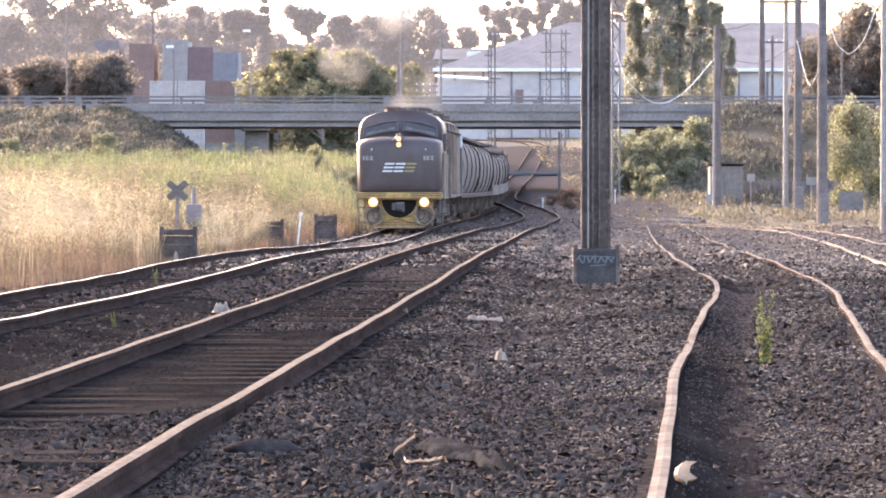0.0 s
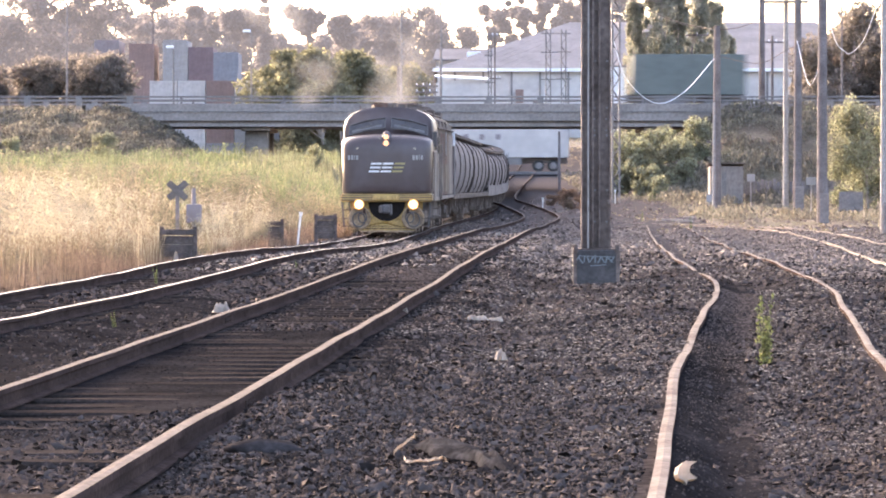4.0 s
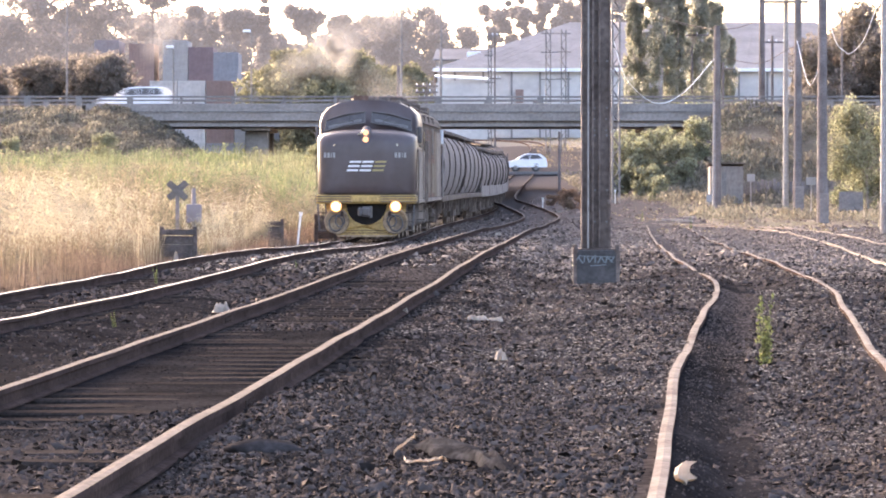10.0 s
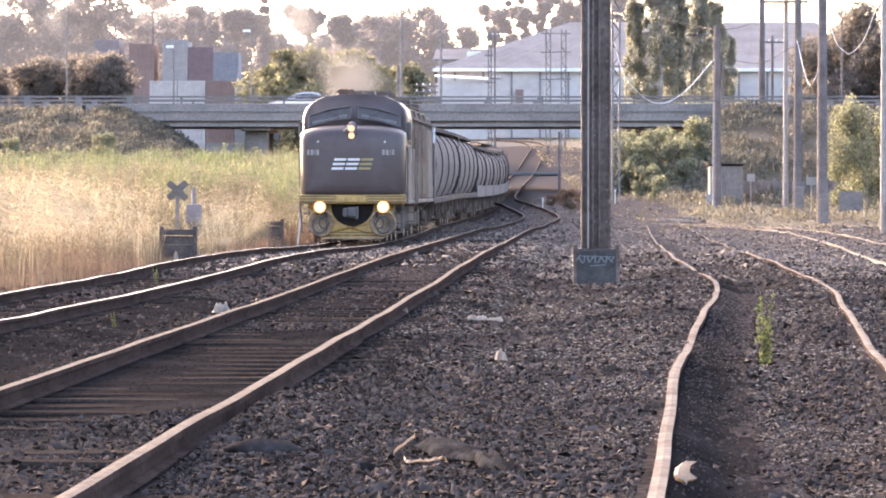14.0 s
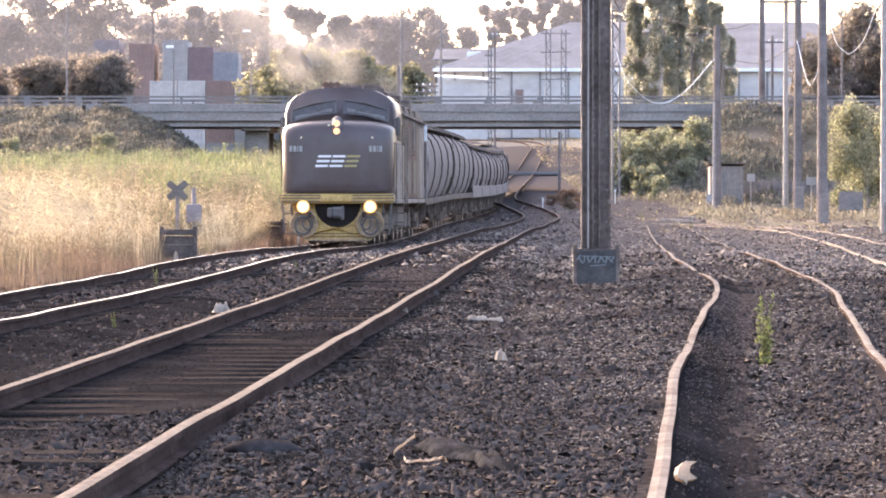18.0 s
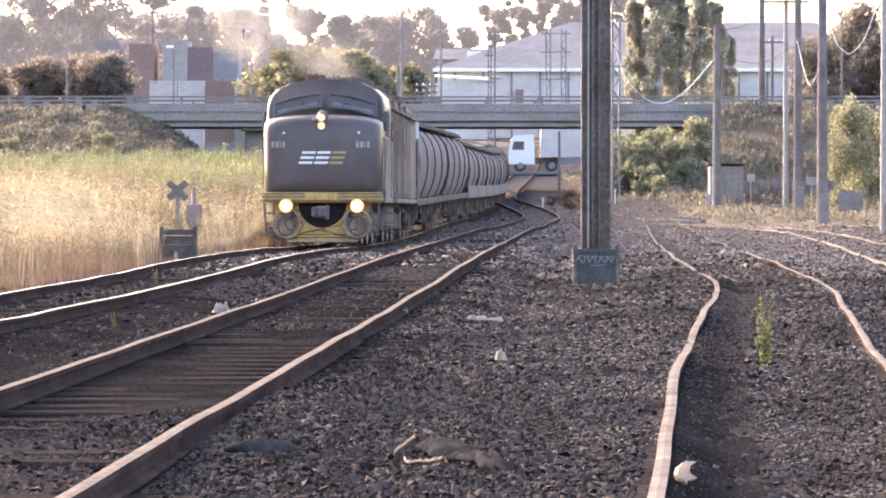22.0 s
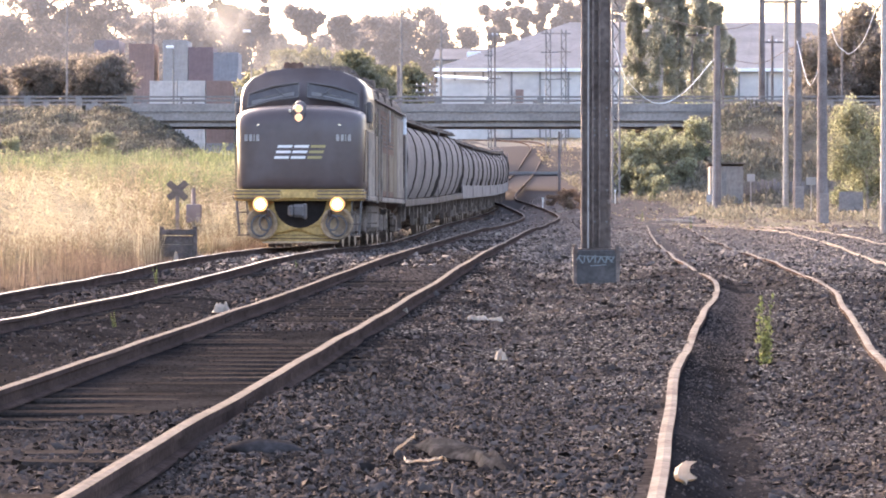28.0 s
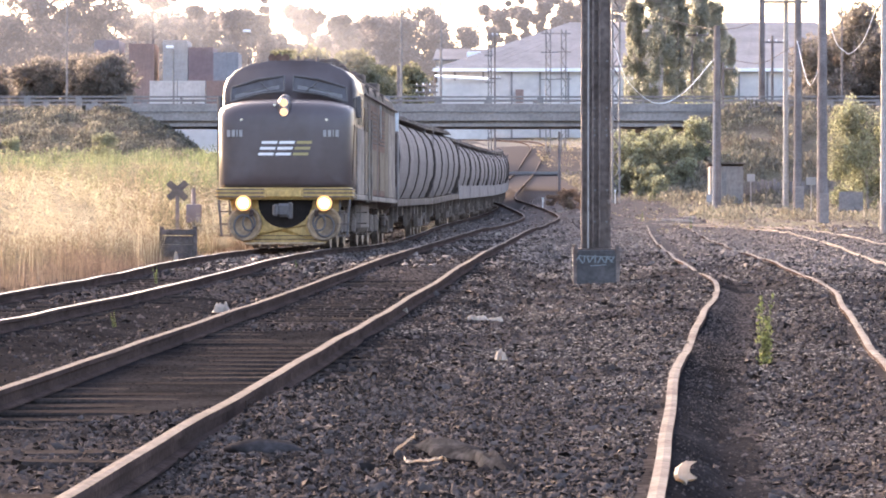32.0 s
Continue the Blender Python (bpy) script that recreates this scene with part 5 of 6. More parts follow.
def wood_pole(x, y, top, r, arms=(), label="tall timber power pole with weathered grey wood", lean=0.0, pale=False):
    z = ground_z(x, y) - 0.1
    p = thing("power_pole", label, "pole", pose(x, y, z, 0, lean, 0))
    h = top - z
    part("shaft", rod(bmesh.new(), (0, 0, 0), (0, 0, h), r, r * 0.75, 12), M["post_edge"] if pale else M["pole_wood"], p)
    for za, w in arms:
        arm = part("cross_arm", box(bmesh.new(), -w / 2, w / 2, -r - 0.12, -r, za - z - 0.07, za - z + 0.07, 0.01), M["pole_wood"], p)
        for i in range(4):
            xx = -w / 2 + 0.12 + i * (w - 0.24) / 3
            part("insulator", rod(bmesh.new(), (xx, -r - 0.06, za - z + 0.07), (xx, -r - 0.06, za - z + 0.24), 0.05, 0.035, 8), M["mirror_board"], arm)
    return p


wood_pole(15.35, 190, 10.5, 0.24)
wood_pole(15.1, 189, 6.2, 0.09, label="thin pale steel tube beside the timber pole", pale=True)
wood_pole(28.2, 300, 22, 0.30)
wood_pole(18.8, 186, 13.5, 0.16, ((11.6, 2.4),), pale=True)
wood_pole(19.35, 185, 13.5, 0.24, ((12.0, 2.6),))
wood_pole(18.45, 165, 12.5, 0.27)
wood_pole(18.2, 140, 10.5, 0.15, pale=True)
wood_pole(31.5, 268, 15.8, 0.10)
wood_pole(22.0, 300, 14.4, 0.12, ((15.0, 3.0),))
wood_pole(-3.4, 258, 10.8, 0.16)
wood_pole(-1.3, 270, 9.9, 0.12, ((9.6, 1.8), (9.1, 1.8), (8.6, 1.4)), "short telegraph pole with three cross-arms")
wood_pole(5.2, 340, 17.0, 0.10, ((16.8, 1.6), (12.5, 1.2)))
wood_pole(7.75, 226, 5.2, 0.10, label="timber post standing under the bridge")
for x, y, top in ((-29.5, 345, 20), (25.6, 310, 13.0), (29.6, 305, 15.2)):
    wood_pole(x, y, top, 0.14, ((top - 0.6, 2.2),))


def lattice(x, y, top, w, label):
    z = ground_z(x, y) - 0.1
    p = thing("lattice_mast", label, "mast", pose(x, y, z))
    h = top - z
    legs = [(sx * w / 2, sy * w / 2) for sx in (-1, 1) for sy in (-1, 1)]
    for lx, ly in legs:
        part("leg", box(bmesh.new(), lx - 0.05, lx + 0.05, ly - 0.05, ly + 0.05, 0, h), M["steel_grey"], p)
    n = int(h / (w * 1.6))
    for i in range(n):
        z0, z1 = i * h / n, (i + 1) * h / n
        for sy in (-1, 1):
            bm = rod(bmesh.new(), (-w / 2 * (-1) ** i, sy * w / 2, z0), (w / 2 * (-1) ** i, sy * w / 2, z1), 0.035, 0.035, 4)
            part("brace", bm, M["steel_grey"], p)
    for za in (0.97, 0.82, 0.6):
        part("arm", box(bmesh.new(), -w * 1.6, w * 1.6, -0.06, 0.06, h * za - 0.05, h * za + 0.05), M["steel_grey"], p)


lattice(10.3, 332, 17.0, 0.45, "slim steel lattice mast behind the bridge")
lattice(11.8, 332, 17.0, 0.45, "slim steel lattice mast behind the bridge")
lattice(4.55, 330, 16.6, 0.30, "slim steel lattice mast behind the bridge")
lattice(10.2, 200, 14.0, 0.42, "tall steel lattice mast beside the siding")


def cable(label, pts, r, mat="mirror_board"):
    line = spline(pts, 0.35)
    bm = bmesh.new()
    for a, b in zip(line, line[1:]):
        rod(bm, a, b, r, r, 6, caps=False)
    return tagged(part("hanging_cable", bm, M[mat]), label, "cable")


cable("white cable that sags from pole to pole", [(9.05, 180, 9.2), (9.8, 181, 7.2), (11.45, 183, 6.0), (13.1, 185, 6.6), (15.1, 189, 8.6)], 0.020)
cable("white cable hanging in a loop from a pole", [(19.2, 184, 9.4), (19.4, 182, 7.6), (19.6, 181, 6.9), (19.9, 180, 7.7), (20.4, 180, 10.1)], 0.018)
cable("white cable hanging in a loop from a pole", [(18.6, 165, 10.0), (19.2, 165, 8.3), (19.7, 165, 7.9), (20.3, 164, 8.5), (20.8, 163, 10.0)], 0.017)
cable("thin dark overhead wire", [(10.2, 200, 13.0), (13, 196, 11.2), (15.35, 190, 10.3), (17.2, 188, 10.6), (19.35, 185, 12.0)], 0.02, "under")
cable("thin dark overhead wire", [(15.35, 190, 8.8), (17.5, 187, 8.3), (19.35, 185, 9.2), (24, 180, 10.6)], 0.02, "under")


# ---- yard behind the bridge ----
def container(name_mat, x, y, z, label, length=6.1):
    c = thing("shipping_container", label, "container", pose(x, y, z), "stacked containers")
    part("body", box(bmesh.new(), -1.2, 1.2, 0, length, 0.05, 2.76), M[name_mat], c)
    for i in range(8):
        xx = -1.12 + i * 0.32
        part("rib", box(bmesh.new(), xx - 0.08, xx + 0.08, -0.05, 0.0, 0.18, 2.62, 0.01), M[name_mat], c)
    for x0, x1, z0, z1 in ((-1.22, -1.06, 0, 2.78), (1.06, 1.22, 0, 2.78)):
        part("corner_post", box(bmesh.new(), x0, x1, -0.07, 0.05, z0, z1), M[name_mat], c)
    for z0, z1 in ((0.0, 0.14), (2.64, 2.78)):
        part("end_beam", box(bmesh.new(), -1.06, 1.06, -0.07, 0.05, z0, z1), M[name_mat], c)
    return c


def yard():
    z0 = ground_z(-27, 332) - 0.05
    labels = {"box_mauve": "mauve-grey corrugated shipping container", "box_brown": "faded brown shipping container in a stack", "box_grey": "pale grey corrugated shipping container",
              "box_blue": "dull blue shipping container in a stack", "box_red": "dark red-brown shipping container in a stack", "box_white": "white shipping container with corrugated end"}
    for mt, x, low in (("box_mauve", -32.9, 0.0), ("box_brown", -29.5, 0.35), ("box_grey", -26.2, 0.0), ("box_red", -23.7, 0.7), ("box_blue", -21.25, 1.2)):
        for k in range(4):
            kind = mt if k > 1 else ("box_brown", "box_blue", "box_grey")[(int(-x) + k) % 3]
            container(kind, x, 332, z0 + k * 2.79 - low, labels[kind])
    z0 = ground_z(-22, 302) - 0.05
    for i, mt in enumerate(("box_white", "box_white", "box_brown", "box_grey", "box_blue")):
        for k in range(3):
            container(mt if k > 0 or i < 2 else "box_blue", -24.9 + i * 2.52, 302, z0 + k * 2.78 - 0.45, labels[mt if k > 0 or i < 2 else "box_blue"])


yard()


def warehouse():
    w = thing("warehouse", "long pale warehouse with a broad grey pitched roof", "building")
    zb = 8.0
    part("wall", box(bmesh.new(), -0.7, 52, 430, 431, zb, 16.5), M["far_paint"], w)
    part("end_wall", box(bmesh.new(), -0.7, 0.3, 431, 480, zb, 16.5), M["far_paint"], w)
    bm = plate(bmesh.new(), [(-1.2, 429.4, 16.5), (53, 429.4, 16.5), (50, 455, 23.6), (17, 455, 23.6)], 0.25, (0, 0, 1))
    part("roof", bm, M["far_roof"], w, "pale grey corrugated roof")
    bm = plate(bmesh.new(), [(-1.2, 429.4, 16.51), (17, 455, 23.61), (17, 482, 23.6), (-1.2, 482, 16.5)], 0.25, (0, 0, 1))
    part("hip_roof", bm, M["far_roof"], w)
    for i in range(30):
        x0, x1 = -0.2 + i * 1.75, 17.6 + i * 1.1
        bm = rod(bmesh.new(), (x0, 429.6, 16.82), (x1, 454.8, 23.9), 0.015, 0.015, 4)
        part("roof_seam", bm, M["far_roof"], w)
    part("gutter", box(bmesh.new(), -1.3, 53, 429.1, 429.38, 16.35, 16.75), M["mirror_board"], w, "bright white gutter")
    for i in range(14):
        x = 1.5 + i * 3.6
        part("pilaster", box(bmesh.new(), x - 0.12, x + 0.12, 429.8, 430.0, zb, 16.3), M["far_roof"], w)
    part("roller_door", box(bmesh.new(), 9.2, 10.2, 429.7, 430.0, 12.4, 14.1), M["box_brown"], w)
    a = thing("awning_shed", "low white shed with a sloping awning roof", "shed", pose(-0.6, 418, ground_z(0, 418) - 0.1))
    part("wall", box(bmesh.new(), 0, 6, 0, 6, 0, 7.5), M["far_paint"], a)
    part("awning", plate(bmesh.new(), [(-0.4, -0.6, 7.9), (6.4, -0.6, 7.5), (6.4, 6.4, 7.9), (-0.4, 6.4, 8.3)], 0.15, (0, 0, 1)), M["mirror_board"], a)
    r = thing("far_shed", "distant low shed under the tree line", "shed", pose(-8, 500, ground_z(0, 500) - 0.1))
    part("wall", box(bmesh.new(), 7, 18, 0, 12, 0, 11.0), M["far_paint"], r)
    part("roof", plate(bmesh.new(), [(6.5, -1, 11.0), (18.5, -1, 11.0), (18, 6, 12.8), (7, 6, 12.8)], 0.2, (0, 0, 1)), M["far_roof"], r)
    part("vent", box(bmesh.new(), 11.5, 13.6, -1.2, 0.0, 10.0, 12.3, 0.1), M["mirror_board"], r)


warehouse()


# ---- beside the tracks ----
def post():
    p = thing("steel_post", "brown twin-channel steel post in a box footing with graffiti", "post", pose(2.43, 54, -0.28))
    part("footing", box(bmesh.new(), -0.35, 0.35, -0.32, 0.32, 0, 0.60, 0.015), M["footing"], p, "grey steel footing box")
    for s in (-1, 1):
        part("footing_lug", box(bmesh.new(), s * 0.33 - 0.035, s * 0.33 + 0.035, -0.34, -0.24, 0.55, 0.69, 0.008), M["pole_brown"], p)
        part("corner_angle", box(bmesh.new(), s * 0.34 - 0.03, s * 0.34 + 0.03, -0.34, -0.321, 0.02, 0.58), M["pole_brown"], p)
    part("cap_plate", box(bmesh.new(), -0.33, 0.33, -0.30, 0.30, 0.601, 0.625), M["pole_brown"], p)
    for s in (-1, 1):
        x = s * 0.135
        part("channel", box(bmesh.new(), x - 0.095, x + 0.095, -0.12, 0.12, 0.62, 9.5, 0.012), M["pole_brown"], p)
        part("flange", box(bmesh.new(), x - 0.10, x - 0.065, -0.17, -0.121, 0.62, 9.5, 0.006), M["pole_brown"], p)
        part("flange", box(bmesh.new(), x + 0.065, x + 0.10, -0.17, -0.121, 0.62, 9.5, 0.006), M["pole_brown"], p)
    part("web", box(bmesh.new(), -0.04, 0.04, -0.10, 0.10, 0.62, 9.5), M["pole_brown"], p)
    # pale rod added to imitate the sunlit edge of the left channel
    part("conduit", rod(bmesh.new(), (-0.125, -0.16, 0.62), (-0.118, -0.16, 9.4), 0.014, 0.014, 8), M["post_edge"], p, "thin pale strip added as a sunlit edge")
    for z in (0.9, 1.9, 2.55, 3.4, 4.4, 5.3):
        part("batten", box(bmesh.new(), -0.05, 0.05, -0.14, -0.10, z, z + 0.12), M["pole_brown"], p)
    for z in (1.05, 1.55, 2.42, 2.50, 2.68, 2.86, 3.6):
        for x in (-0.02, 0.17):
            part("bolt", rod(bmesh.new(), (x + 0.01 * math.sin(z * 9), -0.15, z), (x + 0.01 * math.sin(z * 9), -0.115, z), 0.018, 0.018, 8), M["steel_grey"], p)
    part("bracket", box(bmesh.new(), 0.17, 0.23, -0.2, -0.12, 1.32, 1.40, 0.01), M["under"], p)
    # scrawl in plain strokes
    for i, (x, z, w, h, a) in enumerate(((-0.30, 0.46, 0.02, 0.11, 30), (-0.25, 0.44, 0.02, 0.12, -35), (-0.19, 0.46, 0.02, 0.10, 10), (-0.13, 0.45, 0.02, 0.10, -15), (-0.08, 0.45, 0.02, 0.10, 40), (-0.02, 0.46, 0.02, 0.12, 0),
                                         (0.05, 0.45, 0.02, 0.12, 25), (0.10, 0.45, 0.02, 0.11, -30), (0.16, 0.45, 0.02, 0.12, 15), (0.22, 0.44, 0.02, 0.10, -40), (0.26, 0.46, 0.02, 0.10, 30), (0.0, 0.50, 0.55, 0.014, 2), (0.03, 0.36, 0.25, 0.014, -4))):
        bm = box(bmesh.new(), -w / 2, w / 2, -0.327, -0.321, -h / 2, h / 2)
        o = part("paint_stroke", bm, M["graffiti"], p)
        o.matrix_basis = pose(x, 0, z, 0, a, 0)


post()


def crossing_sign():
    x, y = -6.58, 84
    z = ground_z(x, y)
    p = thing("crossing_sign", "dark X-shaped railway crossing sign on a pale post", "sign", pose(x, y, z - 0.1))
    h = 1.27 - z + 0.1
    part("post", box(bmesh.new(), -0.045, 0.045, 0.0, 0.06, 0, h + 0.05), M["skirt"], p)
    for s in (-1, 1):
        o = part("board", box(bmesh.new(), -0.31, 0.31, -0.02 - 0.012 * (s + 1), -0.002 - 0.012 * (s + 1), -0.085, 0.085, 0.005), M["sign_back"], p)
        o.matrix_basis = pose(0, -0.004, h, 0, s * 42, 0)
    b = thing("signal_cabinet", "small white equipment cabinet on a post", "cabinet", pose(x + 0.25, y + 2, ground_z(x + 0.25, y + 2) - 0.1))
    zb = ground_z(x + 0.25, y + 2) - 0.1
    part("leg", box(bmesh.new(), -0.05, 0.05, 0, 0.1, 0, 0.9 - zb), M["post_edge"], b)
    part("box", box(bmesh.new(), -0.18, 0.2, -0.15, 0.15, 0.45 - zb, 0.92 - zb, 0.02), M["box_mauve"], b)
    part("mast", rod(bmesh.new(), (0, 0.05, 0.9 - zb), (0, 0.05, 1.32 - zb), 0.06, 0.05, 8), M["box_mauve"], b)


crossing_sign()


def timber_stand(x, y, w, top):
    z = ground_z(x, y) - 0.1
    p = thing("timber_stand", "old dark timber frame beside the track", "frame", pose(x, y, z, 0, 0, 4), "timber stands along the track")
    h = top - z
    for s in (-1, 1):
        part("upright", box(bmesh.new(), s * w / 2 - 0.05, s * w / 2 + 0.05, -0.06, 0.06, 0, h + 0.06, 0.01), M["old_timber"], p)
    part("beam", box(bmesh.new(), -w / 2 - 0.04, w / 2 + 0.04, -0.09, -0.061, h - 0.12, h, 0.01), M["old_timber"], p)
    for i in range(3):
        part("plank", box(bmesh.new(), -w / 2 + 0.051, w / 2 - 0.051, -0.03, 0.03, h - 0.318 - i * 0.182, h - 0.14 - i * 0.182, 0.004), M["old_timber"], p)


timber_stand(-5.62, 72, 0.70, 0.44)
timber_stand(-4.75, 93, 0.66, 0.42)
timber_stand(-3.5, 101, 0.58, 0.52)
timber_stand(-7.75, 60, 0.55, 0.22)


def marker_post(x, y, h, tilt, label="thin white trackside marker post"):
    p = thing("marker_post", label, "post", pose(x, y, ground_z(x, y) - 0.1, 0, tilt, 0))
    part("stake", box(bmesh.new(), -0.025, 0.025, -0.02, 0.02, 0, h), M["white_paint"], p)
    part("cap", box(bmesh.new(), -0.05, 0.05, -0.025, 0.025, h, h + 0.12, 0.01), M["white_paint"], p)


marker_post(-4.05, 94, 0.95, 6)
marker_post(5.3, 180, 0.5, 0)
marker_post(9.9, 195, 0.8, 0)


def hut():
    x, y = 16.4, 196
    z = ground_z(x, y) - 0.1
    p = thing("trackside_hut", "small grey corrugated hut below the embankment", "hut", pose(x, y, z))
    part("wall", box(bmesh.new(), -0.95, 0.95, 0, 1.6, 0, 2.3), M["concrete"], p)
    part("roof", plate(bmesh.new(), [(-1.05, -0.15, 2.45), (1.05, -0.15, 2.45), (1.05, 1.75, 2.3), (-1.05, 1.75, 2.3)], 0.06, (0, 0, 1)), M["roof_dark"], p)
    for i in range(9):
        part("corrugation", box(bmesh.new(), -0.92 + i * 0.22, -0.82 + i * 0.22, -0.03, 0.0, 0.05, 2.25), M["concrete"], p)
    part("door", box(bmesh.new(), -0.3, -0.02, -0.05, -0.031, 0.1, 2.0), M["steel_grey"], p)
    for sx, sy, h, w in ((17.25, 190, 2.1, 0.45), (14.6, 186, 1.3, 0.30), (20.2, 186, 2.1, 0.55)):
        q = thing("small_sign", "small white sign board on a thin post", "sign", pose(sx, sy, ground_z(sx, sy) - 0.1))
        part("post", box(bmesh.new(), -0.03, 0.03, 0, 0.06, 0, h), M["post_edge"], q)
        part("board", box(bmesh.new(), -w / 2, w / 2, -0.03, -0.002, h - 0.42, h, 0.01), M["box_grey"], q)
    for sx, sy, w, h in ((19.4, 184.6, 0.5, 1.7), (18.5, 164.5, 0.45, 1.6), (18.3, 139.4, 0.4, 1.4), (21.9, 182, 1.3, 1.5)):
        q = thing("white_cover", "pale painted guard panel at a pole foot", "guard panel", pose(sx, sy, ground_z(sx, sy) - 0.1))
        part("panel", box(bmesh.new(), -w / 2, w / 2, -0.06, 0, 0, h, 0.01), M["skirt"], q)
        part("rail", box(bmesh.new(), -w / 2, w / 2, -0.09, -0.061, h * 0.6, h * 0.6 + 0.06), M["skirt"], q)
    f = thing("paling_fence", "weathered paling fence at the yard's edge", "fence", pose(17.2, 199, ground_z(17.2, 199) - 0.2))
    for i in range(34):
        part("paling", box(bmesh.new(), i * 0.24, i * 0.24 + 0.2, -0.02, 0.02, 0, 1.5 + 0.08 * math.sin(i * 2.3)), M["pole_wood"], f)
    part("fence_rail", box(bmesh.new(), 0, 8.2, 0.021, 0.06, 1.0, 1.1), M["pole_wood"], f)


hut()


# ---- litter and small plants on the ballast ----
def crumple(name, label, category, mat, x, y, z, length, width, height, rz, seed, n=26):
    """A creased sheet with a ragged outline, lying on the stones."""
    bm = bmesh.new()
    m = 9
    layers = []
    for drop in (0.0, 0.006):
        grid = []
        for i in range(n + 1):
            u = i / n
            w = width * (0.55 + 0.9 * noise.noise((u * 4.0, 5.0, seed)) * (1 if 0.05 < u < 0.95 else 0.4))
            row = []
            for j in range(m + 1):
                v = j / m - 0.5
                fold = (abs(noise.noise((u * 3 + v * 2, v * 4, seed))) * 0.8 + 0.4 * abs(noise.noise((u * 6, v * 11, seed + 4))) + 0.25) * (1 - (2 * v) ** 4) * min(1.0, 6 * u, 6 * (1 - u))
                row.append(bm.verts.new(((u - 0.5) * length, v * w + 0.25 * width * noise.noise((u * 3, 1.0, seed)), height * fold * 1.3 - drop)))
            grid.append(row)
        layers.append(grid)
    for k, g in enumerate(layers):
        for i in range(n):
            for j in range(m):
                q = (g[i][j], g[i + 1][j], g[i + 1][j + 1], g[i][j + 1])
                bm.faces.new(q if k == 0 else q[::-1])
    o = part(name, bm, M[mat], smooth=True)
    o.matrix_basis = pose(x, y, ground_z(x, y) + z, 0, 0, rz)
    return tagged(o, label, category)


def slab_stone(x, y, length, width, height, rz):
    bm = bmesh.new()
    bmesh.ops.create_icosphere(bm, subdivisions=3, radius=0.5)
    for v in bm.verts:
        k = 1 + 0.25 * noise.noise(v.co * 2.2)
        v.co = Vector((v.co.x * length * k, v.co.y * width * k, v.co.z * height * (1 + 0.3 * noise.noise(v.co * 5))))
    o = part("flat_stone", bm, M["slab"], smooth=True)
    o.matrix_basis = pose(x, y, ground_z(x, y) + height * 0.4 + 0.02, 0, 0, rz)
    tagged(o, "large smooth grey slab of stone", "stone")


slab_stone(-0.92, 17.5, 0.42, 0.24, 0.11, 4)
crumple("rag", "grey crumpled rag lying on the ballast", "rag", "rag", 0.12, 16.75, 0.05, 1.9, 0.26, 0.075, -75, 1)


def plastic_strip(label, pts, r):
    """A crinkled ribbon of torn plastic, thicker where it is knotted."""
    rnd = random.Random(len(label) * 7 + len(pts))
    line = spline(pts, 0.012)
    rings = []
    for i, p in enumerate(line):
        w = r * rnd.uniform(0.6, 1.5) * (2.2 if i < 3 or i > len(line) - 4 else 1.0)
        p = p + Vector((0, rnd.uniform(-1, 1) * r, rnd.uniform(-0.5, 1) * r))
        rings.append([p + Vector((0, math.cos(a) * w, math.sin(a) * w)) for a in (0.3, 1.8, 3.4, 5.0)])
    o = part("plastic_strip", loft(bmesh.new(), rings), M["paper"])
    tagged(o, label, "litter")


plastic_strip("torn white plastic strip along the rag's edge", [(-0.248, 17.08, -0.065), (-0.236, 17.2, -0.055), (-0.190, 17.6, -0.045), (-0.148, 17.9, -0.035)], 0.007)
plastic_strip("torn white plastic strip beside the rag", [(-0.195, 16.9, -0.075), (-0.173, 16.7, -0.080), (-0.122, 16.72, -0.075), (-0.025, 16.75, -0.070), (0.003, 16.85, -0.065), (0.017, 16.7, -0.075)], 0.007)
plastic_strip("torn pale plastic strip on the ballast", [(0.260, 16.5, -0.065), (0.300, 16.6, -0.055), (0.330, 16.3, -0.065), (0.358, 16.05, -0.075), (0.418, 16.1, -0.075), (0.515, 16.2, -0.075)], 0.006)
crumple("plastic_bag", "small crumpled pale plastic bag", "litter", "paper", 0.49, 28.6, 0.042, 0.10, 0.08, 0.085, 20, 4)
crumple("paper_scrap", "pale paper scrap on the ballast", "litter", "paper", 0.37, 37, 0.018, 0.26, 0.1, 0.06, 10, 5)
crumple("paper_scrap", "pale paper scrap on the ballast", "litter", "paper", 0.58, 37.6, 0.012, 0.2, 0.06, 0.04, -20, 6)
crumple("paper_scrap", "pale scrap beside the rail", "litter", "paper", -0.45, 38, 0.021, 0.12, 0.08, 0.07, 10, 7)
crumple("paper_scrap", "small white paper scrap on the ballast", "litter", "paper", -1.27, 16.6, 0.006, 0.06, 0.03, 0.02, 0, 9)
crumple("paper_scrap", "white litter caught beside the rail", "litter", "paper", -5.2, 66, 0.060, 0.14, 0.1, 0.2, 60, 10)
crumple("paper_scrap", "pale litter between the tracks", "litter", "paper", -2.45, 37.5, 0.030, 0.2, 0.12, 0.1, 15, 11)
crumple("paper_scrap", "white litter between the tracks", "litter", "paper", 1.62, 100, 0.024, 0.2, 0.1, 0.08, 0, 12)


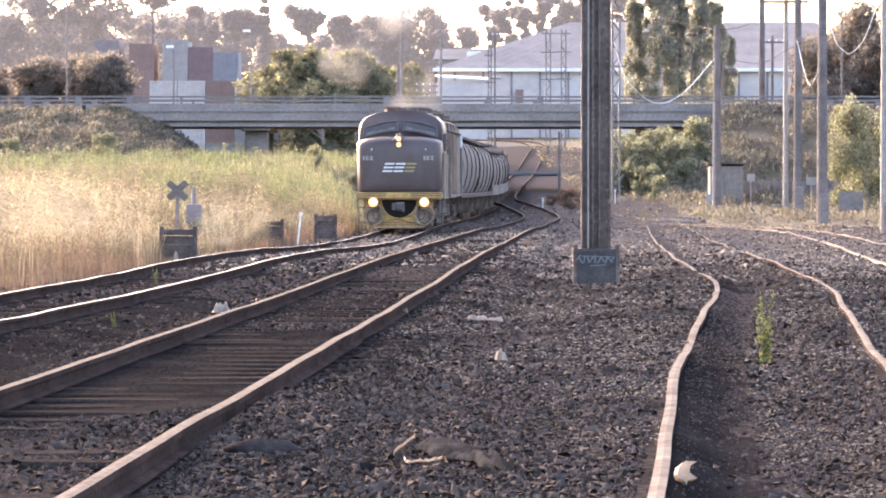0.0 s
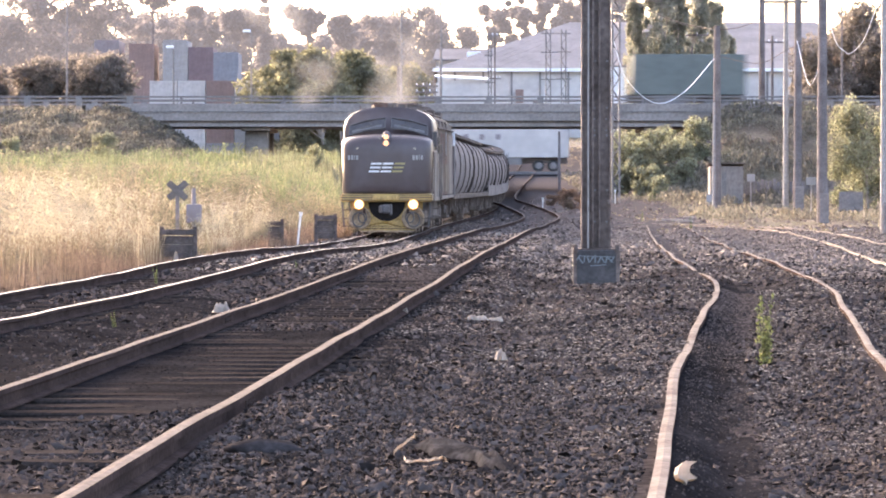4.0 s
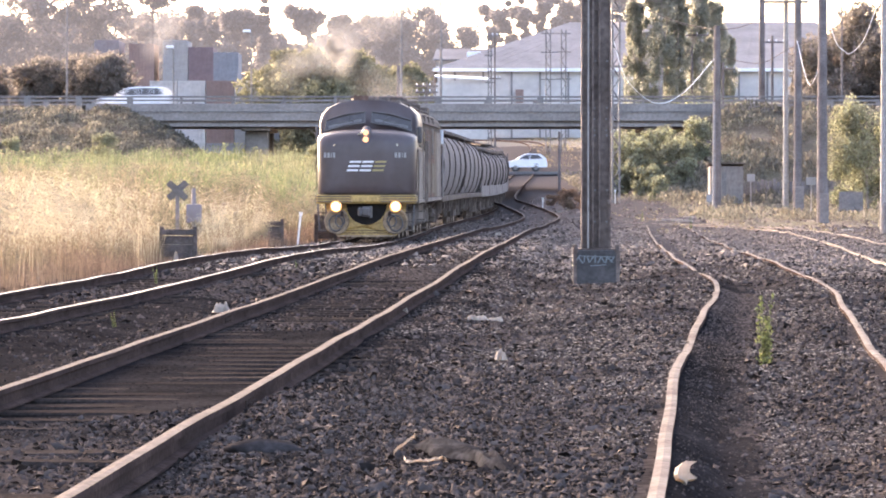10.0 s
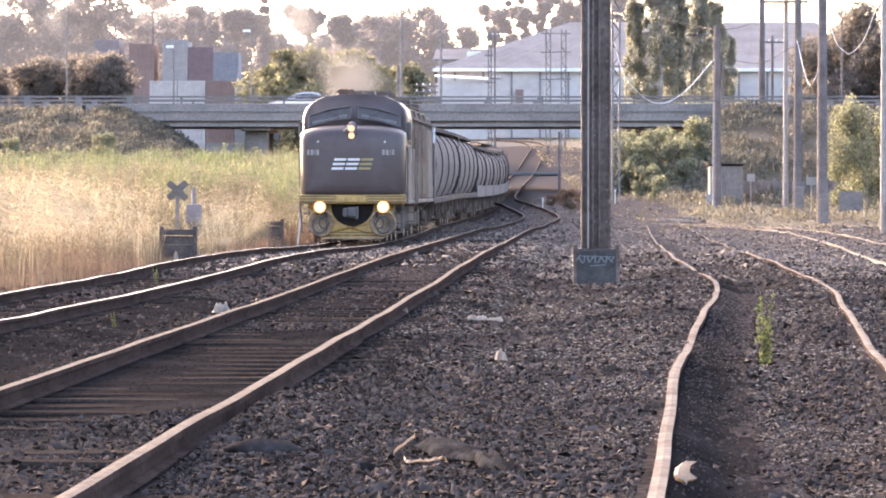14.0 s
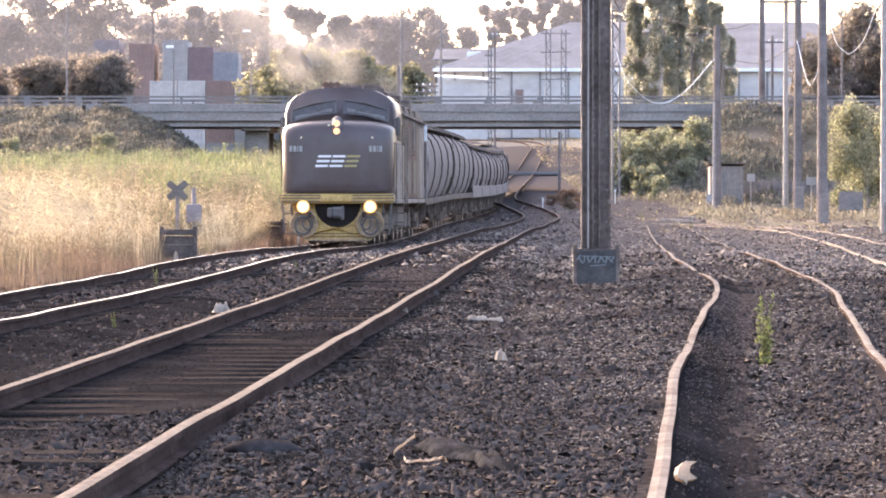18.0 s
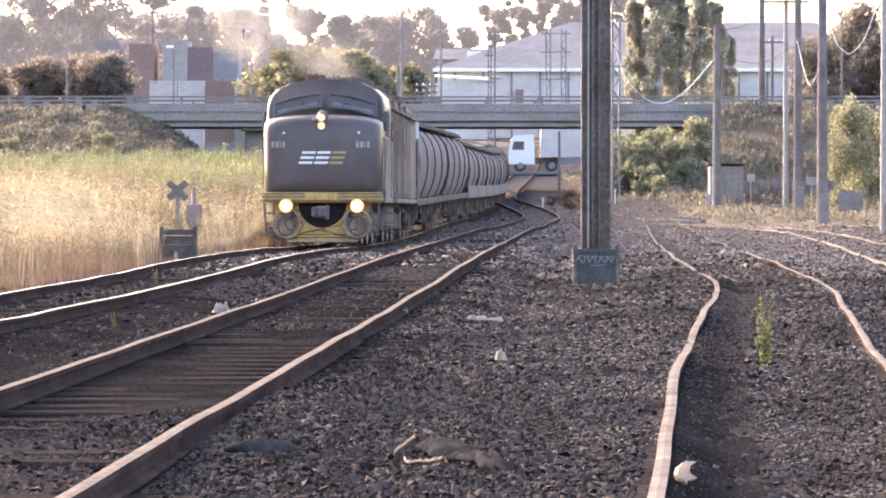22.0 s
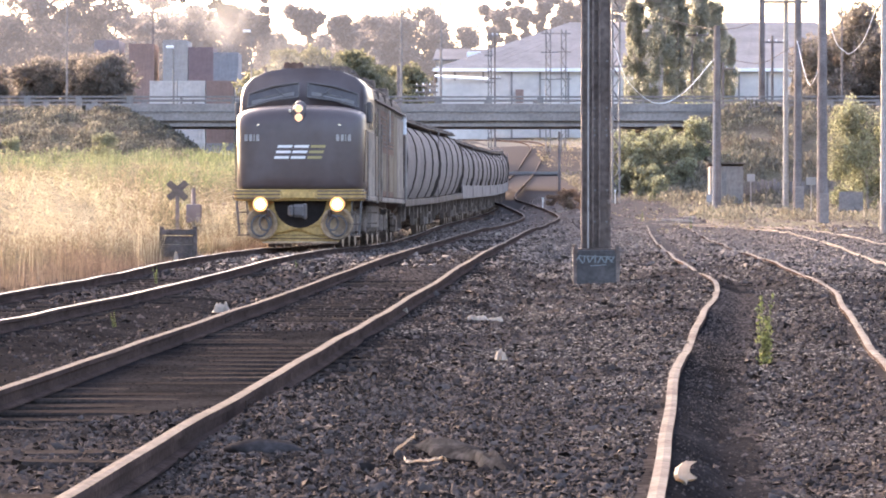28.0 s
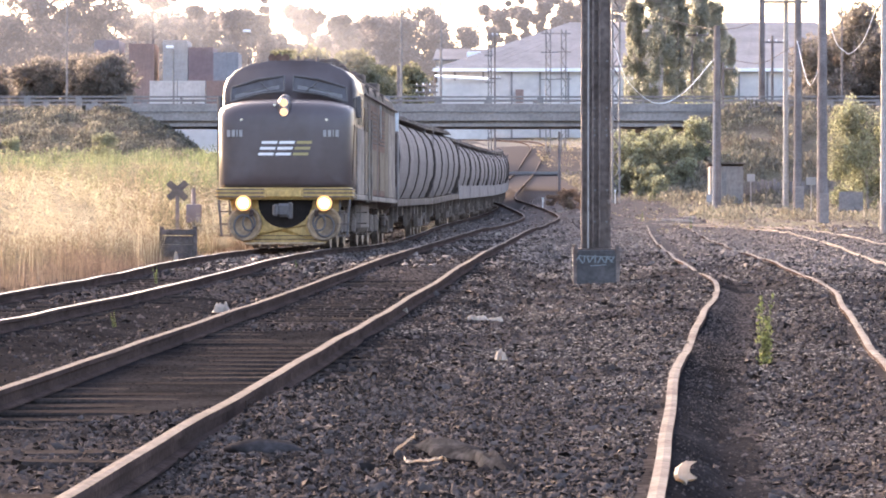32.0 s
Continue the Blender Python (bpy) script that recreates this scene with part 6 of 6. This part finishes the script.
def bent_sheet():
    bm = bmesh.new()
    outer = [(0.0, 0.05), (0.010, 0.088), (0.045, 0.112), (0.10, 0.108), (0.066, 0.085), (0.060, 0.055), (0.098, 0.026), (0.050, 0.018), (0.040, -0.006), (0.034, 0.012), (0.008, 0.026)]
    plate(bm, [(x, 0.0, z) for x, z in outer], 0.07)
    o = part("bent_metal_strip", bm, M["paper"])
    o.matrix_basis = pose(1.06, 15.25, ground_z(1.11, 15.25) + 0.02, -14, 0, 12) @ Matrix.Scale(0.93, 4)
    tagged(o, "bent pale metal strip lying beside the rail", "scrap metal")


bent_sheet()


def weed(x, y, h, n, seed, label):
    rnd = random.Random(seed)
    z = ground_z(x, y)
    p = thing("weed", label, "weed", pose(x, y, z - 0.02))
    for i in range(n):
        a, b = rnd.uniform(0, 6.28), rnd.uniform(0.02, 0.15)
        top = Vector((math.cos(a) * b * h, math.sin(a) * b * h, h * (1.0 - 0.75 * (i / n)) * rnd.uniform(0.85, 1.05)))
        part("stem", rod(bmesh.new(), (0, 0, 0), top, 0.004, 0.0015, 5), M["leaf_weed"], p)
        cl = [(top.x * u, top.y * u, top.z * u, 0.085 * h * (1.3 - u)) for u in (0.12, 0.25, 0.4, 0.55, 0.7, 0.85, 0.97)]
        crown_mesh("leaves", cl, 7, 0.040 * h, M["leaf_weed"], p, seed + i, 1.3)


weed(2.69, 28.3, 0.68, 9, 41, "tall fresh green weed growing between the rails")
for i, (x, y, h) in enumerate(((10.6, 145, 0.7), (9.4, 160, 0.6), (-4.4, 52, 0.35), (-2.6, 60, 0.2), (-3.5, 36, 0.2))):
    weed(x, y, h, 5, 50 + i, "small green weed beside the rail")


# ---- old timber and scrap at the ends of the sidings ----
def scrap_timber(x, y, length, rz, label):
    p = part("loose_sleeper", box(bmesh.new(), -length / 2, length / 2, -0.11, 0.11, -0.06, 0.06, 0.02), M["pale_timber"])
    p.matrix_basis = pose(x, y, ground_z(x, y) + 0.055, 0, 0, rz)
    tagged(p, label, "timber")


M["pale_timber"] = material("pale_timber", (0.40, 0.35, 0.31), 0.9, vary=0.25, scale=1.5, fine=12.0, second=(0.30, 0.26, 0.23), gloss=0.05)
for x, y, n, rz in ((11.2, 168, 1.3, 8), (11.9, 166, 0.7, -35), (5.95, 170, 0.55, 4), (13.9, 172, 0.6, 12), (12.6, 174, 0.5, -20), (17.9, 150, 0.5, 5)):
    scrap_timber(x, y, n, rz, "weathered pale timber lying on the ballast")

# ---- vehicles ----
M["car_white"] = material("car_white", (0.72, 0.73, 0.76), 0.25, vary=0.04, scale=0.8, fine=6.0)
M["car_red"] = material("car_red", (0.20, 0.06, 0.06), 0.3, vary=0.06, scale=0.8, fine=6.0)
M["tyre"] = material("tyre", (0.03, 0.03, 0.03), 0.9, vary=0.2)
M["tail_red"] = material("tail_red", (0.4, 0.03, 0.03), 0.3, vary=0.05)
M["lamp_on"] = glow("lamp_on", (1.0, 0.9, 0.75), 6.0)


def wheel_part(parent, x, y, r, w=0.22):
    t = part("wheel", rod(bmesh.new(), (0, -w / 2, 0), (0, w / 2, 0), r, r, 18), M["tyre"], parent)
    t.matrix_basis = pose(x, y, r)
    for s in (-1, 1):
        part("rim", rod(bmesh.new(), (0, s * w / 2, 0), (0, s * (w / 2 + 0.012), 0), r * 0.62, r * 0.55, 14), M["steel_grey"], t)
    return t


def car(label, paint, profile, glass, length, width=1.82, lit=False):
    """profile: side outline (x, z) with the front at x = 0; glass: outline of the side windows."""
    c = thing("car", label, "car")
    bm = bmesh.new()
    rings = []
    zmax = max(z for _, z in profile)
    for u in (-1, -0.93, 0.93, 1):
        rings.append([Vector((x, u * width / 2 * (1 if z < 0.9 else 1 - 0.16 * (z - 0.9) / (zmax - 0.9)), z if abs(u) < 1 else 0.35 + (z - 0.35) * 0.96)) for x, z in profile])
    part("body", loft(bm, rings), M[paint], c)
    for s in (-1, 1):
        yy = lambda z: s * (width / 2 * (1 - 0.16 * max(0, z - 0.9) / (zmax - 0.9)) + 0.004)
        for g in glass:
            part("window", plate(bmesh.new(), [(x, yy(z), z) for x, z in g], 0.012 * s, (0, 1, 0)), M["screen"], c)
        part("headlight", box(bmesh.new(), 0.02, 0.3, s * 0.72 - 0.14, s * 0.72 + 0.14, 0.62, 0.78, 0.03), M["lamp_on"] if lit else M["mirror_board"], c)
        part("tail_light", box(bmesh.new(), length - 0.2, length + 0.01, s * 0.74 - 0.1, s * 0.74 + 0.1, 0.75, 0.95, 0.02), M["tail_red"], c)
        part("door_mirror", box(bmesh.new(), 1.35, 1.5, s * (width / 2 + 0.08) - 0.08, s * (width / 2 + 0.08) + 0.08, 0.95, 1.08, 0.02), M[paint], c)
        for x in (0.85, length - 0.95):
            wheel_part(c, x, s * (width / 2 - 0.12), 0.33)
    return c


SEDAN = [(0.0, 0.35), (0.0, 0.62), (0.12, 0.74), (1.15, 0.92), (1.85, 1.36), (2.3, 1.45), (3.0, 1.43), (3.75, 1.08), (4.55, 1.02), (4.65, 0.8), (4.6, 0.35)]
SEDAN_G = [[(1.42, 0.98), (1.95, 1.32), (2.45, 1.38), (2.45, 0.98)], [(2.52, 0.98), (2.52, 1.38), (2.95, 1.36), (3.5, 1.05), (3.4, 0.98)]]
SUV = [(0.0, 0.4), (0.0, 0.8), (0.15, 0.95), (1.2, 1.10), (1.9, 1.62), (2.4, 1.72), (4.3, 1.70), (4.75, 1.2), (4.8, 0.6), (4.75, 0.4)]
SUV_G = [[(1.5, 1.14), (2.0, 1.56), (2.6, 1.63), (2.6, 1.14)], [(2.68, 1.14), (2.68, 1.63), (3.5, 1.63), (3.5, 1.14)], [(3.58, 1.14), (3.58, 1.62), (4.15, 1.6), (4.4, 1.2)]]


UTE = [(0.0, 0.45), (0.0, 0.95), (0.2, 1.08), (1.25, 1.2), (1.85, 1.76), (2.2, 1.86), (3.0, 1.84), (3.35, 1.25), (5.0, 1.18), (5.05, 0.6), (5.0, 0.45)]
UTE_G = [[(1.55, 1.25), (2.0, 1.70), (2.5, 1.76), (2.5, 1.25)], [(2.57, 1.25), (2.57, 1.76), (2.95, 1.74), (3.15, 1.3)]]


HATCH = [(0.0, 0.35), (0.0, 0.68), (0.12, 0.8), (0.85, 0.98), (1.5, 1.42), (1.9, 1.5), (2.9, 1.46), (3.4, 1.1), (3.5, 0.7), (3.45, 0.35)]
HATCH_G = [[(1.1, 1.02), (1.58, 1.36), (2.0, 1.42), (2.0, 1.02)], [(2.07, 1.02), (2.07, 1.42), (2.75, 1.39), (3.1, 1.08)]]


def truck(label, box_mat, length, cab_mat, high=3.9, bars=False):
    t = thing("truck", label, "truck")
    cab = [(0.0, 0.6), (0.0, 1.5), (0.15, 2.6), (0.5, 3.0), (2.1, 3.1), (2.2, 0.6)]
    part("cab", plate(bmesh.new(), [(x, -1.2, z) for x, z in cab], 2.4), M[cab_mat], t)
    for s in (-1, 1):
        part("cab_window", plate(bmesh.new(), [(x, s * 1.205, z) for x, z in ((0.3, 1.8), (0.45, 2.5), (1.3, 2.5), (1.3, 1.8))], 0.01 * s), M["screen"], t)
        part("headlight", box(bmesh.new(), -0.03, 0.05, s * 0.9 - 0.15, s * 0.9 + 0.15, 0.8, 1.0), M["mirror_board"], t)
    part("windscreen", plate(bmesh.new(), [(-0.01, -1.0, 1.75), (-0.01, 1.0, 1.75), (0.13, 1.0, 2.6), (0.13, -1.0, 2.6)], 0.02, (-1, 0, 0)), M["screen"], t)
    part("cargo_box", box(bmesh.new(), 2.7, 2.7 + length, -1.24, 1.24, 1.15, high, 0.04), M[box_mat], t)
    part("chassis", box(bmesh.new(), 1.8, 2.6 + length, -0.5, 0.5, 0.65, 1.14), M["under"], t)
    part("skirt", box(bmesh.new(), 4.2, 1.0 + length - 2.2, -1.2, -1.12, 0.55, 1.1), M["steel_grey"], t)
    if bars:
        for i in range(5):
            part("marking", box(bmesh.new(), 3.4 + i * 1.35, 3.8 + i * 1.35, -1.256, -1.242, 2.65, 3.1), M["box_mauve"], t)
    for x in (1.0, 3.6, length + 0.2, length + 1.4):
        for s in (-1, 1):
            wheel_part(t, x, s * 1.05, 0.48, 0.28)
    return t


# ---- exhaust smoke in soft rigid puffs ----
def smoke_material():
    """Soft thin flecks: densest in the middle of each, fading to nothing at its rim."""
    m = bpy.data.materials.new("smoke")
    m.use_nodes = True
    nt = m.node_tree
    nodes, links = nt.nodes, nt.links
    nodes.remove(nodes["Principled BSDF"])
    uv, ramp = nodes.new("ShaderNodeUVMap"), nodes.new("ShaderNodeMapRange")
    dist = nodes.new("ShaderNodeVectorMath")
    dist.operation = "DISTANCE"
    dist.inputs[1].default_value = (0.5, 0.5, 0)
    for k, v in (("From Min", 0.5), ("From Max", 0.0), ("To Min", 0.0), ("To Max", 0.15)):
        ramp.inputs[k].default_value = v
    d, tr, clear = nodes.new("ShaderNodeBsdfDiffuse"), nodes.new("ShaderNodeBsdfTranslucent"), nodes.new("ShaderNodeBsdfTransparent")
    d.inputs[0].default_value = tr.inputs[0].default_value = (0.38, 0.375, 0.38, 1)
    both, mix = nodes.new("ShaderNodeMixShader"), nodes.new("ShaderNodeMixShader")
    links.new(uv.outputs[0], dist.inputs[0])
    links.new(dist.outputs["Value"], ramp.inputs["Value"])
    links.new(d.outputs[0], both.inputs[1])
    links.new(tr.outputs[0], both.inputs[2])
    links.new(ramp.outputs[0], mix.inputs[0])
    links.new(clear.outputs[0], mix.inputs[1])
    links.new(both.outputs[0], mix.inputs[2])
    links.new(mix.outputs[0], nodes["Material Output"].inputs["Surface"])
    return m


M["smoke"] = smoke_material()


def puff(seed, n=7):
    """A drifting cloud of thin soft flecks."""
    rng = np.random.default_rng(300 + seed)
    c = np.clip(rng.normal(0, 1, (n, 3)), -1.5, 1.5) * (0.45, 1.2, 0.40)
    r = rng.uniform(0.55, 0.95, n)
    a = rng.normal(0, 1, (n, 3)) * (1.0, 0.35, 1.0)
    b = np.cross(a, rng.normal(0, 0.35, (n, 3)) + (0, 1, 0))
    a *= (r / np.linalg.norm(a, axis=1))[:, None]
    b *= (r / np.linalg.norm(b, axis=1))[:, None]
    turn = np.arange(10) * math.pi / 5
    v = c[:, None] + a[:, None] * np.cos(turn)[None, :, None] + b[:, None] * np.sin(turn)[None, :, None]
    ob = raw_mesh("smoke_puff", v.reshape(-1, 3), [tuple(range(10))], 10, n, [M["smoke"]])
    ring = np.stack((0.5 + 0.5 * np.cos(turn), 0.5 + 0.5 * np.sin(turn)), -1)
    ob.data.uv_layers.new(name="UVMap").data.foreach_set("uv", np.tile(ring.ravel().astype(np.float32), n))
    return tagged(ob, "thin grey exhaust smoke drifting from the locomotive", "smoke", "exhaust smoke", kind="stuff")


PUFFS = [puff(i) for i in range(18)]


def smoke_rows(i):
    """Inside the hood until its turn, then up and away to one side."""
    rnd = random.Random(900 + i)
    start = -7.0 + i * 2.2
    dx, dy, up = rnd.uniform(-1.1, -0.1), rnd.uniform(0.1, 0.6), rnd.uniform(0.12, 0.75)
    rows = []
    for k in range(33):
        t = float(k)
        p = along_a(y_front(max(0.0, min(t, start))), 10.5)
        u = max(0.0, t - start)
        rise = 2.6 + (1.7 * min(u, 1.0) + up * max(0.0, u - 1.0))
        rows.append((t, pose(p.x + dx * max(0.0, u - 0.8), p.y + dy * max(0.0, u - 0.8), p.z + rise, 0, 0, 3.0 * max(0.0, u - 1.5))))
    return rows


# ---- what moves ----
def drive(v, y, z, way, t_ref, x_ref, speed, wait, leave):
    """Along the road at one speed past x_ref at t_ref; before and after it the vehicle stands at wait and leave. way: +1 drives towards +x."""
    turn = 0.0 if way < 0 else 180.0
    spot = lambda x: pose(x, y, z, 0, 0, turn)
    t_in, t_out = t_ref + (wait - x_ref) / (way * speed), t_ref + (leave - x_ref) / (way * speed)
    rows = []
    if t_in > 0.3:
        rows += [(0.0, spot(wait)), (round(t_in, 1), spot(wait))]
    k = 0
    while k <= 64:
        t = k * 0.5
        if max(0.0, t_in + 0.2) < t < min(31.8, t_out - 0.2) or (t == 0.0 and t_in <= 0.3):
            rows.append((t, spot(x_ref + way * speed * (t - t_ref))))
        k += 1
    if t_out < 31.7:
        rows += [(round(t_out, 1), spot(leave)), (32.0, spot(leave))]
    else:
        rows.append((32.0, spot(x_ref + way * speed * (32.0 - t_ref))))
    walk(v, rows)


def drive_through(v, y, z, points):
    walk(v, [(t, pose(x, y, z)) for t, x in points])


def y_front(t):
    return 115.93 - 1.811 * t + 0.01475 * t * t


def on_rails(thing_, back, length, side=0.0):
    rows = []
    for i in range(17):
        t = i * 2.0
        p, q = along_a(y_front(t), back), along_a(y_front(t), back + length)
        d = q - p
        m = Matrix.Translation(p) @ pose(side, 0, 0, math.degrees(math.atan2(d.z, d.y)), 0, -math.degrees(math.atan2(d.x, d.y)))
        rows.append((t, m))
    walk(thing_, rows)


def rolling(w, r):
    """A wheelset turns as its vehicle rolls."""
    at0 = w.matrix_basis.translation.copy()
    rows = []
    for i in range(65):
        t = i * 0.5
        rows.append((t, Matrix.Translation(at0) @ pose(0, 0, 0, math.degrees((y_front(0) - y_front(t)) / r), 0, 0)))
    walk(w, rows)


BRIDGE_Z, CROSS_Z = 6.61, 2.87
CARS = [car("white sedan driving over the bridge", "car_white", SEDAN, SEDAN_G, 4.6),
        car("white four-wheel-drive car driving over the bridge", "car_white", SUV, SUV_G, 4.8),
        car("low white sedan driving over the bridge", "car_white", SEDAN, SEDAN_G, 4.6),
        car("pale silver pickup driving over the bridge", "car_white", UTE, UTE_G, 5.0),
        car("white four-wheel-drive car on the crossing road", "car_white", SUV, SUV_G, 4.8),
        car("dark red sedan with a lit headlight on the crossing road", "car_red", SEDAN, SEDAN_G, 4.6, lit=True),
        car("white hatchback on the crossing road", "car_white", HATCH, HATCH_G, 3.5)]
TRUCKS = [truck("truck with a dark green container on the bridge", "box_green", 7.7, "car_white"),
          truck("dark-cabbed truck with a long white trailer", "far_paint", 12.2, "box_green", 4.1, True),
          truck("white truck with a plain pale box", "far_paint", 9.0, "car_white", 4.1)]


def motions():
    on_rails(LOCO, 0.0, 16.0, -0.07)
    back = 16.4
    for h in HOPPERS:
        length = LONG if h in HOPPERS[:2] else SHORT
        on_rails(h, back, length)
        back += length + 0.1
    for w in LOCO_WHEELS:
        rolling(w, 0.51)
    for h in HOPPERS[:4]:
        for w in h.children:
            if w.name.startswith("wheelset"):
                rolling(w, 0.46)
    for i, p in enumerate(PUFFS):
        walk(p, smoke_rows(i))
    lane, far_lane = 231.0, 235.8
    drive(CARS[0], lane, BRIDGE_Z, -1, 1.0, 14.0, 24.3, 44, -88)
    drive(TRUCKS[0], lane, BRIDGE_Z, -1, 5.5, -24.4, 23.0, 50, -80)
    drive(CARS[1], lane, BRIDGE_Z, -1, 9.0, 0.06, 23.4, 64, -64)
    drive(CARS[2], lane, BRIDGE_Z - 0.1, -1, 13.0, 7.9, 19.6, 70, -56)
    drive(CARS[3], far_lane, BRIDGE_Z + 0.06, 1, 30.0, 5.45, 25.0, -50, 60)
    cross = 283.6
    drive_through(TRUCKS[1], cross, CROSS_Z, [(0.0, 11.7), (1.5, 7.2), (3.0, 2.7), (4.2, -6.5), (5.3, -22.0), (7.0, -55.0), (9.0, -85.0), (32.0, -85.0)])
    drive(CARS[4], cross, CROSS_Z, -1, 6.0, 6.95, 4.5, 36, -66)
    drive(CARS[5], cross, CROSS_Z, -1, 8.0, 7.6, 4.5, 44, -60)
    drive(CARS[6], cross, CROSS_Z, -1, 10.0, 5.2, 4.2, 52, -54)
    drive(TRUCKS[2], cross, CROSS_Z, -1, 22.5, 3.7, 3.5, 62, -46)


motions()
